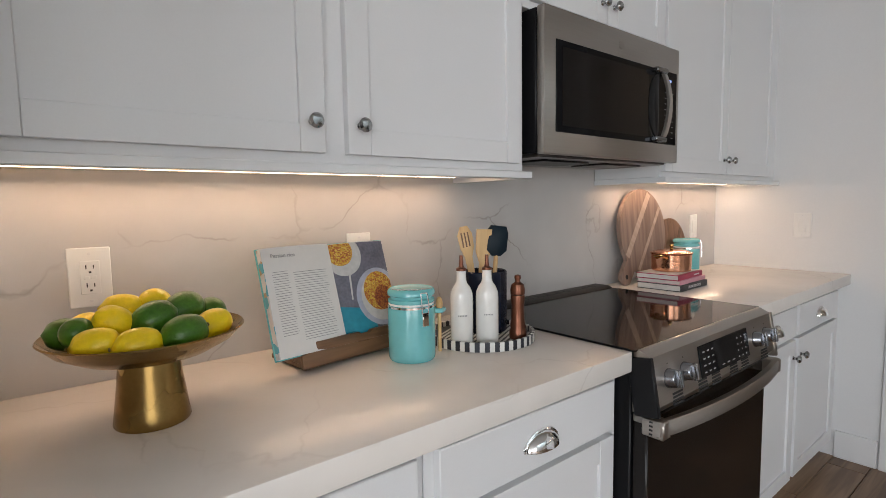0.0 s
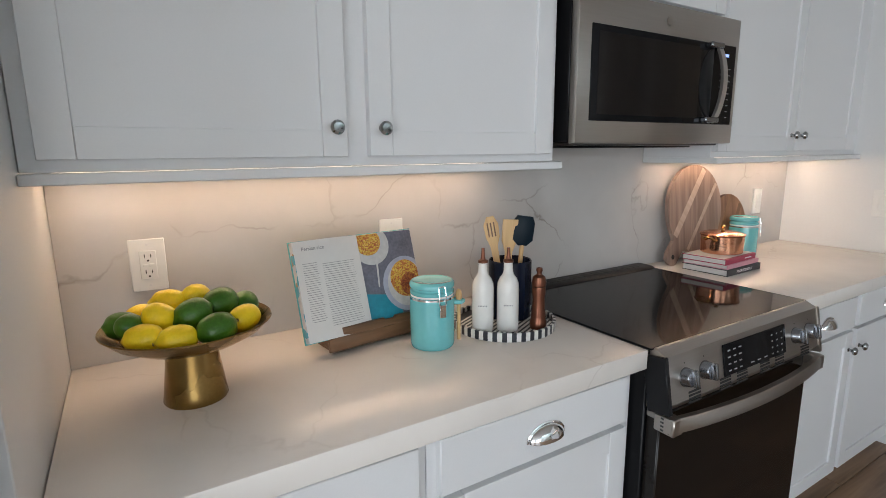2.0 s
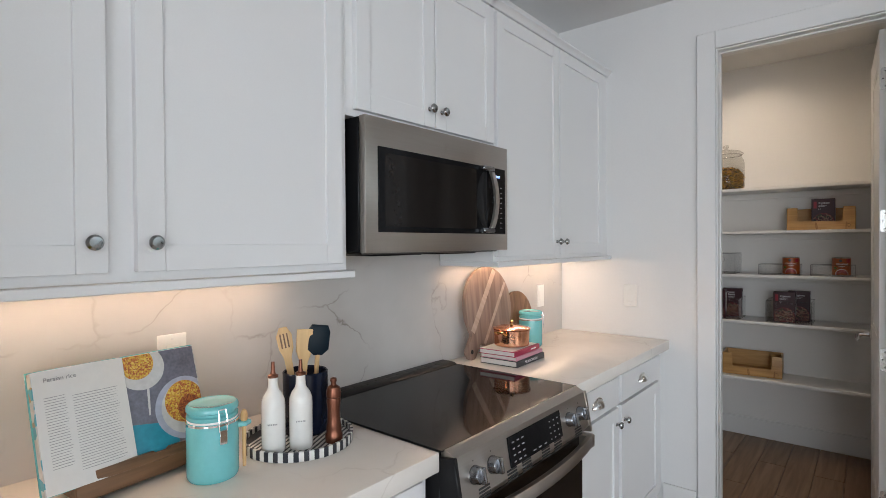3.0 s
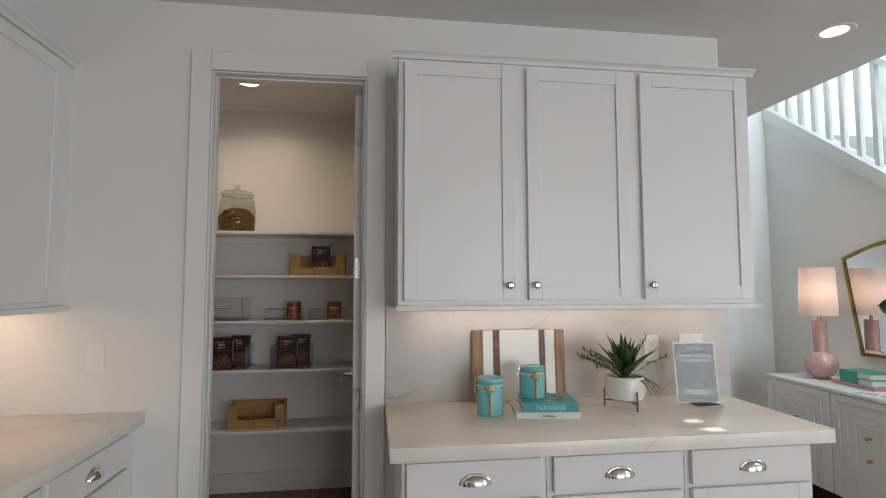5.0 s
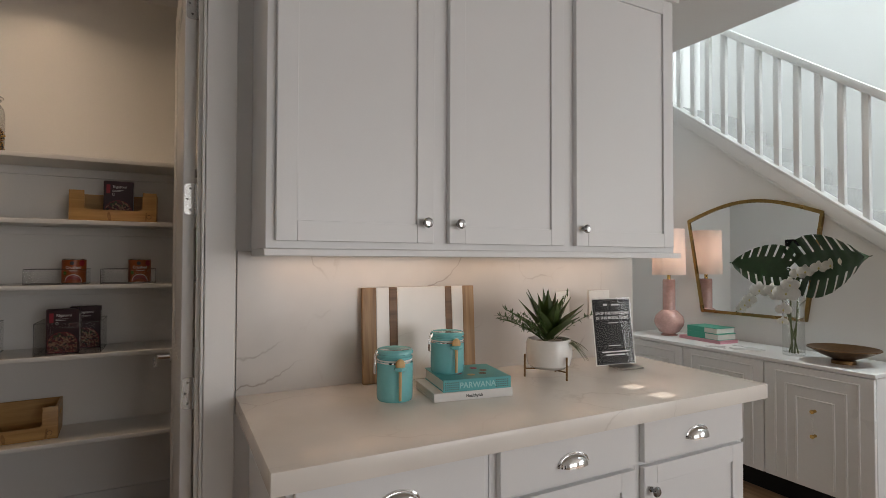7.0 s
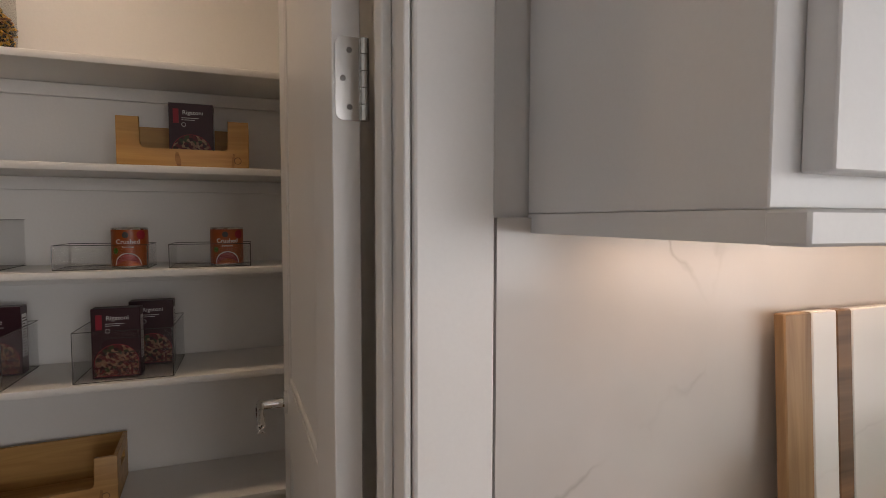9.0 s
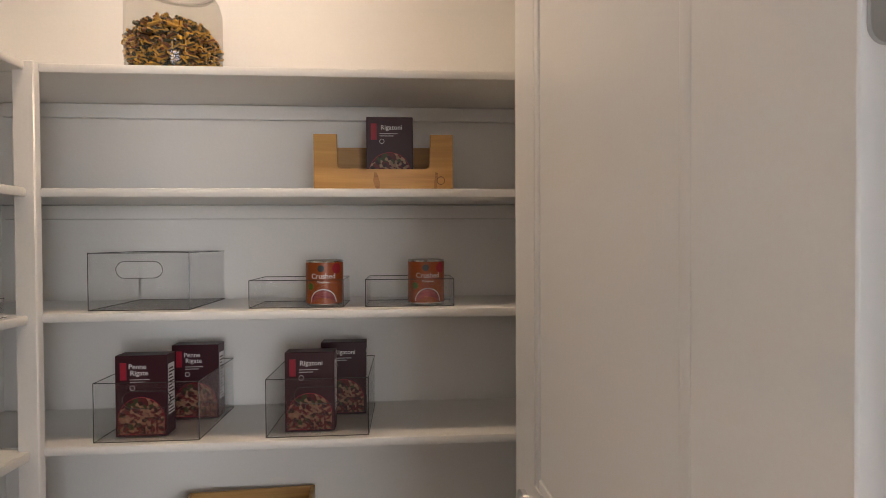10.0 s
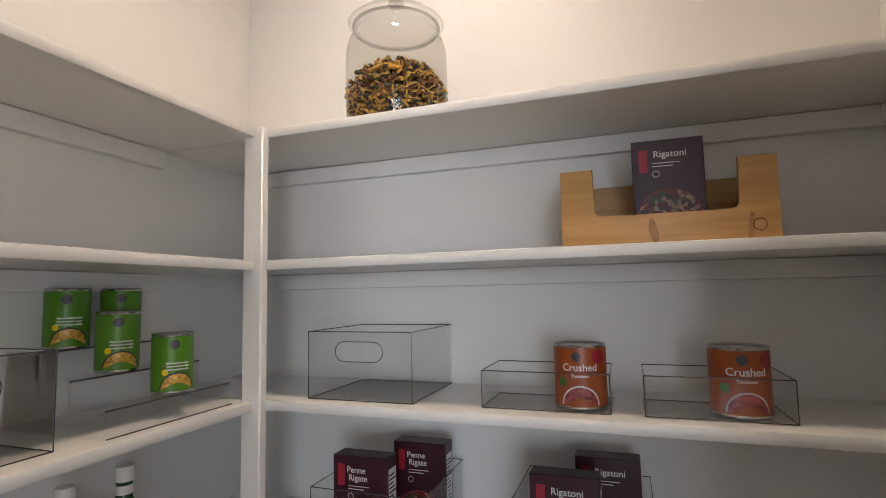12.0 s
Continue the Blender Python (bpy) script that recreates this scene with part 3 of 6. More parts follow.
# tall panel and refrigerator
solid("end_panel", bx(-0.022, -0.001, -0.655, 0.010, 0.0, 2.43, bev=0.002), M_CAB, "tall white painted panel beside the refrigerator", "panel", kind="structure")
fr = thing("refrigerator", "black stainless refrigerator with rounded door edges", "refrigerator", pose(-0.955, 0, 0))
part("body", bx(0.0, 0.925, -0.68, -0.02, 0.03, 1.80, bev=0.006), M_BLACK, fr)
for a, b in ((0.0, 0.459), (0.466, 0.925)):
    d = part("door", bx(a, b, -0.800, -0.688, 0.70, 1.80, bev=0.020, seg=4), M_FRIDGE, fr)
    hx = b - 0.05 if a == 0 else a + 0.05
    part("handle", tube(bmesh.new(), [(hx, -0.800, 0.80), (hx, -0.845, 0.83), (hx, -0.850, 1.2), (hx, -0.845, 1.62), (hx, -0.800, 1.65)], 0.012, 10), M_DKSTEEL, d)
part("freezer_drawer", bx(0.0, 0.925, -0.800, -0.688, 0.10, 0.69, bev=0.020, seg=4), M_FRIDGE, fr)
part("grille", bx(0.02, 0.90, -0.66, -0.05, 0.0, 0.03), M_BLACK, fr)

# hutch on the pantry wall
HM = pose(WX, -1.690, 0, 0, 0, -90)
for off, w, f0, f1, kr in ((0.0, 0.512, 0.017, 0.488, True), (0.512, 0.525, 0.023, 0.508, False), (1.037, 0.523, 0.021, 0.503, False)):
    base_unit(HM @ pose(off, 0, 0), w, f0, f1, kr, "white painted base cabinet with drawer in the hutch", HUT)
wall_unit(HM @ pose(0, 0, 0), 1.595, ((0.024, 0.492, 1), (0.546, 1.005, -1), (1.062, 1.572, -1)), Z0, Z1, "white three-door wall cabinet above the hutch counter", HUT, ends=(0.008, 0.008))
counter("countertop", 2.468, WX - 0.013, -3.292, -1.649, "pale veined quartz countertop of the hutch")
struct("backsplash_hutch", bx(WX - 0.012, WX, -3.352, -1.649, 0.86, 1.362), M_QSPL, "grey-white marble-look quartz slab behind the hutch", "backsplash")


def strip_light(m, w, watts):
    """LED tape under the cabinet close to the wall; it shines down."""
    u = thing("under_cabinet_light", "slim warm LED strip light under the wall cabinet", "light", m, "under-cabinet lights")
    part("channel", bx(0, w, -0.082, -0.066, -0.006, -0.0005), M_WHITEPL, u)
    part("diffuser", bx(0.004, w - 0.004, -0.079, -0.069, -0.0085, -0.006), glow("warm_led", WARM, 5.0), u)
    lamp("strip_lamp", "AREA", m @ pose(w / 2, -0.074, -0.0100, -14), watts, WARM, size=w, size_y=0.012)


strip_light(pose(0.02, 0, Z0), 1.10, 1.65)
strip_light(pose(1.99, 0, Z0), 1.08, 1.9)
strip_light(HM @ pose(0.06, 0, Z0), 1.50, 0.95)

# ---------------- range ----------------
RX = 1.205
rg = thing("range", "stainless slide-in electric range with black glass cooktop", "range", pose(RX, 0, 0))
RW = 0.760
part("body", bx(0.002, RW - 0.002, -0.625, -0.03, 0.02, 0.905, bev=0.003), M_BLACK, rg)
part("cooktop", bx(-0.006, RW + 0.006, -0.640, -0.085, 0.9145, 0.919, bev=0.0015, seg=1), M_GLASSTOP, rg, "glossy black ceramic glass top")
bm = prism(bmesh.new(), [(-0.085, 0.9145), (-0.085, 0.920), (-0.075, 0.926), (-0.045, 0.9275), (-0.006, 0.9275), (-0.006, 0.9145)], 0.0, RW, "x")
rear = part("rear_vent", bm, M_BLACK, rg)
for k in range(12):
    part("slot", bx(0.05 + k * 0.056, 0.088 + k * 0.056, -0.055, -0.03, 0.9277, 0.9285), M_DARKSLOT, rear)
# sloping control panel with a bright top lip
PT, PB = (-0.674, 0.905), (-0.694, 0.787)
bm = prism(bmesh.new(), [(-0.636, 0.9185), (-0.646, 0.9185), PT, PB, (PB[0] + 0.022, 0.760), (-0.628, 0.760), (-0.628, 0.914)], 0.004, RW - 0.004, "x", 0.0015)
panel = part("control_panel", bm, M_STEEL, rg, "brushed stainless sloping control panel", None, 15)
tilt = math.degrees(math.atan2(PT[0] - PB[0], PT[1] - PB[1]))
PM = pose(0, PB[0], PB[1], -tilt)    # local z up the panel, -y out of it
for x in (0.002, RW - 0.002):
    part("end_cap", bx(x - 0.007, x + 0.007, -0.004, 0.060, -0.022, 0.121, bev=0.002), M_BLACK if x < 0.1 else M_STEEL, panel, "", PM)
disp = part("display", bx(0.235, 0.550, -0.0035, 0.004, 0.020, 0.104, bev=0.001), M_GLASSTOP, panel, "black glass touch display", PM)
for i in range(3):
    for j in range(4):
        part("key_mark", bx(0.253 + i * 0.026, 0.253 + i * 0.026 + 0.012, -0.0042, -0.0036, 0.030 + j * 0.018, 0.0335 + j * 0.018), M_INK, disp)
        part("key_mark", bx(0.472 + i * 0.026, 0.472 + i * 0.026 + 0.006, -0.0042, -0.0036, 0.030 + j * 0.018, 0.034 + j * 0.018), M_INK, disp)
for k in range(3):
    part("key_mark", bx(0.360 + k * 0.034, 0.376 + k * 0.034, -0.0042, -0.0036, 0.030, 0.033), M_INK, disp)


def dial(x):
    bm = bmesh.new()
    lathe(bm, [(0, 0), (0.024, 0), (0.024, 0.004), (0.0225, 0.006), (0.0215, 0.020), (0.0195, 0.023), (0, 0.023)], 24, pose(0, 0, 0, 90))
    box(bm, -0.0065, 0.0065, -0.036, -0.022, -0.0215, 0.0215, 0.003, 2)
    part("dial_knob", bm, M_DIAL, panel, "chrome control knob with a grip bar", PM @ pose(x, 0, 0.058))
    part("dial_mark", bx(x - 0.0015, x + 0.0015, -0.0012, -0.0004, 0.092, 0.095), M_DARKSLOT, panel, "", PM)


for x in (0.072, 0.152, 0.610, 0.690):
    dial(x)
for gx in (0.08, 0.215, 0.295, 0.41, 0.49, 0.64):
    for j in range(4):
        part("vent_slot", bx(gx, gx + 0.05, -0.0012, 0.003, -0.012 + j * 0.0085, -0.0068 + j * 0.0085, bev=0.0005), M_DARKSLOT, panel, "", PM)
od = part("oven_door", bx(0.006, RW - 0.006, -0.668, -0.628, 0.165, 0.752, bev=0.004), M_OVENGLASS, rg, "dark glass oven door")
part("door_edge", bx(0.004, RW - 0.004, -0.664, -0.630, 0.738, 0.757, bev=0.002), M_STEEL, od)
bm = bmesh.new()
hp = []
for i in range(25):
    x = -0.002 + (RW + 0.004) * i / 24
    s = math.sin(math.pi * i / 24)
    hp.append((x, -0.705 - 0.040 * s ** 0.7))
rows = []
for x, y in hp:
    rows.append([bm.verts.new(p) for p in ((x, y, 0.722), (x, y + 0.020, 0.718), (x, y + 0.020, 0.757), (x, y + 0.004, 0.758), (x, y, 0.751))])
for a, b in zip(rows, rows[1:]):
    for k in range(5):
        bm.faces.new((a[k], a[(k + 1) % 5], b[(k + 1) % 5], b[k]))
bm.faces.new(rows[0]), bm.faces.new(rows[-1][::-1])
handle = part("door_handle", bm, M_STEEL, od, "bowed stainless oven handle")
for x in (0.0, RW - 0.035):
    bk = part("bracket", bx(x, x + 0.035, -0.712, -0.655, 0.713, 0.758, bev=0.003), M_STEEL, od)
    if x == 0:
        for k in range(4):
            part("bracket_slot", bx(-0.0008, 0.002, -0.70, -0.675, 0.719 + k * 0.010, 0.7235 + k * 0.010), M_DARKSLOT, od)
part("drawer", bx(0.006, RW - 0.006, -0.66, -0.628, 0.045, 0.158, bev=0.004), M_STEEL, rg)
part("emblem", lathe(bmesh.new(), [(0, 0), (0.011, 0), (0.011, 0.001), (0, 0.001)], 20, pose(0.36, -0.6685, 0.20, 90)), M_STEEL, od, "small round plain emblem")
for x in (0.05, RW - 0.05):
    for y in (-0.56, -0.1):
        part("foot", lathe(bmesh.new(), [(0, 0), (0.018, 0), (0.018, 0.02), (0, 0.02)], 12, Matrix.Translation((x, y, 0))), M_BLACK, rg)

# ---------------- microwave ----------------
MWX, MWW = 1.213, 0.754
mw = thing("microwave", "stainless over-the-range microwave with dark glass door", "microwave", pose(MWX, 0, 1.415))
part("body", bx(0.0, MWW, -0.318, -0.004, 0.004, 0.402, bev=0.003), M_BLACK, mw)
bm = bx(-0.001, MWW + 0.001, -0.348, -0.320, 0.0, 0.404, bev=0.004, seg=2)
face = part("front", bm, M_STEEL, mw, "brushed stainless front frame")
part("door_glass", bx(0.048, 0.735, -0.3505, -0.345, 0.062, 0.318, bev=0.002), M_GLASSTOP, face, "black glass with reflections")
part("window", bx(0.075, 0.54, -0.3515, -0.350, 0.080, 0.300), M_OVENGLASS, face)
bm = bmesh.new()
prof = [(0.606 + 0.004 * math.sin(math.pi * i / 14), -0.356 - 0.034 * math.sin(math.pi * i / 14) ** 0.6, 0.066 + 0.250 * i / 14) for i in range(15)]
rows = []
for x, y, z in prof:
    rows.append([bm.verts.new(p) for p in ((x, y, z), (x + 0.030, y + 0.004, z), (x + 0.030, y + 0.012, z), (x, y + 0.010, z))])
for a, b in zip(rows, rows[1:]):
    for k in range(4):
        bm.faces.new((a[k], a[(k + 1) % 4], b[(k + 1) % 4], b[k]))
bm.faces.new(rows[0]), bm.faces.new(rows[-1][::-1])
part("door_handle", bm, M_STEEL, face, "bowed stainless door handle")
for z in (0.066, 0.298):
    part("handle_end", bx(0.560, 0.632, -0.374, -0.350, z, z + 0.018, bev=0.004), M_DIAL, face, "polished handle bracket")
part("handle_pocket", prism(bmesh.new(), [(0.606, 0.084)] + arc(0.606, 0.191, 0.107, -90, -270, 16)[1:-1] + [(0.606, 0.298)], -0.3535, -0.350, "y", 0.001), M_BLACK, face, "black recess behind the handle", pose(0.606, 0, 0) @ Matrix.Diagonal((0.62, 1, 1, 1)) @ pose(-0.606, 0, 0))
part("clock", bx(0.662, 0.694, -0.3512, -0.3506, 0.280, 0.289), glow("blue_clock", (0.15, 0.35, 1.0), 1.2), face, "small blue lit clock")
for j in range(9):
    for i in range(3):
        if j > 1 or i != 1:
            part("key_mark", bx(0.650 + i * 0.024, 0.662 + i * 0.024, -0.3512, -0.3506, 0.085 + j * 0.0195, 0.0872 + j * 0.0195), M_INK, face)
part("emblem", lathe(bmesh.new(), [(0, 0), (0.013, 0), (0.013, 0.0015), (0, 0.002)], 20, pose(0.375, -0.348, 0.358, 90)), M_STEEL, face, "round plain emblem")
bm = bx(0.02, MWW - 0.02, -0.31, -0.02, -0.006, 0.004, bev=0.002)
under = part("underside", bm, M_DKSTEEL, mw)
for x in (0.10, 0.42):
    part("grease_filter", bx(x, x + 0.24, -0.26, -0.12, -0.012, -0.006, bev=0.003), M_BLACK, under)

# ---------------- pantry shelving ----------------
M_ACRYL = clear("clear_acrylic", (0.991, 0.991, 0.990), 1.45, 0.03, 0.016, 0.5)
M_ACRYLEDGE = mat("acrylic_edge", (0.085, 0.085, 0.083), 0.25, var=0.1)
M_JARGLASS = clear("clear_glass", (0.86, 0.86, 0.85), 1.5, 0.01, 0.04)
M_MAROON = mat("maroon_card", (0.034, 0.003, 0.009), 0.42, var=0.08, scale=12)
M_MAROONL = mat("plum_card", (0.036, 0.005, 0.013), 0.42, var=0.08, scale=12)
M_BRIGHTRED = mat("red_print", (0.32, 0.012, 0.03), 0.45)
M_ORANGE = mat("orange_label", (0.33, 0.068, 0.010), 0.38, var=0.1, scale=25)
M_GREENLAB = mat("green_label", (0.080, 0.245, 0.009), 0.38, var=0.08, scale=25)
M_TIN = mat("tin", (0.55, 0.55, 0.54), 0.22, 1.0)
M_PASTA = food("mixed_spiral_pasta", [(0.62, 0.34, 0.04), (0.03, 0.026, 0.012), (0.54, 0.29, 0.04), (0.48, 0.26, 0.035), (0.22, 0.07, 0.02), (0.05, 0.045, 0.015)], 30, 0.6, island=True)
M_DISH = food("pasta_dish_print", [(0.25, 0.13, 0.08), (0.09, 0.007, 0.010), (0.30, 0.18, 0.11), (0.035, 0.045, 0.014), (0.12, 0.012, 0.014), (0.035, 0.005, 0.008)], 120)
M_BEANS = food("tomato_print", [(0.34, 0.05, 0.05), (0.45, 0.10, 0.09), (0.22, 0.02, 0.03)], 260)
M_CORN = food("corn_print", [(0.66, 0.38, 0.05), (0.80, 0.52, 0.12), (0.50, 0.26, 0.03)], 260)

SX, SY = 4.318, -0.372       # front edges of the back and side shelves
TOPS = (1.812, 1.515, 1.213, 0.890, 0.495)
for z in TOPS:
    sh = thing("pantry_shelf", "white painted pantry shelf along the back wall", "shelf", Matrix.Translation((0, 0, z)), "pantry shelves")
    part("board", bx(SX + 0.004, 4.614, -1.649, -0.085, -0.019, 0.0, bev=0.001), M_SHELF, sh)
    part("nosing", bx(SX - 0.006, SX + 0.004, -1.649, -0.396, -0.021, 0.001, bev=0.004, seg=2), M_SHELF, sh)
    part("cleat", bx(4.596, 4.614, -1.649, -0.105, -0.062, -0.020, bev=0.002), M_SHELF, sh)
    part("end_cleat", bx(SX + 0.012, 4.596, -1.649, -1.631, -0.062, -0.020, bev=0.002), M_SHELF, sh)
    sh = thing("pantry_shelf", "white painted pantry shelf along the side wall", "shelf", Matrix.Translation((0, 0, z - 0.001)), "pantry shelves")
    part("board", bx(3.242, SX - 0.006, SY + 0.004, -0.086, -0.019, 0.0, bev=0.001), M_SHELF, sh)
    part("nosing", bx(3.242, SX - 0.022, SY - 0.006, SY + 0.004, -0.021, 0.001, bev=0.004, seg=2), M_SHELF, sh)
    part("cleat", bx(3.242, SX - 0.008, -0.104, -0.086, -0.062, -0.020, bev=0.002), M_SHELF, sh)
solid("shelf_post", bx(SX - 0.020, SX + 0.003, -0.396, -0.346, 0.0, 1.815, bev=0.003), M_SHELF, "white painted upright at the corner of the shelves", "post", kind="structure")


def can_light(x, y, watts, color, label):
    u = thing("recessed_light", label, "ceiling light", Matrix.Translation((x, y, CZ)), "recessed lights")
    part("trim_ring", lathe(bmesh.new(), [(0.062, -0.004), (0.088, -0.004), (0.092, -0.0005), (0.060, -0.0005), (0.062, -0.004)], 36), M_WHITEPL, u)
    part("lens", lathe(bmesh.new(), [(0, -0.003), (0.061, -0.003), (0.061, -0.001), (0, -0.001)], 36), glow("lit_lens", color, 6.0), u)
    lamp("recessed_lamp", "AREA", pose(x, y, CZ - 0.006), watts, color, size=0.12, shape="DISK", spread=150)


can_light(4.05, -0.80, 4.1, CANLIGHT, "lit round recessed light in the pantry ceiling")
can_light(2.975, -3.90, 2.9, CANLIGHT, "lit round recessed light in the ceiling")


def crate(m, label):
    """Bamboo bin, 0.36 wide along y; its notched front faces -x."""
    u = thing("bamboo_crate", label, "crate", m, "bamboo crates")
    w, d, h, t = 0.362, 0.205, 0.148, 0.011

    def notched(n0, n1, nz, r=0.012):
        return [(0, 0), (w, 0), (w, h), (n1, h), (n1, nz + r), (n1 - r * 0.3, nz + r * 0.3), (n1 - r, nz), (n0 + r, nz), (n0 + r * 0.3, nz + r * 0.3), (n0, nz + r), (n0, h), (0, h)]
    flip = [(-a, b) for a, b in notched(0.06, w - 0.06, 0.056)]
    part("front", prism(bmesh.new(), flip, 0, t, "x", 0.0015), M_BAMBOO, u)
    part("back", bx(d - t, d, -w, 0, 0, h, bev=0.0015), M_BAMBOO, u)
    for y in (-w, -t):
        bm = bmesh.new()
        box(bm, t, d - t, y, y + t, 0, 0.085, 0.001)
        box(bm, t, d - t, y, y + t, 0.112, h, 0.001)
        box(bm, t, 0.065, y, y + t, 0.085, 0.112)
        box(bm, d - 0.065, d - t, y, y + t, 0.085, 0.112)
        part("side", bm, M_BAMBOO, u)
    part("bottom", bx(t, d - t, -w + t, -t, 0.003, 0.010), M_BAMBOO, u)
    for y, lean in ((-0.165, 0.006), (-0.315, -0.004)):
        blot = [(y - 0.004, 0.004), (y + 0.004, 0.003), (y + 0.006 + lean, 0.026), (y + 0.003 + lean, 0.050), (y - 0.004 + lean, 0.048), (y - 0.006, 0.022)]
        part("node_mark", prism(bmesh.new(), blot, -0.0003, 0.0004, "x"), M_BAMBOODK, u, "darker bamboo node")
    part("maker_mark", lathe(bmesh.new(), [(0.009, 0), (0.011, 0), (0.011, 0.0004), (0.009, 0.0004), (0.009, 0)], 20, pose(-0.0004, -w + 0.032, 0.028, 0, -90)), M_WALNUT, u, "small plain burnt ring mark")
    return u


crate(pose(4.372, -1.031, TOPS[1]), "bamboo crate with a notched front holding one pasta box")
crate(pose(4.375, -0.640, TOPS[4], 0, 0, 4), "empty bamboo crate with a notched front")


def pasta_box(m, words, card, label, h=0.205):
    """Face towards -x; words in two lines at most."""
    u = thing("pasta_box", label, "food box", m, "pasta boxes")
    w, d = 0.126, 0.048
    part("carton", bx(0, d, -w, 0, 0, h, bev=0.0012), card, u)
    part("brand_block", bx(-0.0006, 0.0005, -0.028, -0.012, h - 0.062, h - 0.018), M_BRIGHTRED, u, "plain red shape")
    for k, wd in enumerate(words):
        wording("lettering", wd, 0.0180, M_PRINT, u, pose(-0.0006, -0.034 - 0.0042 * len(wd), h - 0.034 - 0.016 * k, 90, 0, -90), bold=0.0001)
    for k in range(2):
        part("text_line", bx(-0.0006, 0.0004, -0.085 + 0.012 * k, -0.036, h - 0.046 - 0.016 * (len(words) - 1) - 0.006 * k, h - 0.0445 - 0.016 * (len(words) - 1) - 0.006 * k), M_PRINT, u)
    part("badge", lathe(bmesh.new(), [(0.0055, 0), (0.0066, 0), (0.0066, 0.0005), (0.0055, 0.0005), (0.0055, 0)], 16, pose(-0.0003, -0.042, h - 0.066 - 0.016 * (len(words) - 1), 0, -90)), M_PRINT, u)
    pts = [(-0.063 + a, b) for a, b in [(-0.056, 0.006), (0.056, 0.006)] + arc(0, 0.042, 0.056, 0, 180, 20)]
    part("food_picture", prism(bmesh.new(), pts, -0.0008, 0.0004, "x"), M_DISH, u, "printed bowl of pasta")
    pts = [(-0.063 + a, b) for a, b in [(-0.056, 0.005), (0.056, 0.005)] + arc(0, 0.042, 0.0575, 8, 172, 20)]
    part("picture_rim", prism(bmesh.new(), pts, -0.0005, 0.0004, "x"), M_BRIGHTRED, u)
    part("nutrition_panel", bx(0.008, d - 0.006, -w - 0.0005, -w + 0.0005, h * 0.25, h * 0.88), M_PRINT, u, "pale printed side panel")
    for k in range(14):
        part("panel_line", bx(0.010, d - 0.008 - 0.006 * (k % 3), -w - 0.0009, -w - 0.0003, h * 0.27 + k * 0.0085, h * 0.27 + k * 0.0085 + 0.0035), card, u)
    return u


pasta_box(pose(4.425, -1.163, TOPS[1] + 0.011), ("Rigatoni",), M_MAROONL, "plum rigatoni carton standing in a bamboo crate", 0.195)


def bin_(m, d, w, h, label, name="clear_bin", hole=False):
    """Open clear tray: d deep (+x), w wide (-y), h high."""
    u = thing(name, label, "storage bin", m, "clear bins")
    t = 0.003
    if hole:
        bm = bmesh.new()
        c0, c1, hz, hh = 0.27 * w, 0.73 * w, h * 0.71, 0.021
        box(bm, 0, t, -w, 0, 0, hz - hh)
        box(bm, 0, t, -w, 0, hz + hh, h)
        box(bm, 0, t, -c0, 0, hz - hh, hz + hh)
        box(bm, 0, t, -w, -c1, hz - hh, hz + hh)
        part("front", bm, M_ACRYL, u)
        ring = [(0.0015, -c0 - hh + a, hz + b) for a, b in arc(0, 0, hh, 90, -90, 8)] + [(0.0015, -c1 + hh - a, hz - b) for a, b in arc(0, 0, hh, 90, -90, 8)]
        part("hand_hole_rim", tube(bmesh.new(), ring, 0.0010, 6, True), M_ACRYLEDGE, u)
    else:
        part("front", bx(0, t, -w, 0, 0, h), M_ACRYL, u)
    part("back", bx(d - t, d, -w, 0, 0, h), M_ACRYL, u)
    part("side", bx(t, d - t, -t, 0, 0, h), M_ACRYL, u)
    part("side", bx(t, d - t, -w, -w + t, 0, h), M_ACRYL, u)
    part("base", bx(t, d - t, -w + t, -t, 0.001, 0.004), M_ACRYL, u)
    e = 0.0011
    for z in (0.002, h):
        part("rim", tube(bmesh.new(), [(0, 0, z), (d, 0, z), (d, -w, z), (0, -w, z)], e, 5, True), M_ACRYLEDGE, u)
    for y in (0, -w):
        part("corner_edge", tube(bmesh.new(), [(0, y, 0.002), (0, y, h)], e, 5), M_ACRYLEDGE, u)
    return u


bin_(pose(4.352, -0.480, TOPS[2]), 0.250, 0.245, 0.145, "empty clear plastic bin with a hand hole", hole=True)
bin_(pose(4.360, -0.868, TOPS[2]), 0.150, 0.238, 0.072, "low clear plastic tray holding a tomato can")
bin_(pose(4.360, -1.163, TOPS[2]), 0.150, 0.230, 0.072, "low clear plastic tray holding a tomato can")
bin_(pose(4.332, -0.500, TOPS[3]), 0.258, 0.252, 0.148, "clear plastic bin holding two penne cartons", hole=True)
bin_(pose(4.332, -0.915, TOPS[3]), 0.258, 0.256, 0.148, "clear plastic bin holding two rigatoni cartons", hole=True)
pasta_box(pose(4.362, -0.536, TOPS[3] + 0.004), ("Penne", "Rigate"), M_MAROON, "maroon penne rigate carton standing in a clear bin")
pasta_box(pose(4.490, -0.618, TOPS[3] + 0.004), ("Penne", "Rigate"), M_MAROON, "maroon penne rigate carton standing in a clear bin")
pasta_box(pose(4.362, -0.955, TOPS[3] + 0.004), ("Rigatoni",), M_MAROON, "maroon rigatoni carton standing in a clear bin")
pasta_box(pose(4.490, -1.026, TOPS[3] + 0.004), ("Rigatoni",), M_MAROON, "maroon rigatoni carton standing in a clear bin")


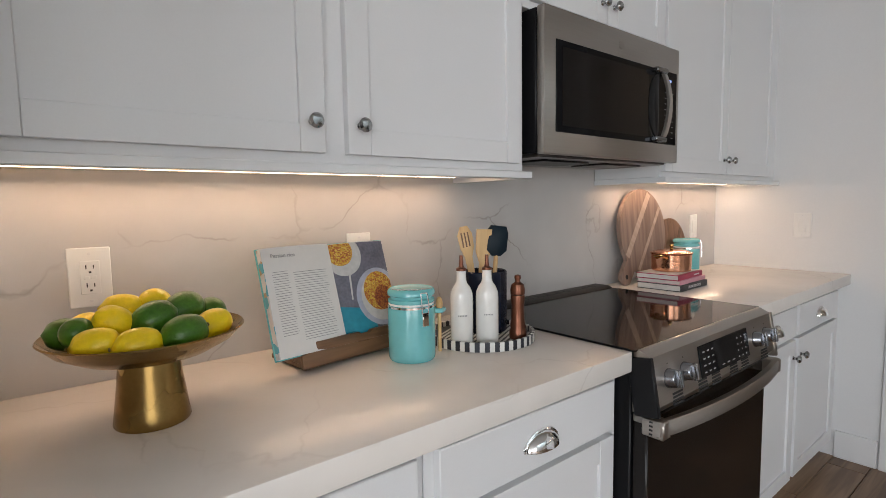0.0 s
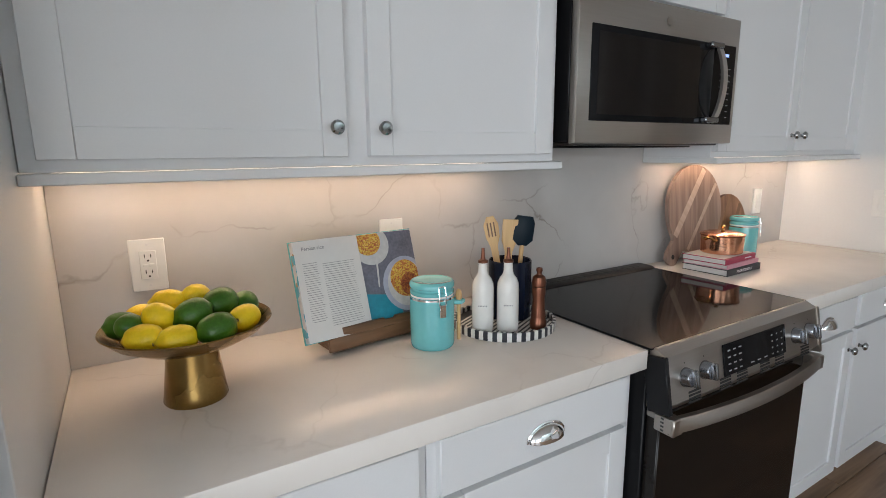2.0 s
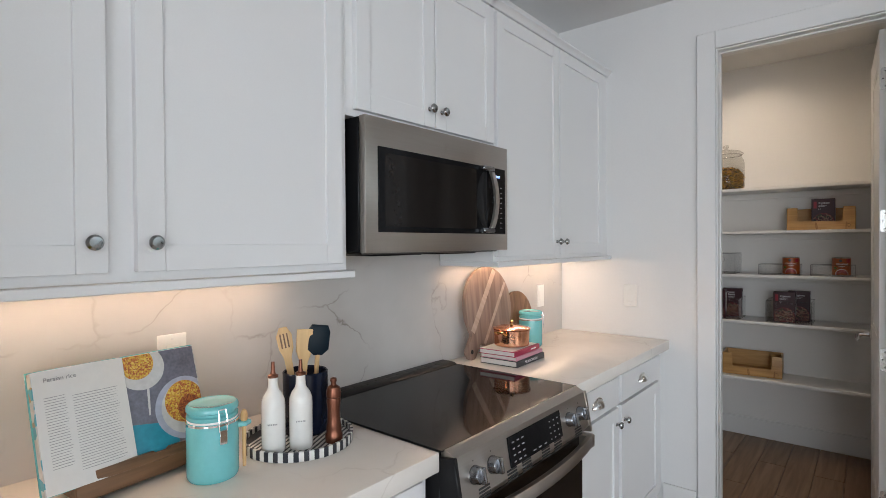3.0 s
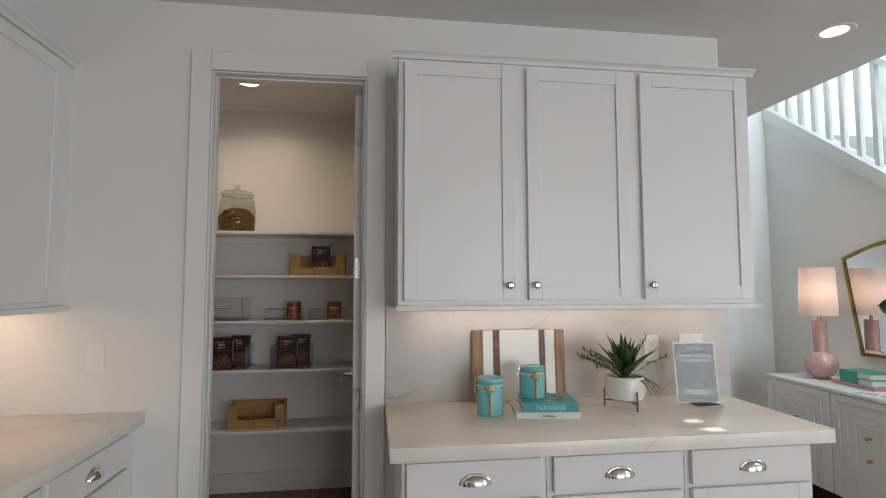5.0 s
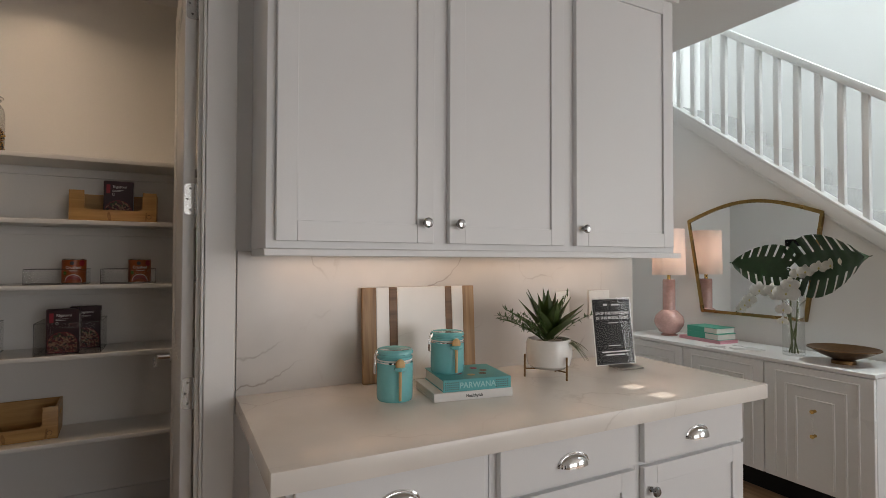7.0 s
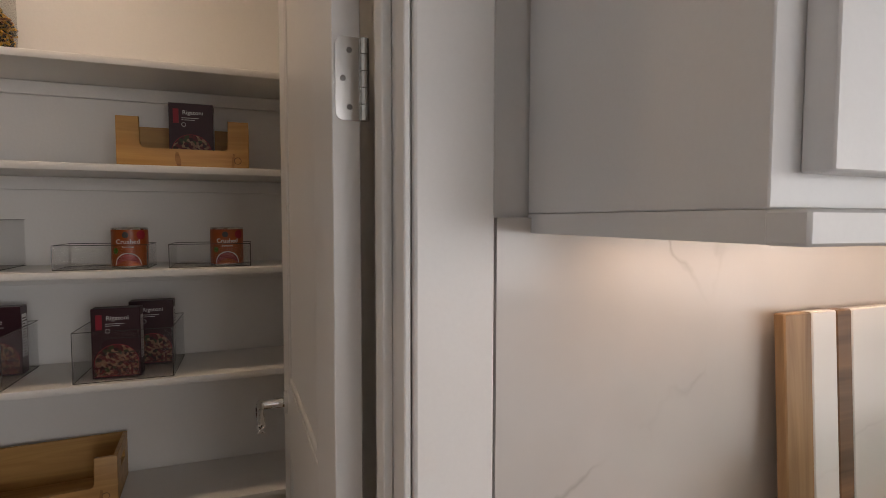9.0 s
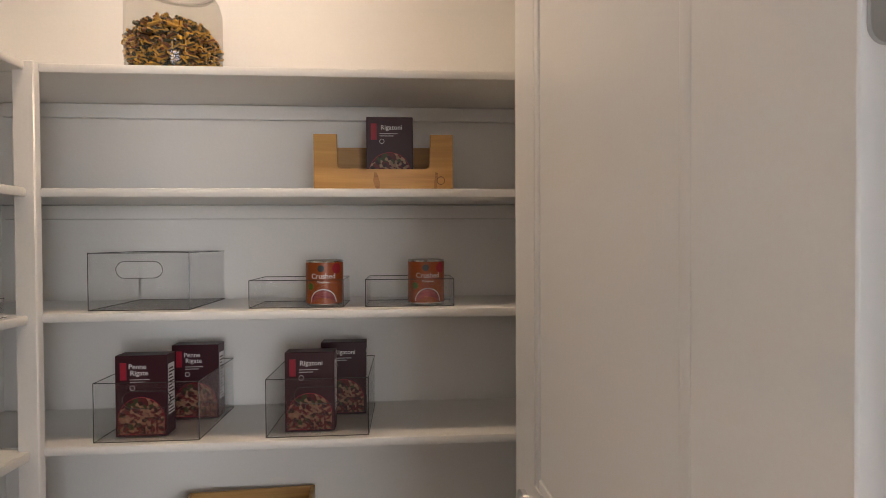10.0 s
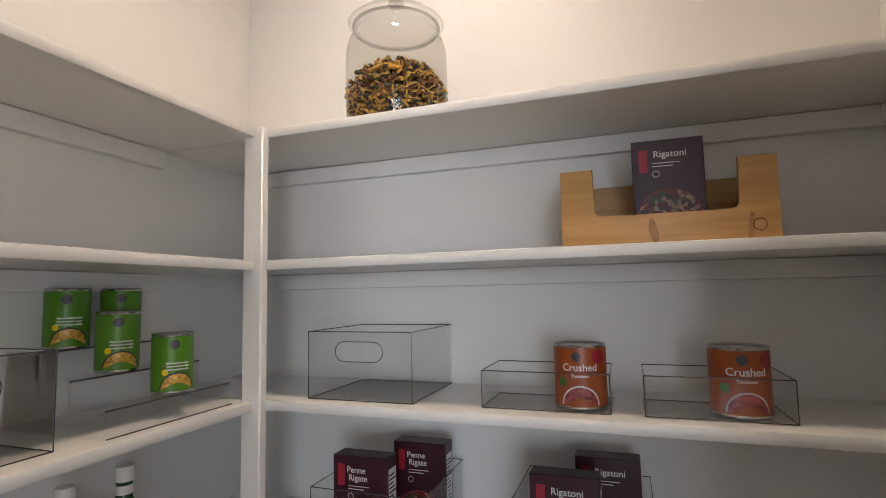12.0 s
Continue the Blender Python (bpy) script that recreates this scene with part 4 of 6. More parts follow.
def wrapped(bm, pts, r, out):
    """A flat outline of (x, z) wrapped round a can that faces -y."""
    cx, cz = sum(p[0] for p in pts) / len(pts), sum(p[1] for p in pts) / len(pts)

    def at(x, z):
        return bm.verts.new((math.sin(x / r) * (r + out), -math.cos(x / r) * (r + out), z))
    prev = None
    for s in (0.0, 0.2, 0.4, 0.6, 0.8, 1.0):
        ring = [at(cx, cz)] if s == 0 else [at(cx + (x - cx) * s, cz + (z - cz) * s) for x, z in pts]
        for i in range(len(pts)):
            j = (i + 1) % len(pts)
            if prev and len(prev) == 1:
                bm.faces.new((prev[0], ring[i], ring[j]))
            elif prev:
                bm.faces.new((prev[i], ring[i], ring[j], prev[j]))
        prev = ring
    return bm


def tin(m, r, h, label_mat, pic, words, label, group, pic_r):
    u = thing("food_can", label, "food can", m, group)
    part("body", lathe(bmesh.new(), [(0, 0.002), (r - 0.003, 0.002), (r - 0.001, 0), (r, 0.002), (r - 0.0012, 0.005), (r - 0.0012, h - 0.005), (r, h - 0.002), (r - 0.001, h), (r - 0.003, h - 0.003), (0, h - 0.004)], 36), M_TIN, u)
    part("paper_label", lathe(bmesh.new(), [(r - 0.001, 0.005), (r - 0.0003, 0.005), (r - 0.0003, h - 0.006), (r - 0.001, h - 0.006)], 48), label_mat, u)
    pts = [(a, b) for a, b in arc(0, pic_r * 0.0 + 0.008, pic_r + 0.003, 0, 180, 20)]
    part("picture_rim", wrapped(bmesh.new(), pts, r, 0.0004), M_PRINT if "tomato" in label else M_GREYBOOK, u)
    pts = [(a, b) for a, b in arc(0, 0.008, pic_r, 0, 180, 20)]
    part("food_picture", wrapped(bmesh.new(), pts, r, 0.0009), pic, u)
    z = h * 0.60
    for k, (wd, s) in enumerate(words):
        wording("lettering", wd, s, M_PRINT, u, pose(0, -r - 0.0002, z - 0.012 * k, 90), wrap=r, bold=0.0002)
    part("brand_block", wrapped(bmesh.new(), [(-0.006 + a, h * 0.82 + b) for a, b in arc(0, 0, 0.009, 0, 330, 12)], r, 0.0004), M_GREYBOOK, u, "plain dark shape")
    if "tomato" in label:
        part("fruit_picture", wrapped(bmesh.new(), [(r * 0.75 + a, h * 0.82 + b) for a, b in arc(0, 0, 0.014, 0, 330, 14)], r, 0.0004), M_BRIGHTRED, u)
        part("leaf_picture", wrapped(bmesh.new(), [(-r * 0.72 + a, h * 0.42 + b) for a, b in arc(0, 0, 0.009, 0, 330, 10)], r, 0.0004), M_LIME, u)
    else:
        for k in range(3):
            part("text_line", wrapped(bmesh.new(), [(-0.020, z - 0.012 - 0.006 * k), (0.0, z - 0.012 - 0.006 * k), (0.020, z - 0.012 - 0.006 * k), (0.020, z - 0.009 - 0.006 * k), (0.0, z - 0.009 - 0.006 * k), (-0.020, z - 0.009 - 0.006 * k)], r, 0.0004), M_PRINT, u)
        part("blossom", wrapped(bmesh.new(), [(-r * 0.6 + a, h * 0.36 + b) for a, b in arc(0, 0, 0.006, 0, 330, 8)], r, 0.0004), M_LEMON, u)
    return u


for y in (-1.050, -1.322):
    tin(pose(4.420, y, TOPS[2] + 0.004, 0, 0, -86), 0.0495, 0.118, M_ORANGE, M_BEANS, (("Crushed", 0.019), ("Tomatoes", 0.008)), "orange-labelled can of crushed tomatoes in a clear tray", "tomato cans", 0.033)

# stepped clear riser with green cans on the side shelf
ri = thing("can_riser", "clear plastic three-step riser on the side shelf", "riser", pose(3.985, 0, TOPS[2]))
STEPS = ((-0.350, -0.268, 0.045), (-0.267, -0.186, 0.089), (-0.185, -0.104, 0.134))
for y0, y1, z in STEPS:
    part("tread", bx(0, 0.275, y0, y1, z - 0.003, z), M_ACRYL, ri)
    part("riser_face", bx(0, 0.275, y0, y0 + 0.003, z - 0.045 if z > 0.05 else 0, z - 0.003), M_ACRYL, ri)
    part("step_edge", tube(bmesh.new(), [(0, y0, z), (0.275, y0, z)], 0.0016, 5), M_ACRYLEDGE, ri)
part("base_edge", tube(bmesh.new(), [(0, -0.355, 0.002), (0.275, -0.355, 0.002)], 0.0012, 5), M_ACRYLEDGE, ri)
for x in (0.0, 0.272):
    part("side", prism(bmesh.new(), [(-0.350, 0), (-0.350, 0.042), (-0.267, 0.042), (-0.267, 0.086), (-0.185, 0.086), (-0.185, 0.131), (-0.104, 0.131), (-0.104, 0)], x, x + 0.003, "x"), M_ACRYL, ri)
for x, y, z in ((4.155, -0.305, 0.045), (4.102, -0.225, 0.089), (4.062, -0.143, 0.134), (4.172, -0.143, 0.134)):
    tin(pose(x, y, TOPS[2] + z, 0, 0, -28), 0.0375, 0.112, M_GREENLAB, M_CORN, (), "green-labelled can of corn on a clear riser", "corn cans", 0.029)
bin_(pose(3.655, -0.335, TOPS[2], 0, 0, 90) @ Matrix.Translation((0, 0, 0)), 0.20, 0.262, 0.150, "empty clear plastic bin beside the can riser", hole=True)

M_GREENGLASS = mat("green_bottle_glass", (0.01, 0.06, 0.02), 0.08, var=0.05)
M_DARKGLASS = mat("dark_bottle", (0.05, 0.05, 0.055), 0.1, var=0.05)
for x, y, gm, lab in ((4.105, -0.25, M_GREENGLASS, "green glass water bottle with a white cap"), (3.995, -0.25, M_DARKGLASS, "dark glass bottle with a white cap")):
    bt = thing("water_bottle", lab, "bottle", pose(x, y, TOPS[3]), "water bottles")
    part("glass", lathe(bmesh.new(), [(0, 0), (0.031, 0), (0.033, 0.006), (0.033, 0.12), (0.028, 0.150), (0.0145, 0.185), (0.0135, 0.215), (0, 0.215)], 24), gm, bt)
    part("neck_label", lathe(bmesh.new(), [(0.0142, 0.190), (0.0146, 0.190), (0.0142, 0.206), (0.0138, 0.206)], 20), M_PRINT, bt)
    part("cap", lathe(bmesh.new(), [(0, 0.213), (0.016, 0.213), (0.016, 0.236), (0.0145, 0.239), (0, 0.239)], 24), M_WHITEPL, bt)
    part("body_label", lathe(bmesh.new(), [(0.0332, 0.03), (0.0336, 0.03), (0.0336, 0.10), (0.0332, 0.10)], 24), M_PRINT, bt)

# glass jar of pasta on the top shelf
jar = thing("pasta_jar", "large lidded glass jar half full of spiral pasta", "jar", pose(4.470, -0.646, TOPS[0] + 0.001) @ Matrix.Diagonal((0.945, 0.945, 1.0, 1)))
part("glass", lathe(bmesh.new(), [(0, 0.004), (0.105, 0.004), (0.119, 0.010), (0.126, 0.028), (0.128, 0.10), (0.127, 0.195), (0.120, 0.222), (0.108, 0.238), (0.104, 0.250), (0.110, 0.256), (0.110, 0.262), (0.098, 0.262)], 44), M_JARGLASS, jar)
part("rim", tube(bmesh.new(), [(0.109 * math.cos(2 * math.pi * i / 40), 0.109 * math.sin(2 * math.pi * i / 40), 0.259) for i in range(40)], 0.0034, 6, True), M_JARGLASS, jar)
part("base_ring", tube(bmesh.new(), [(0.114 * math.cos(2 * math.pi * i / 40), 0.114 * math.sin(2 * math.pi * i / 40), 0.004) for i in range(40)], 0.004, 6, True), M_JARGLASS, jar)
lid = part("lid", lathe(bmesh.new(), [(0.118, 0.265), (0.122, 0.269), (0.100, 0.286), (0.055, 0.298), (0.016, 0.302), (0.012, 0.308), (0.021, 0.321), (0.019, 0.334), (0, 0.338)], 40), M_JARGLASS, jar, "domed clear glass lid with a ball knob")
rnd = random.Random(5)
bm = bmesh.new()
for k in range(900):
    ring = rnd.random() < 0.72
    z = rnd.uniform(0.012, 0.165)
    lim = 0.115 if z < 0.085 else 0.115 * math.sqrt(max(0.0, 1 - ((z - 0.085) / 0.082) ** 2)) + 0.004
    rr = lim * (math.sqrt(rnd.uniform(0.75, 1.0)) if ring else math.sqrt(rnd.random()))
    a = rnd.uniform(0, 2 * math.pi)
    c = Vector((rr * math.cos(a), rr * math.sin(a), z))
    d = Vector((rnd.gauss(0, 1), rnd.gauss(0, 1), rnd.gauss(0, 0.5))).normalized()
    q = [c + d * (0.032 * (s / 6 - 0.5)) for s in range(7)]
    tube(bm, q, [0.0042, 0.0058, 0.0042, 0.0058, 0.0042, 0.0058, 0.0042], 6)
part("pasta", bm, M_PASTA, jar, "tricolour spiral pasta")["kind"] = "stuff"

# ---------------- things on the range counter ----------------
CT = 0.9145


def outlet(m, label, kind, wide=0.0):
    u = thing("wall_plate", label, "outlet", m, "outlets")
    part("plate", bx(-0.038 - wide, 0.038, -0.006, 0, -0.062, 0.062, bev=0.002), M_WHITEPL, u)
    if wide:
        part("rocker", bx(-0.0165 - wide, 0.0165 - wide, -0.009, -0.006, -0.033, 0.033, bev=0.0015), M_WHITEPL, u)
    if kind == "gfci":
        part("face", bx(-0.0175, 0.0175, -0.0085, -0.006, -0.0345, 0.0345, bev=0.001), M_WHITEPL, u)
        for z in (0.019, -0.019):
            for x, hh in ((-0.0065, 0.0045), (0.0065, 0.0038)):
                part("slot", bx(x - 0.001, x + 0.001, -0.0089, -0.0083, z - hh + 0.003, z + hh + 0.003), M_DARKSLOT, u)
            part("slot", bx(-0.0022, 0.0022, -0.0089, -0.0083, z - 0.010, z - 0.006), M_DARKSLOT, u)
        for x in (-0.006, 0.006):
            part("test_button", bx(x - 0.005, x + 0.005, -0.0098, -0.0085, -0.003, 0.003, bev=0.0005), M_WHITEPL, u)
    else:
        part("rocker", bx(-0.0165, 0.0165, -0.009, -0.006, -0.033, 0.033, bev=0.0015), M_WHITEPL, u)
    for z in (0.049, -0.049):
        part("screw", lathe(bmesh.new(), [(0, 0), (0.003, 0), (0.003, 0.001), (0, 0.0012)], 8, pose(0, -0.006, z, 90)), M_PRINT, u)
    return u


outlet(pose(0.177, 0, 1.138), "white double socket plate on the veined backsplash", "gfci")
outlet(pose(0.815, 0, 1.138), "white switch plate on the backsplash behind the cookbook", "switch")
outlet(pose(2.853, 0, 1.138), "white switch plate on the backsplash", "switch")
outlet(pose(WX, -0.425, 1.142, 0, 0, -90), "white blank switch plate on the pantry wall", "switch")
outlet(pose(WX - 0.012, -2.935, 1.142, 0, 0, -90), "white socket plate on the hutch backsplash", "gfci")
outlet(pose(WX - 0.012, -3.165, 1.142, 0, 0, -90), "wide white socket and switch plate behind the sign", "gfci", 0.046)

# pedestal bowl of lemons and limes
bowl = thing("pedestal_bowl", "brushed gold pedestal bowl heaped with citrus", "bowl", pose(0.228, -0.300, CT))
part("dish", lathe(bmesh.new(), [(0, 0.108), (0.05, 0.109), (0.10, 0.120), (0.134, 0.138), (0.152, 0.156), (0.1545, 0.158), (0.153, 0.1605), (0.133, 0.144), (0.098, 0.126), (0.05, 0.1145), (0, 0.113)], 56), M_GOLD, bowl)
part("pedestal", lathe(bmesh.new(), [(0, 0), (0.0585, 0), (0.060, 0.003), (0.0575, 0.02), (0.0505, 0.075), (0.0475, 0.108), (0, 0.109)], 40), M_GOLD, bowl)


def citrus(x, y, z, rz, tilt, lime, size=1.0):
    a, r = (0.037, 0.0265) if not lime else (0.036, 0.0275)
    n = 14
    prof = []
    for i in range(n + 1):
        t = -1 + 2 * i / n
        rad = r * math.sqrt(max(0.0, 1 - t * t))
        if abs(t) > 0.82:
            rad = max(rad * 0.72, 0.0 if abs(t) == 1 else 0.005)
        prof.append((rad * size, (a * t * (1.0 if abs(t) < 0.9 else 1.05)) * size))
    kind = "lime" if lime else "lemon"
    u = thing(kind, "glossy dark green lime in the gold bowl" if lime else "bright yellow lemon in the gold bowl", "fruit", pose(0.228 + 0.94 * x, -0.300 + 0.94 * y, CT + z - (0.003 if z < 0.19 else 0.020), 0, 90 + tilt, rz), kind + "s in the bowl")
    part("peel", lathe(bmesh.new(), prof, 22), M_LIME if lime else M_LEMON, u)
    part("stem_scar", lathe(bmesh.new(), [(0.0035, 0), (0.003, 0.0015), (0, 0.002)], 8, Matrix.Translation((0, 0, a * 1.045 * size))), M_STEM, u)


LL = ((-0.118, 0.010, 0.170, 20, 10, 1, 0.95), (-0.085, -0.075, 0.163, 160, 5, 0, 1.0), (-0.030, -0.105, 0.160, 185, 0, 0, 1.0), (0.040, -0.100, 0.166, 20, -8, 1, 1.1),
      (0.100, -0.050, 0.164, 30, -10, 0, 1.0), (0.118, 0.030, 0.172, 80, 0, 1, 1.0), (-0.105, -0.030, 0.176, 70, 20, 1, 0.9), (0.075, 0.095, 0.168, 140, 0, 0, 1.0), (-0.02, 0.11, 0.166, 10, 0, 1, 1.0),
      (-0.085, 0.065, 0.166, 45, 0, 0, 1.0), (-0.052, -0.030, 0.200, 30, 40, 0, 1.05), (0.006, -0.040, 0.202, 15, -15, 1, 1.08), (0.062, 0.000, 0.206, 35, -12, 1, 1.12),
      (-0.030, 0.035, 0.212, 0, 10, 0, 1.02), (0.022, 0.040, 0.216, 60, 15, 0, 1.0), (0.0, 0.005, 0.168, 0, 0, 0, 1.0))
for c in LL:
    citrus(*c)

# cookbook on a walnut stand
SM = pose(0.655, -0.175, CT, 0, 0, 7)
st = thing("book_stand", "walnut cookbook stand with a notched ledge", "book stand", SM)
LEAN = 17
part("base", bx(-0.125, 0.125, -0.040, 0.105, 0.0, 0.014, bev=0.003), M_WALNUT, st)
back = prism(bmesh.new(), [(-0.11, 0.02), (0.11, 0.02), (0.11, 0.17), (0.09, 0.19), (-0.09, 0.19), (-0.11, 0.17)], 0.004, 0.014, "y", 0.002)
part("back_rest", back, M_WALNUT, st, "", pose(0, 0.0, 0.0, -LEAN))
led = [(-0.135, 0), (0.135, 0), (0.135, 0.040), (0.060, 0.040), (0.052, 0.030), (0.018, 0.030), (0.010, 0.040), (-0.100, 0.040), (-0.135, 0.030)]
part("ledge", prism(bmesh.new(), led, -0.053, -0.041, "y", 0.002), M_WALNUT, st, "", pose(0, -0.006, 0.0, -8))
led2 = [(-0.105, 0), (0.130, 0), (0.130, 0.022), (0.052, 0.022), (0.046, 0.014), (0.020, 0.014), (0.014, 0.022), (-0.105, 0.022)]
part("ledge_lip", prism(bmesh.new(), led2, -0.066, -0.054, "y", 0.002), M_WALNUT, st, "", pose(0.006, 0.008, 0.032, -8))
part("ledge_floor", bx(-0.13, 0.13, -0.055, 0.0, 0.014, 0.032, bev=0.002), M_WALNUT, st)

BM = SM @ pose(-0.010, -0.030, 0.034, -LEAN)     # the book's own plane: x right, z up the page, -y out
cb = thing("cookbook", "open cookbook with a recipe page and a food photo", "book", BM)
PW, PH = 0.174, 0.243


def page_block(x0, x1, thick, curl):
    """A stack of pages whose face swells towards the gutter."""
    bm = bmesh.new()
    n = 12
    f0, f1, b0, b1 = [], [], [], []
    for i in range(n + 1):
        t = i / n
        x = x0 + (x1 - x0) * t
        y = -thick - curl * math.sin(math.pi * min(1.0, t * 1.0)) * 0.9
        f0.append(bm.verts.new((x, y, 0))), f1.append(bm.verts.new((x, y, PH)))
        b0.append(bm.verts.new((x, -0.004, 0))), b1.append(bm.verts.new((x, -0.004, PH)))
    for i in range(n):
        bm.faces.new((f0[i], f0[i + 1], f1[i + 1], f1[i]))
        bm.faces.new((b0[i], b1[i], b1[i + 1], b0[i + 1]))
        bm.faces.new((f0[i], b0[i], b0[i + 1], f0[i + 1]))
        bm.faces.new((f1[i], f1[i + 1], b1[i + 1], b1[i]))
    bm.faces.new((f0[0], f1[0], b1[0], b0[0])), bm.faces.new((f0[-1], b0[-1], b1[-1], f1[-1]))
    return bm


def on_page(x0, x1, thick, curl, x):
    t = (x - x0) / (x1 - x0)
    return -thick - curl * math.sin(math.pi * t) * 0.9


LT, LC, RT, RC = 0.020, 0.010, 0.009, 0.008
part("cover", bx(-PW - 0.004, -0.003, -0.004, 0.0, -0.003, PH + 0.003, bev=0.001), M_TURQ, cb, "patterned turquoise cover board")
part("cover", bx(0.003, PW + 0.004, -0.004, 0.0, -0.003, PH + 0.003, bev=0.001), M_TURQ, cb)
lp = part("page_block", page_block(-PW, -0.001, LT, LC), M_PAPER, cb, "thick block of white pages")
part("page_edge", bx(-PW - 0.0015, -PW + 0.0005, -LT - 0.001, -0.004, 0.001, PH - 0.001), food("coloured_page_edge", [(0.70, 0.68, 0.64), (0.70, 0.68, 0.64), (0.10, 0.40, 0.48), (0.62, 0.60, 0.58), (0.45, 0.30, 0.16)], 55), cb)
rp = part("page_block", page_block(0.001, PW, RT, RC), M_PAPER, cb)


def printed(name, pts, material, lift, left=False, label=""):
    a = (-PW, -0.001, LT, LC) if left else (0.001, PW, RT, RC)
    bm = bmesh.new()
    cx, cz = sum(p[0] for p in pts) / len(pts), sum(p[1] for p in pts) / len(pts)
    rings = []
    for s in (0.0, 0.35, 0.7, 1.0):
        if s == 0:
            rings.append([bm.verts.new((cx, on_page(*a, cx) - lift, cz))])
        else:
            rings.append([bm.verts.new((cx + (x - cx) * s, on_page(*a, cx + (x - cx) * s) - lift, cz + (z - cz) * s)) for x, z in pts])
    n = len(pts)
    for i in range(n):
        j = (i + 1) % n
        bm.faces.new((rings[0][0], rings[1][i], rings[1][j]))
        for p, q in zip(rings[1:], rings[2:]):
            bm.faces.new((p[i], q[i], q[j], p[j]))
    return part(name, bm, material, cb, label)


def clip_disc(cx, cz, r, x0, x1, z0, z1, n=40):
    out = []
    for i in range(n):
        a = 2 * math.pi * i / n
        out.append((min(max(cx + r * math.cos(a), x0), x1), min(max(cz + r * math.sin(a), z0), z1)))
    return out


def dense(pts, n=6):
    out = []
    for i, p in enumerate(pts):
        q = pts[(i + 1) % len(pts)]
        out += [(p[0] + (q[0] - p[0]) * k / n, p[1] + (q[1] - p[1]) * k / n) for k in range(n)]
    return out


M_PHOTOGREY = mat("photo_grey_cloth", (0.15, 0.15, 0.19), 0.4, var=0.35, scale=22, bscale=140)
M_PHOTOTEAL = mat("photo_teal_cloth", (0.02, 0.26, 0.36), 0.4, var=0.2, scale=25)
M_PHOTOPLATE = mat("photo_plate", (0.40, 0.42, 0.52), 0.4, var=0.15, scale=18)
M_PHOTOPLATE2 = mat("photo_pale_plate", (0.58, 0.57, 0.56), 0.4, var=0.15, scale=18)
M_RICE = food("photo_saffron_rice", [(0.70, 0.42, 0.05), (0.78, 0.55, 0.12), (0.42, 0.10, 0.03), (0.66, 0.35, 0.04), (0.55, 0.18, 0.04)], 330)
M_RICE2 = food("photo_saffron_crust", [(0.36, 0.08, 0.02), (0.48, 0.16, 0.03), (0.24, 0.05, 0.02)], 330)
X0, X1 = 0.004, PW - 0.001
printed("photo_ground", dense([(X0, 0.001), (X1, 0.001), (X1, PH - 0.001), (X0, PH - 0.001)], 10), M_PHOTOGREY, 0.0004, label="grey printed photo ground")
printed("photo_cloth", dense([(X0, 0.001), (0.105, 0.001), (0.088, 0.072), (X0, 0.088)]), M_PHOTOTEAL, 0.0008, label="turquoise cloth in the photo")
printed("photo_plate", clip_disc(0.128, 0.098, 0.074, X0, X1, 0.001, PH - 0.001), M_PHOTOPLATE, 0.0012)
printed("photo_plate_inner", clip_disc(0.130, 0.098, 0.062, X0, X1, 0.001, PH - 0.001), M_PHOTOPLATE2, 0.0015)
printed("photo_rice", clip_disc(0.128, 0.112, 0.050, X0, X1, 0.001, PH - 0.001), M_RICE, 0.0019, label="printed saffron rice")
printed("photo_rice_crust", clip_disc(0.138, 0.094, 0.031, X0, X1, 0.001, PH - 0.001), M_RICE2, 0.0022)
printed("photo_plate", clip_disc(0.040, 0.212, 0.052, X0, X1, 0.001, PH - 0.001), M_PHOTOPLATE2, 0.0012)
printed("photo_rice", clip_disc(0.032, 0.222, 0.036, X0, X1, 0.001, PH - 0.001), M_RICE, 0.0016)
printed("photo_fork", dense([(0.040, 0.10), (0.044, 0.10), (0.052, 0.185), (0.046, 0.185)]), M_PHOTOPLATE2, 0.0019)
wording("lettering", "Persian rice", 0.0125, M_INK, cb, pose(-PW + 0.046, on_page(-PW, -0.001, LT, LC, -PW + 0.078) - 0.0006, PH - 0.024, 90), bold=0.0001)
rnd = random.Random(11)
for k in range(30):
    z = PH - 0.056 - k * 0.0054
    printed("text_line", dense([(-PW + 0.016, z), (-PW + 0.052 + rnd.uniform(-0.008, 0.004), z), (-PW + 0.052, z + 0.0011), (-PW + 0.016, z + 0.0011)], 2), M_INK, 0.0004, True) if k < 27 else None
    if 0.2 < k:
        printed("text_line", dense([(-PW + 0.064, z), (-0.020 + rnd.uniform(-0.03, 0.0), z), (-0.020, z + 0.0011), (-PW + 0.064, z + 0.0011)], 3), M_INK, 0.0004, True)


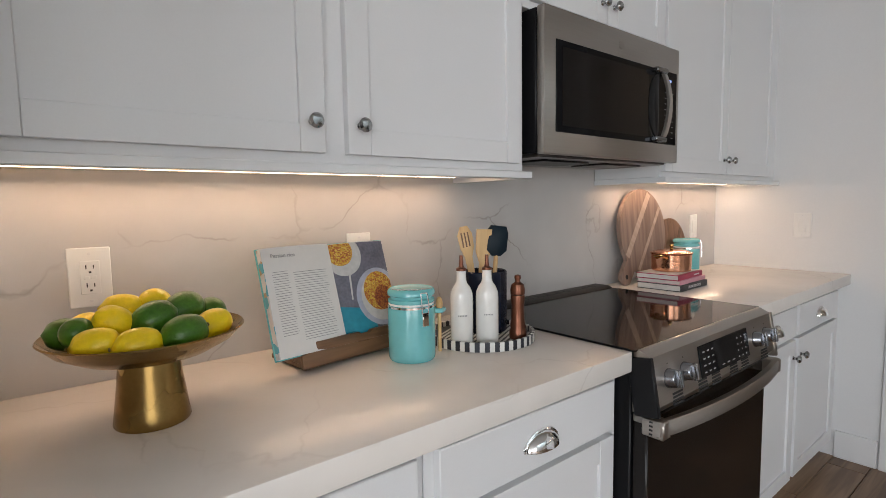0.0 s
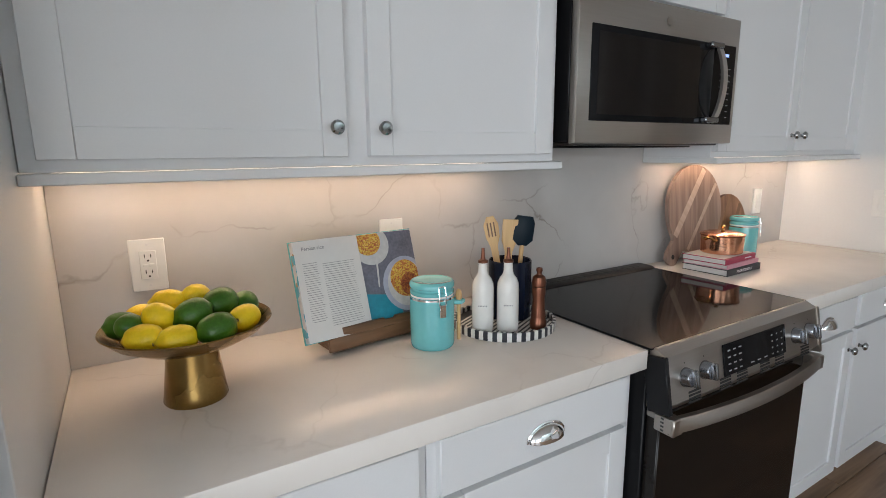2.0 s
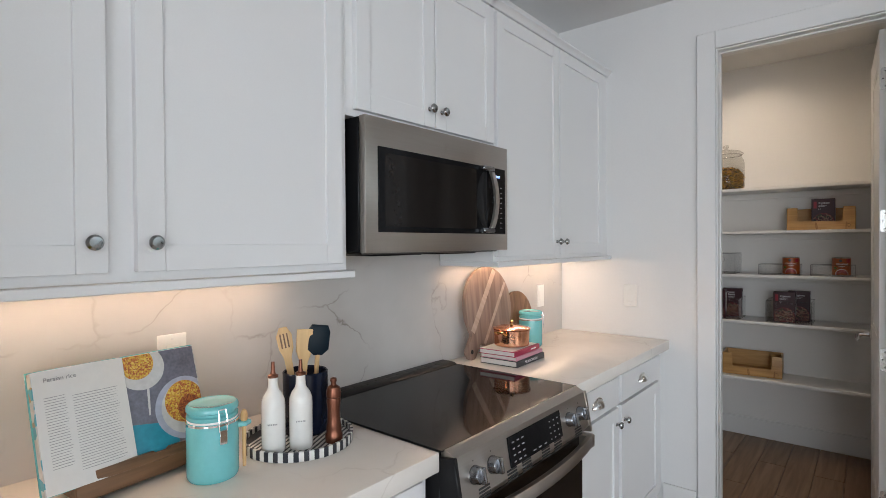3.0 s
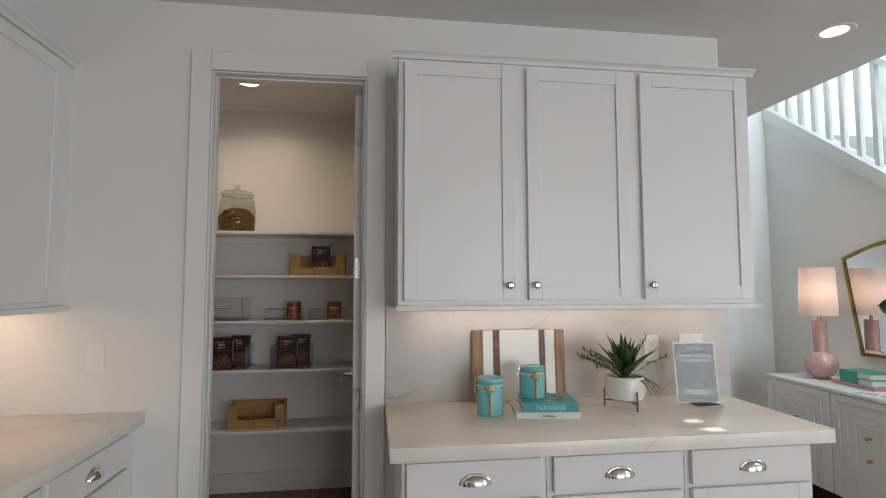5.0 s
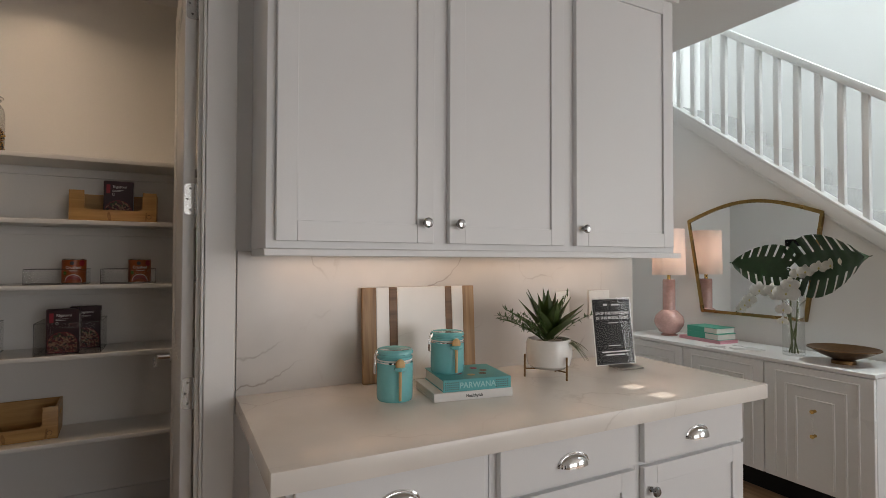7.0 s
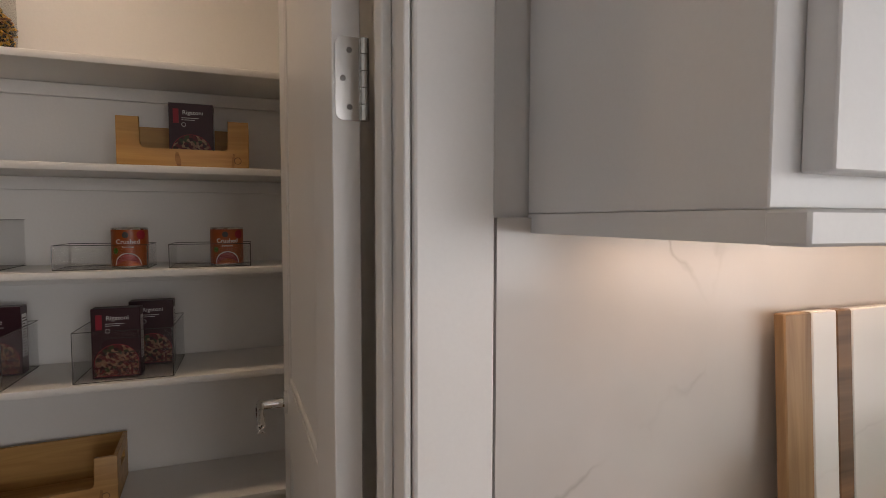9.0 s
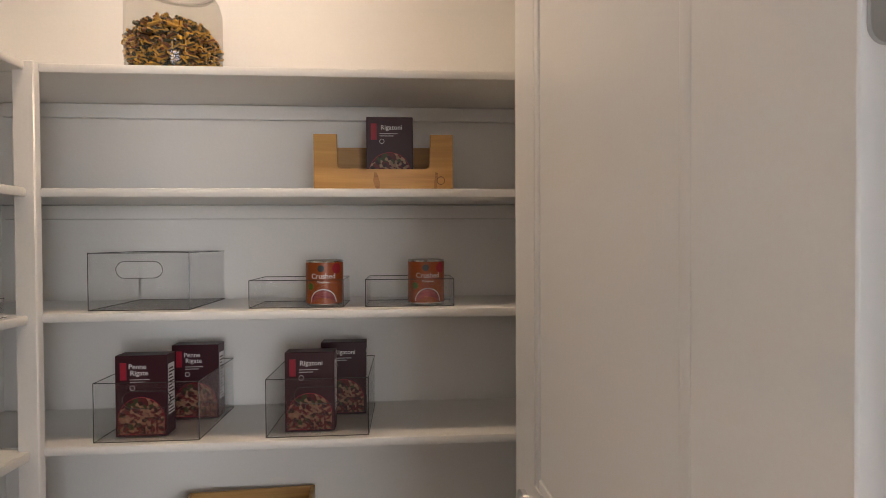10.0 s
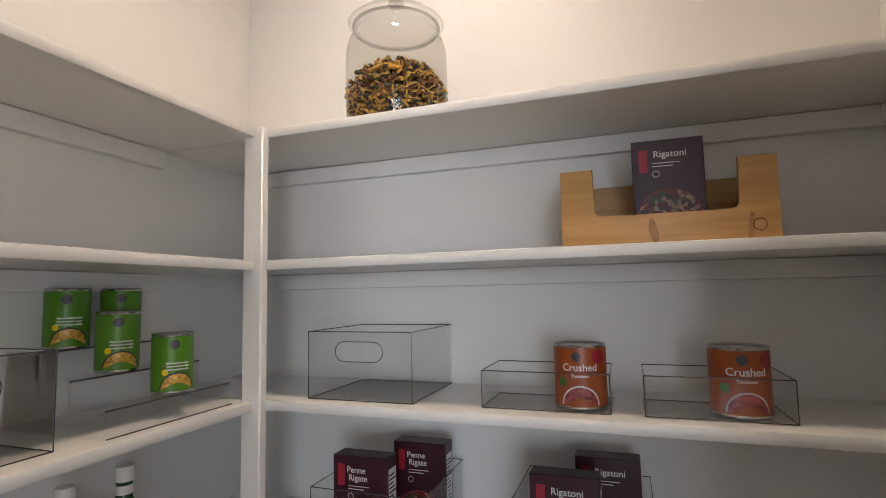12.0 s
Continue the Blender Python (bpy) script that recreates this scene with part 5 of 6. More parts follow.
def canister(m, label, r=0.062, h=0.158, toggle=0.0, spoon=None):
    """Glazed canister with a wire-bale clamp and a small wooden spoon in a side loop."""
    u = thing("canister", label, "canister", m, "turquoise canisters")
    part("body", lathe(bmesh.new(), [(0, 0), (r * 0.93, 0), (r * 0.985, 0.005), (r, 0.012), (r, h * 0.70), (r * 0.985, h * 0.735), (r * 0.93, h * 0.75), (0, h * 0.75)], 44), M_TURQ, u)
    part("gasket", lathe(bmesh.new(), [(0, h * 0.748), (r * 0.95, h * 0.748), (r * 0.96, h * 0.762), (r * 0.95, h * 0.776), (0, h * 0.776)], 40), M_WHITEPL, u)
    part("wire_band", lathe(bmesh.new(), [(r * 0.985, h * 0.715), (r * 1.012, h * 0.715), (r * 1.012, h * 0.742), (r * 0.985, h * 0.742)], 44), M_CHROME, u)
    part("lid", lathe(bmesh.new(), [(0, h * 0.776), (r * 0.95, h * 0.776), (r * 0.985, h * 0.79), (r * 0.985, h * 0.825), (r * 0.90, h * 0.840), (r * 0.90, h * 0.866), (r * 1.0, h * 0.882), (r * 1.01, h * 0.925), (r * 0.96, h * 0.955), (r * 0.90, h * 0.965), (r * 0.86, h * 0.955), (r * 0.4, h * 0.95), (0, h * 0.95)], 44), M_TURQ, u)
    cl = bmesh.new()
    for dx in (-0.008, 0.008):
        tube(cl, [(dx, -r * 1.02, h * 0.93), (dx * 1.1, -r * 1.12, h * 0.82), (dx, -r * 1.12, h * 0.66)], 0.0015, 6)
    tube(cl, [(-0.008, -r * 1.02, h * 0.93), (0.008, -r * 1.02, h * 0.93)], 0.0015, 6)
    box(cl, -0.008, 0.008, -r * 1.17, -r * 1.10, h * 0.50, h * 0.68, 0.001)
    part("clamp", cl, M_CHROME, u, "bent wire clamp", pose(0, 0, 0, 0, 0, toggle))
    if spoon is not None:
        turn = pose(0, 0, 0, 0, 0, spoon)
        lp_ = bmesh.new()
        tube(lp_, [(r * 0.98, -0.010, h * 0.64), (r * 1.25, -0.012, h * 0.64), (r * 1.38, 0.0, h * 0.64), (r * 1.25, 0.012, h * 0.64), (r * 0.98, 0.010, h * 0.64)], 0.0065, 8)
        part("spoon_loop", lp_, M_TURQ, u, "glazed loop on the side", turn)
        sp = bmesh.new()
        tube(sp, [(r * 1.20, 0, h * 0.06), (r * 1.20, 0, h * 0.62)], [0.0042, 0.005], 8)
        ball(sp, Matrix.Translation((r * 1.20, 0, h * 0.72)) @ Matrix.Diagonal((0.0085, 0.015, 0.0175, 1)), 12, 8)
        part("spoon", sp, M_BEECH, u, "pale wooden spoon", turn)
    return u


canister(pose(0.775, -0.310, CT), "turquoise glazed canister with a clamped lid", 0.056, 0.175, -6, -28)
canister(pose(2.545, -0.115, CT), "turquoise glazed canister behind copper pot and books", 0.060, 0.185, 25)

# striped round tray with bottles, crock and mill
M_STRIPEW = mat("bone_inlay_white", (0.74, 0.73, 0.70), 0.3, var=0.04)
M_STRIPEK = mat("inlay_black", (0.02, 0.022, 0.03), 0.3, var=0.1)
TX, TY, TR = 1.020, -0.290, 0.143
tray = thing("round_tray", "round tray with black and white striped inlay", "tray", pose(TX, TY, CT))
part("base", lathe(bmesh.new(), [(0, 0), (TR - 0.006, 0), (TR - 0.006, 0.010), (0, 0.010)], 48), M_STRIPEK, tray)
NS = 72
for k in range(NS):
    a0, a1 = 2 * math.pi * k / NS, 2 * math.pi * (k + 1) / NS
    bm = bmesh.new()
    vs = []
    for a in (a0, a1):
        c, s = math.cos(a), math.sin(a)
        vs.append([bm.verts.new((c * q, s * q, z)) for q, z in ((TR - 0.007, 0.0005), (TR, 0.0005), (TR, 0.024), (TR - 0.007, 0.024))])
    for i in range(4):
        bm.faces.new((vs[0][i], vs[0][(i + 1) % 4], vs[1][(i + 1) % 4], vs[1][i]))
    bm.faces.new(vs[0]), bm.faces.new(vs[1][::-1])
    part("rim_block", bm, M_STRIPEW if k % 2 else M_STRIPEK, tray)
for k in range(19):
    y0 = -TR + 0.010 + k * 0.0128
    y1 = y0 + 0.0064
    ym = max(abs(y0), abs(y1))
    hw = math.sqrt(max(0.0, (TR - 0.008) ** 2 - ym * ym))
    if hw > 0.01:
        part("inlay_strip", bx(-hw, hw, y0, y1, 0.0101, 0.0108), M_STRIPEW, tray, "", pose(0, 0, 0, 0, 0, 28))


def cruet(m, label):
    u = thing("oil_bottle", label, "bottle", m, "oil and vinegar bottles")
    part("bottle", lathe(bmesh.new(), [(0, 0), (0.0275, 0), (0.029, 0.003), (0.029, 0.112), (0.0278, 0.128), (0.0225, 0.142), (0.0150, 0.152), (0.0125, 0.160), (0.0118, 0.180), (0.0130, 0.184), (0, 0.184)], 32), M_CERAMIC, u)
    sp = bmesh.new()
    lathe(sp, [(0, 0.184), (0.0130, 0.184), (0.0130, 0.190), (0.007, 0.193), (0.0052, 0.201), (0.0042, 0.223), (0, 0.223)], 20)
    part("pourer", sp, M_COPPERDK, u, "dark copper pourer")
    for k in range(6):
        part("letter_mark", bx(-0.012 + k * 0.004, -0.0095 + k * 0.004, -0.0296, -0.0285, 0.072, 0.0755), M_INK, u, "", pose(0, 0, 0, 0, 0, -35))
    return u


cruet(pose(0.926, -0.318, CT + 0.011), "white ceramic oil bottle with a copper pourer")
cruet(pose(0.985, -0.350, CT + 0.011), "white ceramic vinegar bottle with a copper pourer")
ck = thing("utensil_crock", "navy glazed crock holding kitchen utensils", "crock", pose(1.062, -0.262, CT + 0.011))
part("crock", lathe(bmesh.new(), [(0, 0), (0.056, 0), (0.060, 0.004), (0.061, 0.165), (0.0585, 0.168), (0.056, 0.165), (0.055, 0.010), (0, 0.008)], 40), M_NAVY, ck)
KM = pose(1.062, -0.262, CT + 0.021)
sp = bmesh.new()
outl = [(-0.006, 0), (0.006, 0), (0.008, 0.20), (0.020, 0.225), (0.022, 0.262), (0.012, 0.285), (-0.008, 0.285), (-0.020, 0.262), (-0.018, 0.225), (-0.008, 0.20)]
u = thing("slotted_spatula", "pale beech slotted spatula in the crock", "utensil", KM @ pose(-0.020, -0.010, 0.0, -3, -10, -30))
part("paddle", prism(sp, outl, -0.004, 0.004, "y", 0.002), M_BEECH, u)
for dx in (-0.009, 0.0, 0.009):
    part("slot", bx(dx - 0.002, dx + 0.002, -0.0046, 0.0046, 0.228, 0.268), M_WALNUT, u)
u = thing("wooden_turner", "flat beech turner in the crock", "utensil", KM @ pose(0.000, 0.022, 0.0, 4, 2, -25))
part("paddle", prism(bmesh.new(), [(-0.006, 0), (0.006, 0), (0.009, 0.18), (0.022, 0.21), (0.022, 0.272), (-0.022, 0.272), (-0.022, 0.21), (-0.009, 0.18)], -0.0035, 0.0035, "y", 0.0015), M_BEECH, u)
u = thing("silicone_spatula", "navy silicone spatula with a beech handle", "utensil", KM @ pose(0.014, -0.010, 0.0, -2, 5, -28))
part("handle", lathe(bmesh.new(), [(0, 0), (0.006, 0), (0.0065, 0.20), (0, 0.20)], 12), M_BEECH, u)
hd = [(-0.012, 0.196), (0.012, 0.196), (0.029, 0.212), (0.031, 0.262), (0.024, 0.280), (-0.020, 0.282), (-0.030, 0.268), (-0.029, 0.212)]
part("blade", prism(bmesh.new(), hd, -0.007, 0.007, "y", 0.004), M_SILNAVY, u, "glossy navy silicone blade")
u = thing("pepper_mill", "turned copper-brown pepper mill on the tray", "pepper mill", pose(1.062, -0.385, CT + 0.011))
part("mill_body", lathe(bmesh.new(), [(0, 0), (0.022, 0), (0.0225, 0.004), (0.0225, 0.020), (0.0195, 0.026), (0.0205, 0.034), (0.0175, 0.052), (0.0165, 0.085), (0.0185, 0.108), (0.0175, 0.114), (0, 0.115)], 28), M_COPPERDK, u)
part("mill_head", lathe(bmesh.new(), [(0, 0.115), (0.0185, 0.116), (0.0195, 0.128), (0.016, 0.142), (0.0075, 0.148), (0.0065, 0.153), (0.009, 0.158), (0.008, 0.165), (0, 0.168)], 28), M_COPPERDK, u)

# boards, books and pot beside the range
bd = thing("cutting_board", "round striped wooden cutting board leaning on the backsplash", "cutting board", pose(2.252, -0.075, CT + 0.005, -6))
R0 = 0.190
CZB = 0.222
ang = 229
body = arc(0, CZB, R0, ang + 13, ang + 347, 44)
hx, hz = math.cos(radians(ang)), math.sin(radians(ang))


def along(l, w):
    return (hx * l - hz * w, CZB + hz * l + hx * w)


tip = [along(0.195, -0.034), along(0.262, -0.040), along(0.286, -0.028), along(0.292, 0.0), along(0.286, 0.028), along(0.262, 0.040), along(0.195, 0.034)]
part("board", prism(bmesh.new(), body + tip, -0.009, 0.009, "y", 0.003), M_GREYWOOD, bd)
for off, wd in ((-0.055, 0.018), (0.052, 0.030)):
    bm = bmesh.new()
    hl = math.sqrt(R0 ** 2 - (abs(off) + wd / 2) ** 2) - 0.004
    box(bm, -hl, hl, -0.0098, 0.0, off - wd / 2, off + wd / 2)
    part("inlay_strip", bm, M_GREYWOODL, bd, "pale wood strip", pose(0, 0, CZB, 0, 128 - 180, 0))
part("hanging_hole", lathe(bmesh.new(), [(0, 0), (0.010, 0), (0.010, 0.0006), (0, 0.0006)], 16, pose(hx * 0.255, -0.0092, CZB + hz * 0.255, 90)), M_DARKSLOT, bd)
sb = thing("cutting_board", "small round brown wooden board leaning on the backsplash", "cutting board", pose(2.535, -0.065, CT, -8))
part("board", prism(bmesh.new(), arc(0, 0.140, 0.138, 0, 351, 40), -0.008, 0.008, "y", 0.003), M_BROWNWOOD, sb)
for off in (-0.04, 0.045):
    hl = math.sqrt(0.138 ** 2 - (abs(off) + 0.012) ** 2) - 0.004
    part("inlay_strip", bx(-hl, hl, -0.0088, 0, off - 0.011, off + 0.011), M_WALNUT, sb, "", pose(0, 0, 0.14, 0, -60, 0))


def book(m, w, d, h, cover, label, words="", wsize=0.014, face="front", ink=None, group="stacked books", bold=0.0002):
    """Lies flat: spine towards -y, w along x, d along y."""
    u = thing("book", label, "book", m, group)
    part("cover", bx(0, w, 0, d, 0, 0.0028, bev=0.0007), cover, u)
    part("cover", bx(0, w, 0, d, h - 0.0028, h, bev=0.0007), cover, u)
    part("spine", bx(0, w, -0.0005, 0.003, 0.0005, h - 0.0005, bev=0.001), cover, u)
    part("page_block", bx(0.003, w - 0.003, 0.003, d - 0.004, 0.0028, h - 0.0028), M_PAGES, u, "pale page edges")
    if words:
        wording("lettering", words, wsize, ink or M_PRINT, u, pose(w / 2, -0.0012, h / 2 - wsize * 0.34, 90), bold=bold)
    return u


BK = pose(2.074, -0.322, CT, 0, 0, 2)
book(BK, 0.252, 0.185, 0.026, M_GREYBOOK, "charcoal-spined cookbook at the bottom of the stack", "FROM SCRATCH", 0.0155)
book(BK @ pose(0.004, 0.004, 0.0262, 0, 0, 1), 0.246, 0.180, 0.018, M_PINKBOOK, "pink-spined book in the middle of the stack", "", 0.01)
u = book(BK @ pose(-0.006, 0.006, 0.0444, 0, 0, 2), 0.240, 0.176, 0.022, M_REDBOOK, "crimson-spined book with a white cover under the pot")
part("jacket", bx(0.004, 0.238, 0.012, 0.172, 0.022, 0.0226), M_WHITEBOOK, u, "white cover face")
for k in range(9):
    part("spine_letter", bx(0.150 + k * 0.006, 0.1545 + k * 0.006, -0.0012, 0, 0.0085, 0.0135), M_PRINT, u)
pt = thing("copper_pot", "small hammered copper pot with a lid", "pot", pose(2.205, -0.215, CT + 0.0672) @ Matrix.Diagonal((1.12, 1.12, 1.12, 1)))
part("pan", lathe(bmesh.new(), [(0, 0), (0.066, 0), (0.070, 0.003), (0.072, 0.062), (0.075, 0.064), (0.072, 0.066), (0, 0.066)], 40), M_COPPER, pt, "hammered copper side")
ld = part("lid", lathe(bmesh.new(), [(0.075, 0.0662), (0.076, 0.069), (0.055, 0.076), (0.020, 0.081), (0, 0.082)], 40), M_COPPER, pt)
part("lid_knob", lathe(bmesh.new(), [(0.007, 0.080), (0.004, 0.086), (0.008, 0.092), (0.007, 0.098), (0, 0.101)], 16), M_GOLDBR, ld, "brass knob")
for s in (-1, 1):
    part("handle", tube(bmesh.new(), [(s * 0.070, -0.020, 0.050), (s * 0.094, -0.017, 0.060), (s * 0.100, 0, 0.063), (s * 0.094, 0.017, 0.060), (s * 0.070, 0.020, 0.050)], 0.0038, 8), M_GOLDBR, pt, "brass loop handle")

# ---------------- things on the hutch ----------------
canister(pose(2.868, -2.075, CT, 0, 0, -90), "turquoise glazed canister with a small wooden spoon", 0.055, 0.158, -98, 262)
M_LETTERTEAL = mat("pale_teal_print", (0.28, 0.58, 0.58), 0.5)
TB = pose(2.770, -2.160, CT, 0, 0, -98)
book(TB, 0.258, 0.200, 0.026, M_WHITEBOOK, "white-spined cookbook lying on the hutch counter", "Healthyish", 0.013, ink=M_GREYBOOK)
u = book(TB @ pose(0.030, 0.004, 0.0262, 0, 0, -1), 0.222, 0.195, 0.036, M_TEALBOOK, "teal patterned cookbook under a canister", "PARWANA", 0.024, bold=0.0004, ink=M_LETTERTEAL)
for x0 in (0.006, 0.170):
    for i in range(7):
        for j in range(4):
            part("spine_dot", bx(x0 + i * 0.0065, x0 + i * 0.0065 + 0.003, -0.0012, 0, 0.006 + j * 0.0065, 0.009 + j * 0.0065), M_GREYBOOK, u)
for i in range(7):
    a = i * 0.9
    part("cover_flower", lathe(bmesh.new(), [(0, 0), (0.013, 0), (0.013, 0.0006), (0, 0.0006)], 7, pose(0.12 + 0.05 * math.cos(a), 0.10 + 0.05 * math.sin(a), 0.036)), (M_BROWNWOOD, M_REDBOOK, M_BEECH)[i % 3], u)
canister(pose(2.880, -2.262, CT + 0.0625, 0, 0, -90), "turquoise glazed canister standing on two books", 0.054, 0.134, -95, 268)

mb = thing("serving_board", "white marble serving board with acacia wood strips", "serving board", pose(3.082, -2.043, CT, 0, 0, -90) @ pose(0, 0, 0, -3.5))
M_MARBLE = quartz("marble_board", (0.78, 0.77, 0.75), (0.5, 0.48, 0.46), 2.5, 0.2, 0.5)
for x0, x1, mm, nm in ((0.0, 0.050, M_ACACIA, "wood_strip"), (0.0502, 0.098, M_MARBLE, "marble_strip"), (0.0982, 0.128, M_WALNUT, "wood_strip"), (0.1282, 0.318, M_MARBLE, "marble_strip"), (0.3182, 0.345, M_WALNUT, "wood_strip"), (0.3452, 0.392, M_MARBLE, "marble_strip"), (0.3922, 0.440, M_ACACIA, "wood_strip")):
    part(nm, bx(x0, x1, -0.016, 0.0, 0.0, 0.325, bev=0.002), mm, mb)

# succulent in a white pot on a brass stand
M_LEAFD = mat("succulent_green", (0.042, 0.075, 0.016), 0.36, var=0.4, scale=25)
M_LEAFF = mat("frond_green", (0.035, 0.08, 0.015), 0.5, var=0.3, scale=25)
M_SOIL = mat("gravel", (0.28, 0.22, 0.17), 0.9, var=0.4, scale=120, bump=0.002, bscale=200)
pl = thing("potted_succulent", "green succulent in a white pot on a brass stand", "potted plant", pose(2.892, -2.686, CT))
part("pot", lathe(bmesh.new(), [(0, 0.034), (0.060, 0.034), (0.076, 0.046), (0.083, 0.080), (0.082, 0.120), (0.076, 0.138), (0.072, 0.138), (0.076, 0.118), (0, 0.112)], 44), M_CERAMIC, pl, "glazed white round pot")
part("gravel", lathe(bmesh.new(), [(0.075, 0.118), (0.05, 0.128), (0, 0.131)], 24), M_SOIL, pl)
for k in range(3):
    a = radians(65 + 120 * k)
    c, s = math.cos(a), math.sin(a)
    part("stand_leg", tube(bmesh.new(), [(c * 0.088, s * 0.088, 0.001), (c * 0.088, s * 0.088, 0.082)], 0.0036, 8), M_BRASSDK, pl)
    part("stand_bar", tube(bmesh.new(), [(0, 0, 0.030), (c * 0.088, s * 0.088, 0.030)], 0.0030, 6), M_BRASSDK, pl)


def blade(bm, base, direction, length, width, droop, fold=0.3, thick=0.0016, n=7):
    d = Vector(direction).normalized()
    side = d.cross(Vector((0, 0, 1)))
    side = side.normalized() if side.length > 1e-3 else Vector((1, 0, 0))
    up = side.cross(d)
    prev = None
    for i in range(n + 1):
        t = i / n
        c = Vector(base) + d * length * t + Vector((0, 0, -droop * t * t))
        w = width * (math.sin(math.pi * min(1.0, 0.18 + 0.82 * t)) ** 0.8) * (1 - t ** 3) + 0.0004
        row = [bm.verts.new(c + side * w + up * w * fold), bm.verts.new(c), bm.verts.new(c - side * w + up * w * fold), bm.verts.new(c - up * thick)]
        if prev:
            for k in range(4):
                bm.faces.new((prev[k], prev[(k + 1) % 4], row[(k + 1) % 4], row[k]))
        else:
            bm.faces.new(row)
        prev = row
    bm.faces.new(prev[::-1])


rnd = random.Random(3)
for k in range(18):
    ringk = k / 18
    el = radians(86 - 52 * ringk + rnd.uniform(-6, 6))
    az = k * 2.39996
    bm = bmesh.new()
    blade(bm, (0.008 * math.cos(az), 0.008 * math.sin(az), 0.135), (math.cos(el) * math.cos(az), math.cos(el) * math.sin(az), math.sin(el)), 0.205 - 0.020 * ringk + rnd.uniform(-0.014, 0.014), 0.0270, 0.020, 0.38)
    part("leaf", bm, M_LEAFD, pl)
for k in range(14):
    az = radians(rnd.choice((95, 110, 100, 280, 250, 85)) + rnd.uniform(-30, 30))
    el = radians(rnd.uniform(36, 66))
    L = rnd.uniform(0.19, 0.255)
    d = Vector((math.cos(el) * math.cos(az), math.cos(el) * math.sin(az), math.sin(el)))
    bm = bmesh.new()
    pts = [Vector((0.02 * math.cos(az), 0.02 * math.sin(az), 0.130)) + d * L * t / 6 + Vector((0, 0, -0.05 * (t / 6) ** 2)) for t in range(7)]
    tube(bm, pts, 0.0011, 4)
    for i in range(2, 7):
        for q in range(5):
            blade(bm, pts[i] + d * rnd.uniform(-0.010, 0.0), d + Vector((rnd.gauss(0, 0.7), rnd.gauss(0, 0.7), rnd.gauss(0, 0.7))), 0.017, 0.0022, 0.0, 0.2, 0.0006, 2)
    part("frond", bm, M_LEAFF, pl)
for k in range(7):
    az = radians(200 + k * 14 + rnd.uniform(-8, 8))
    bm = bmesh.new()
    blade(bm, (0.055 * math.cos(az), 0.055 * math.sin(az), 0.132), (math.cos(az), math.sin(az), 0.1), 0.085, 0.0055, 0.062 + rnd.uniform(-0.02, 0.035), 0.3)
    part("trailing_leaf", bm, M_LEAFD, pl)

# acrylic sign on a metal foot
M_CARDBLACK = mat("black_card", (0.008, 0.008, 0.009), 0.5, var=0.1, ior=1.3)
sg = thing("counter_sign", "black printed card in a clear tilted sign holder", "sign", pose(2.930, -2.955, CT, 0, 0, -97))
TILT = pose(0, 0, 0.004, -8)
part("card", bx(0.004, 0.186, 0.0, 0.0012, 0.004, 0.262), M_CARDBLACK, sg, "black card with white lettering", TILT)
M_SIGNCLEAR = clear("sign_acrylic", (0.99, 0.99, 0.99), 1.45, 0.01, 0.030)
part("holder", bx(0.0, 0.190, -0.003, -0.0006, 0.0, 0.268, bev=0.0005), M_SIGNCLEAR, sg, "clear acrylic cover", TILT)
part("backing", bx(0.0, 0.190, 0.0016, 0.004, 0.0, 0.268), M_WHITEPL, sg, "", TILT)
for k, (wd, s) in enumerate((("SHOP THE FURNITURE", 0.0158), ("IN THIS MODEL HOME", 0.0158))):
    wording("lettering", wd, s, M_PRINT, sg, TILT @ pose(0.095, -0.0003, 0.200 - 0.018 * k, 90), bold=0.0003)
for z, x0, x1, h in ((0.236, 0.055, 0.075, 0.008), (0.236, 0.095, 0.135, 0.006), (0.165, 0.070, 0.120, 0.003), (0.075, 0.065, 0.125, 0.003), (0.050, 0.030, 0.160, 0.005), (0.038, 0.050, 0.140, 0.005)):
    part("text_line", bx(x0, x1, -0.0005, 0.0004, z, z + h), M_PRINT, sg, "", TILT)
part("foot", bx(0.055, 0.165, -0.075, 0.006, 0.0, 0.006, bev=0.002), M_STEEL, sg, "flat brushed metal foot")

# ---------------- hall: console, mirror, lamp, flowers ----------------
HY = -4.95
struct("wall_under_stair", prism(bmesh.new(), [(0.90, -0.012), (4.72, -0.012), (4.72, 2.960)], HY - 0.11, HY, "y"), M_WALL, "white painted wall under the stairs", "wall")
sl = 0.777


def stair_z(x):
    return 1.569 + (x - 2.915) * sl


stairs = thing("staircase", "white balustraded staircase with pale carpeted steps", "staircase", Matrix(), kind="structure")
sk = bmesh.new()
prism(sk, [(0.92, stair_z(0.92) - 0.085), (4.72, stair_z(4.72) - 0.085), (4.72, stair_z(4.72)), (0.92, stair_z(0.92))], HY + 0.001, HY + 0.018, "y", 0.002)
prism(sk, [(0.92, stair_z(0.92) - 0.105), (4.72, stair_z(4.72) - 0.105), (4.72, stair_z(4.72) - 0.087), (0.92, stair_z(0.92) - 0.087)], HY + 0.001, HY + 0.010, "y", 0.002)
part("stringer_trim", sk, M_TRIM, stairs)
part("shoe_rail", prism(bmesh.new(), [(0.92, stair_z(0.92)), (4.72, stair_z(4.72)), (4.72, stair_z(4.72) + 0.022), (0.92, stair_z(0.92) + 0.022)], HY - 0.11, HY + 0.020, "y", 0.004), M_TRIM, stairs)
RAILH = 0.799
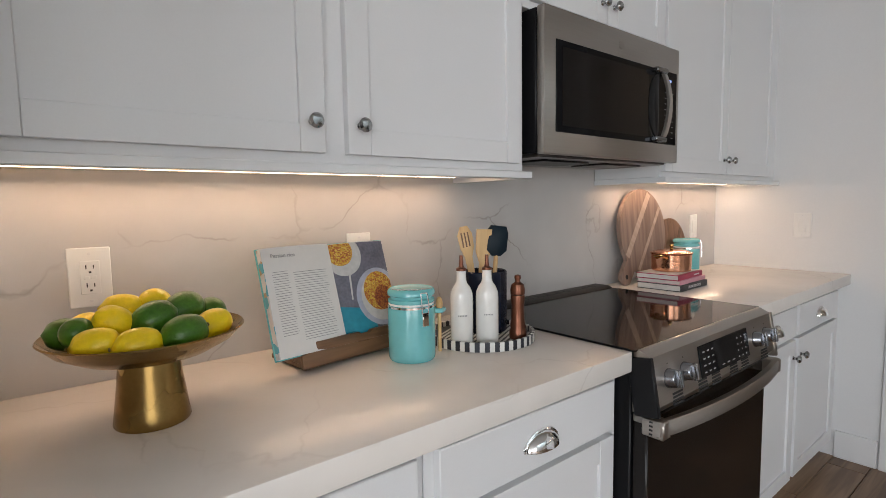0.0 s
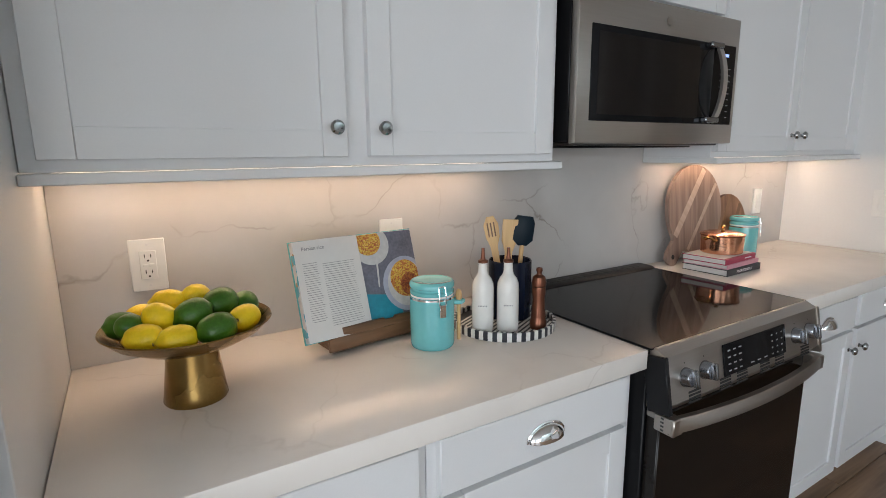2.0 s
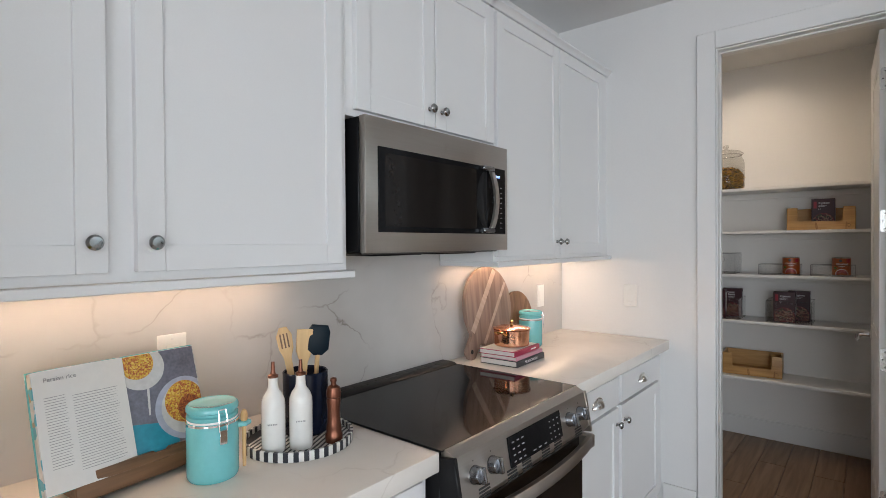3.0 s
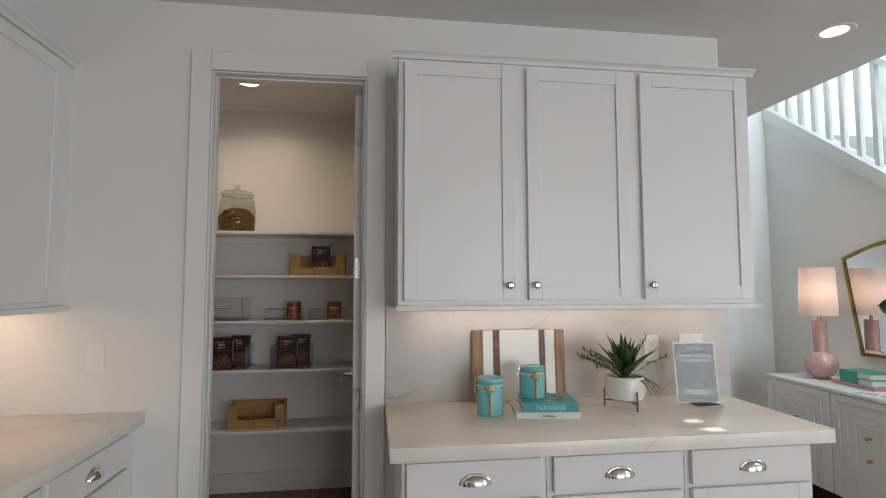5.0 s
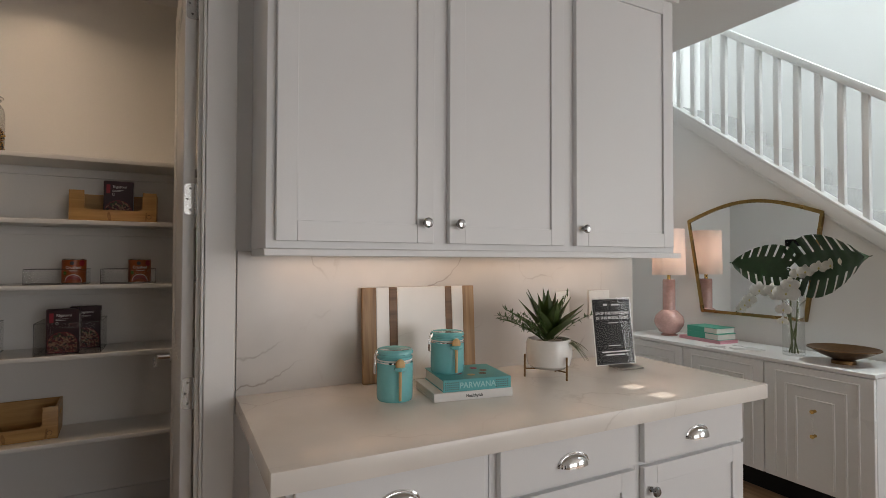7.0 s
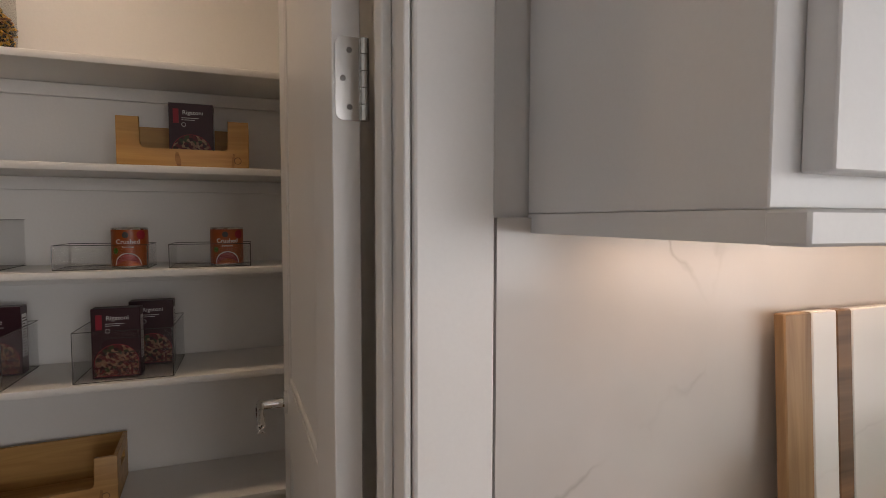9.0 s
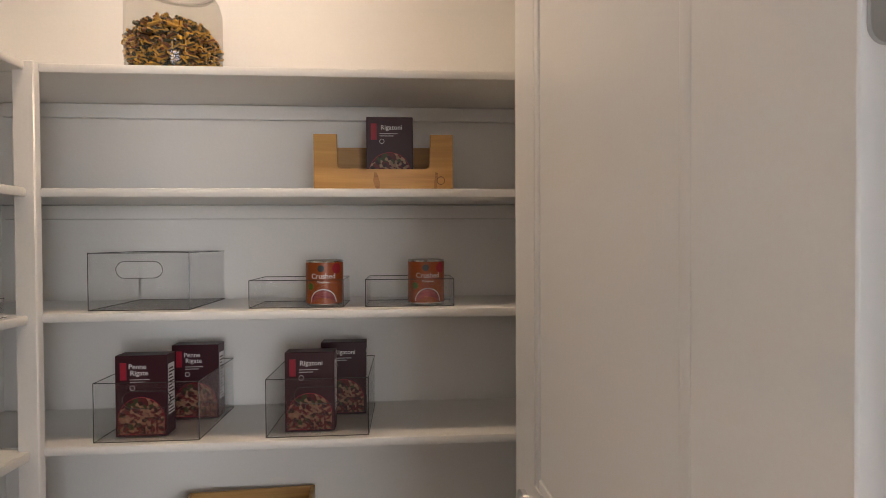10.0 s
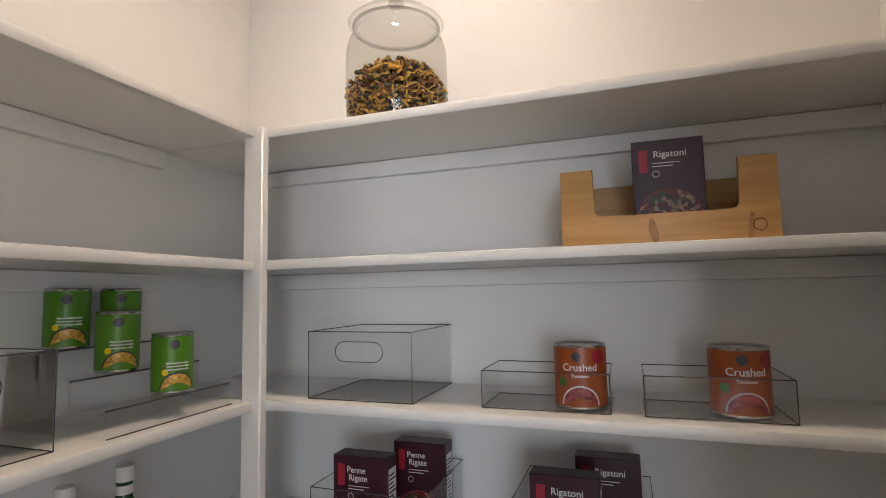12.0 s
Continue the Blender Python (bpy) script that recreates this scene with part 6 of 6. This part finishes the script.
part("handrail", prism(bmesh.new(), [(1.0, stair_z(1.0) + RAILH - 0.058), (4.72, stair_z(4.72) + RAILH - 0.058), (4.72, stair_z(4.72) + RAILH), (1.0, stair_z(1.0) + RAILH)], HY - 0.085, HY - 0.020, "y", 0.008), M_TRIM, stairs)
x = 3.520 - 21 * 0.1235
while x < 4.68:
    part("baluster", prism(bmesh.new(), [(x - 0.0175, stair_z(x - 0.0175) + 0.018), (x + 0.0175, stair_z(x + 0.0175) + 0.018), (x + 0.0175, stair_z(x + 0.0175) + RAILH - 0.056), (x - 0.0175, stair_z(x - 0.0175) + RAILH - 0.056)], HY - 0.070, HY - 0.035, "y", 0.002), M_TRIM, stairs)
    x += 0.1235
part("newel", bx(0.86, 0.96, HY - 0.10, HY, 0.0, 1.05, bev=0.004), M_TRIM, stairs)
M_CARPET = mat("stair_carpet", (0.34, 0.34, 0.335), 0.95, var=0.15, scale=30, bump=0.003, bscale=260, sheen=0.3)
RUNL, RISE = 0.25, 0.25 * sl
k = 0
while 0.85 + k * RUNL < 4.6:
    x0 = 0.85 + k * RUNL
    zt = stair_z(x0) - 0.045
    part("step", bx(x0 - 0.025, x0 + RUNL, -6.045, HY - 0.112, max(0, zt - RISE), zt, bev=0.012, seg=2), M_CARPET, stairs)
    k += 1

M_LACQ = mat("white_lacquer", (0.72, 0.72, 0.715), 0.3, var=0.02, scale=3)
cs = thing("console_cabinet", "white lacquered console with stepped-frame doors", "console", pose(4.265, HY + 0.016, 0, 0, 0, 180))
CL, CD, CH = 1.600, 0.440, 0.785
part("top", bx(-0.004, CL + 0.004, -CD - 0.004, 0.0, CH - 0.022, CH, bev=0.003), M_LACQ, cs)
part("body", bx(0, CL, -CD + 0.02, 0.0, 0.12, CH - 0.022, bev=0.002), M_LACQ, cs)
part("plinth", bx(0.04, CL - 0.04, -CD + 0.07, -0.03, 0.0, 0.12), M_BLACK, cs, "dark recessed plinth")
ND = 3
for i in range(ND):
    w = CL / ND
    x0 = i * w + 0.003
    d = part("door", bx(0, w - 0.006, -0.020, 0, 0.125, CH - 0.026, bev=0.002), M_LACQ, cs, "", pose(x0, -CD + 0.02, 0))
    for j in range(3):
        a = 0.058 + j * 0.055
        z1 = CH - 0.060 - j * 0.062
        for fr_ in ((a, a + 0.010, 0.15 + 0.0 * j, z1), (w - 0.006 - a - 0.010, w - 0.006 - a, 0.15, z1), (a + 0.010, w - 0.016 - a, z1 - 0.010, z1)):
            part("moulding", bx(fr_[0], fr_[1], -0.028, -0.019, fr_[2], fr_[3], bev=0.003), M_LACQ, d)
    hx_ = (w - 0.006) / 2
    hb = bmesh.new()
    tube(hb, [(hx_, -0.046, 0.40), (hx_, -0.046, 0.55)], 0.0065, 10)
    part("pull_bar", hb, M_SIGNCLEAR, d, "clear acrylic pull")
    for z in (0.41, 0.54):
        part("pull_post", lathe(bmesh.new(), [(0, 0), (0.009, 0), (0.007, 0.004), (0.007, 0.020), (0.010, 0.022), (0.010, 0.034), (0, 0.034)], 16, pose(hx_, -0.019, z, 90)), M_GOLDBR, d, "brass pull fitting")

# arched mirror with a thin gold frame
M_MIRROR = mat("mirror_glass", (0.78, 0.80, 0.80), 0.015, 1.0, var=0.0, rvar=0.004)
mi = thing("wall_mirror", "arched trapezoid mirror in a thin antique gold frame", "mirror", pose(0, HY + 0.004, 0))
top = []
for i in range(17):
    t = i / 16
    x = 4.018 + (3.090 - 4.018) * t
    top.append((x, 1.636 + 0.114 * math.sin(math.pi * t)))
outline = top + [(3.193, 0.960), (3.907, 0.958)]
cx, cz = 3.55, 1.33
inner = [(cx + (x - cx) * 0.958, cz + (z - cz) * 0.945) for x, z in outline]
bm = bmesh.new()
rows = []
for (xo, zo), (xi, zi) in zip(outline, inner):
    rows.append([bm.verts.new(p) for p in ((xo, 0.0, zo), (xo, 0.024, zo), (xi, 0.026, zi), (xi, 0.0, zi))])
for i in range(len(rows)):
    a, b = rows[i], rows[(i + 1) % len(rows)]
    for k in range(4):
        bm.faces.new((a[k], a[(k + 1) % 4], b[(k + 1) % 4], b[k]))
part("frame", bm, M_GOLD, mi, "antique gold frame")
part("glass", prism(bmesh.new(), inner, 0.006, 0.016, "y"), M_MIRROR, mi, "plain mirror glass")

# pink lamp
M_PINKGL = mat("pink_glaze", (0.54, 0.32, 0.29), 0.2, var=0.15, scale=30, coat=0.4)
M_SHADE = bpy.data.materials.new("linen_shade")
M_SHADE.use_nodes = True
sb_ = M_SHADE.node_tree.nodes["Principled BSDF"]
sb_.inputs["Base Color"].default_value = (0.80, 0.72, 0.68, 1)
sb_.inputs["Roughness"].default_value = 0.9
sb_.inputs["Transmission Weight"].default_value = 0.0
tl_ = M_SHADE.node_tree.nodes.new("ShaderNodeBsdfTranslucent")
tl_.inputs[0].default_value = (0.80, 0.72, 0.68, 1)
ms_ = M_SHADE.node_tree.nodes.new("ShaderNodeMixShader")
ms_.inputs[0].default_value = 0.5
M_SHADE.node_tree.links.new(sb_.outputs[0], ms_.inputs[1])
M_SHADE.node_tree.links.new(tl_.outputs[0], ms_.inputs[2])
M_SHADE.node_tree.links.new(ms_.outputs[0], M_SHADE.node_tree.nodes["Material Output"].inputs[0])
LX, LY = 4.02, -4.72
lm = thing("table_lamp", "lit pink ceramic table lamp with a white drum shade", "table lamp", pose(LX, LY, CH))
part("base", lathe(bmesh.new(), [(0, 0), (0.055, 0), (0.060, 0.006), (0.040, 0.012), (0.070, 0.03), (0.098, 0.075), (0.104, 0.105), (0.095, 0.140), (0.060, 0.178), (0.044, 0.188), (0.044, 0.40), (0.040, 0.410), (0, 0.412)], 36), M_PINKGL, lm, "pink glazed gourd base")
part("shade", lathe(bmesh.new(), [(0.116, 0.445), (0.108, 0.780), (0.1065, 0.780), (0.1145, 0.445), (0.116, 0.445)], 40), M_SHADE, lm, "white fabric drum shade")
part("socket", lathe(bmesh.new(), [(0, 0.41), (0.012, 0.41), (0.012, 0.50), (0, 0.50)], 12), M_GOLDBR, lm)
part("bulb", ball(bmesh.new(), Matrix.Translation((0, 0, 0.56)) @ Matrix.Diagonal((0.03, 0.03, 0.045, 1)), 12, 8), glow("lamp_bulb", (1.0, 0.75, 0.55), 12.0), lm)
lamp("table_lamp_light", "POINT", pose(LX, LY, CH + 0.63), 1.5, (1.0, 0.84, 0.74)).data.shadow_soft_size = 0.05

# books on the console
for (x0, w, z, h, cv, lb) in ((3.575, 0.330, 0.0, 0.022, M_PINKBOOK, "dusty pink book lying on the console"), (3.590, 0.245, 0.0222, 0.040, M_TEALGRN, "green-spined book on the console stack"), (3.600, 0.235, 0.0624, 0.038, M_TEALGRN, "green-spined book on top of the console stack")):
    u = thing("book", lb, "book", pose(x0, -4.660, CH + z, 0, 0, -4), "console books")
    part("cover", bx(0, w, 0, -0.17, 0, 0.003, bev=0.0008), cv, u)
    part("cover", bx(0, w, 0, -0.17, h - 0.003, h, bev=0.0008), cv, u)
    part("spine", bx(w * 0.98, w, 0, -0.17, 0.001, h - 0.001), cv, u)
    part("page_block", bx(0.004, w * 0.98, -0.003, -0.167, 0.003, h - 0.003), M_PAGES if cv is not M_PINKBOOK else M_PINKBOOK, u, "cream page edges")
    part("long_edge", bx(w * 0.42, w, 0.0006, -0.002, 0.002, h - 0.002), cv, u)

# vase with orchids and monstera leaves
VX, VY = 3.140, -4.690
va = thing("flower_vase", "clear glass vase with white orchids and monstera leaves", "vase", pose(VX, VY, CH))
part("glass", lathe(bmesh.new(), [(0, 0.002), (0.056, 0.002), (0.058, 0.010), (0.055, 0.20), (0.056, 0.36), (0.0535, 0.36), (0.0525, 0.20), (0.054, 0.020), (0, 0.016)], 36), clear("vase_glass", (0.965, 0.97, 0.965), 1.5, 0.01, 0.03), va, "tall clear straight glass vase")
M_MONST = mat("monstera_green", (0.012, 0.045, 0.012), 0.35, var=0.25, scale=20)
M_STALK = mat("green_stalk", (0.09, 0.12, 0.035), 0.5, var=0.2)
M_PETAL = mat("orchid_petal", (0.82, 0.82, 0.78), 0.5, var=0.06, scale=30)
M_POLLEN = mat("orchid_heart", (0.62, 0.54, 0.22), 0.5)


def monstera(m, L, label=""):
    """A split leaf in its own plane: x across, z from stalk to tip, with real slits."""
    bm = bmesh.new()
    n = 32
    for s in (-1, 1):
        prev = None
        for i in range(n + 1):
            t = i / n
            w = L * 0.42 * math.sin(math.pi * (0.10 + 0.90 * t) ** 0.8) ** 0.75 * (1.0 if t < 0.97 else 0.5)
            inn = 0.0 if t > 0.06 else 0.01
            zc = L * t
            wave = 0.012 * L * math.sin(i * 1.3)
            row = [bm.verts.new((s * (inn + w * f), 0.06 * L * f * f + wave * f, zc + s * 0 - 0.20 * L * f * (1 - t) * 0.6 - (0.05 * L * f))) for f in (0.0, 0.45, 0.75, 1.0)]
            if prev:
                for k in range(3):
                    if k > 0 and (i % 4 == 3) and 2 < i < n - 1:
                        continue
                    bm.faces.new((prev[k], prev[k + 1], row[k + 1], row[k]) if s > 0 else (prev[k], row[k], row[k + 1], prev[k + 1]))
            prev = row
    bmesh.ops.remove_doubles(bm, verts=bm.verts, dist=1e-5)
    bmesh.ops.solidify(bm, geom=bm.faces, thickness=0.0012)
    tube(bm, [(0, -0.001, L * t / 6) for t in range(7)], 0.0028, 5)
    return part("monstera_leaf", bm, M_MONST, va, label or "dark green split monstera leaf", m, sharp=80)


monstera(pose(0.000, 0.030, 0.505, -8, 84, 10), 0.32)
monstera(pose(-0.045, 0.015, 0.505, -8, -80, -8), 0.42)
for p in ([(0.01, 0.0, 0.012), (0.015, 0.0, 0.25), (0.000, 0.03, 0.505)], [(-0.01, 0.01, 0.012), (-0.02, 0.0, 0.25), (-0.045, 0.015, 0.505)], [(0.0, 0.01, 0.012), (0.0, 0.02, 0.15), (0.01, 0.03, 0.28)],
          [(-0.02, -0.01, 0.012), (0.02, 0.0, 0.2), (0.035, 0.03, 0.30)], [(0.025, 0.0, 0.012), (-0.015, -0.01, 0.2), (-0.03, 0.0, 0.28)]):
    part("stem", tube(bmesh.new(), p, 0.0042, 6), M_STALK, va)


def orchid(c, face, r):
    q = Vector(face).normalized().to_track_quat("Y", "Z").to_matrix().to_4x4()
    m = Matrix.Translation(c) @ q
    bm = bmesh.new()
    for a, wd, ln in ((90, 0.34, 0.95), (0, 0.62, 1.0), (180, 0.62, 1.0), (218, 0.32, 0.9), (322, 0.32, 0.9)):
        ca, sa = math.cos(radians(a)), math.sin(radians(a))
        rows = []
        for i in range(6):
            t = i / 5
            w = r * wd * math.sin(math.pi * (0.12 + 0.83 * t)) ** 0.7
            d = r * ln * t
            rows.append([bm.verts.new((ca * d - sa * w * f, 0.10 * r * math.sin(t * 2.4) - 0.18 * r * t * t * abs(f) + 0.004, sa * d + ca * w * f)) for f in (-1, 0, 1)])
        for g, h in zip(rows, rows[1:]):
            for k in range(2):
                bm.faces.new((g[k], g[k + 1], h[k + 1], h[k]))
    bmesh.ops.solidify(bm, geom=bm.faces, thickness=0.0009)
    fl = part("orchid_bloom", bm, M_PETAL, va, "white orchid bloom", m, sharp=80)
    part("bloom_heart", ball(bmesh.new(), Matrix.Translation((0, 0.012, -0.006)) @ Matrix.Diagonal((0.005, 0.008, 0.007, 1)), 8, 6), M_POLLEN, fl)


spray = [(0.0, 0.03, 0.20), (-0.01, 0.05, 0.34), (-0.06, 0.06, 0.46), (-0.15, 0.06, 0.505), (-0.31, 0.05, 0.545)]
spray2 = [(0.0, 0.03, 0.20), (0.03, 0.06, 0.33), (0.08, 0.08, 0.385), (0.14, 0.09, 0.365), (0.21, 0.09, 0.30), (0.29, 0.09, 0.23)]
for sp_ in (spray, spray2):
    part("flower_stem", tube(bmesh.new(), sp_, 0.003, 6), M_STALK, va)
for c, r in (((-0.008, 0.085, 0.435), 0.058), ((0.035, 0.080, 0.425), 0.044), ((-0.030, 0.085, 0.485), 0.040), ((0.115, 0.095, 0.450), 0.036), ((0.185, 0.100, 0.445), 0.046), ((0.245, 0.100, 0.385), 0.034), ((0.275, 0.098, 0.352), 0.029),
             ((0.303, 0.095, 0.325), 0.026), ((0.010, 0.080, 0.340), 0.035), ((0.018, 0.075, 0.270), 0.024), ((-0.070, 0.080, 0.548), 0.035), ((-0.108, 0.080, 0.562), 0.035), ((-0.175, 0.078, 0.585), 0.033), ((-0.230, 0.074, 0.598), 0.033), ((-0.310, 0.068, 0.620), 0.036)):
    orchid((c[0] - (0.05 if c[0] > 0.1 else 0.0), c[1], c[2] - 0.07), (-0.45 + 0.3 * c[0], 1.0, 0.05), r * 1.2)

# bronze bowl
M_BRONZE = mat("antique_bronze", (0.16, 0.085, 0.035), 0.32, 0.9, var=0.25, scale=12, bump=0.0008, bscale=60)
bb = bmesh.new()
lathe(bb, [(0, 0.0), (0.055, 0.0), (0.055, 0.018), (0.045, 0.024), (0.10, 0.045), (0.165, 0.080), (0.163, 0.084), (0.095, 0.055), (0.03, 0.036), (0, 0.034)], 40)
solid("bronze_bowl", bb, M_BRONZE, "shallow antique bronze bowl on the console", "bowl", pose(2.880, -4.675, CH))

# thermostat seen in the mirror
th = thing("thermostat", "white wall thermostat with a small dark screen", "thermostat", pose(4.10, -3.36, 1.50))
part("case", bx(-0.11, 0.11, -0.022, -0.0005, -0.06, 0.06, bev=0.004), M_WHITEPL, th)
part("screen", bx(-0.055, 0.075, -0.0235, -0.0215, -0.035, 0.030), M_GLASSTOP, th)
th = thing("wall_sensor", "small black square wall sensor", "sensor", pose(3.55, -3.36, 1.66))
part("case", bx(-0.045, 0.045, -0.018, -0.0005, -0.045, 0.045, bev=0.003), M_BLACK, th)

# floor planks nearest to the walk
PL = 0.150
row = 0
rnd = random.Random(9)
y = -2.40
while y < -0.07:
    x = 1.2 + (row * 0.47) % 0.9
    x0 = 1.2
    while x0 < 4.612:
        x1 = min(x, 4.612)
        if x1 - x0 > 0.05:
            bm = bx(x0 + 0.0012, x1 - 0.0012, y + 0.0012, min(y + PL, -0.085) - 0.0012, -0.012, 0.0, bev=0.0015)
            part("plank", bm, M_FLOOR, floor)
        x0 = x
        x += 1.15
    y += PL
    row += 1
bm = bmesh.new()
y, row = -6.975, 0
while y < -0.02:
    x0, lim = -3.975, (4.715 if y < -2.45 else 1.2)
    x = x0 + 0.3 + (row * 0.47) % 0.9
    while x0 < lim - 0.01:
        x1 = min(x, lim)
        box(bm, x0 + 0.001, x1 - 0.001, y + 0.001, min(y + PL, -2.40 if y < -2.45 else 0.010) - 0.001, -0.012, 0.0)
        x0, x = x1, x + 1.15
    y = round(y + PL, 4) if y < -6.9 or y > -2.5 or y + PL < -2.4 else -2.40
    row += 1
part("plank_field", bm, M_FLOOR, floor, "oak planks of the further floor")["kind"] = "stuff"
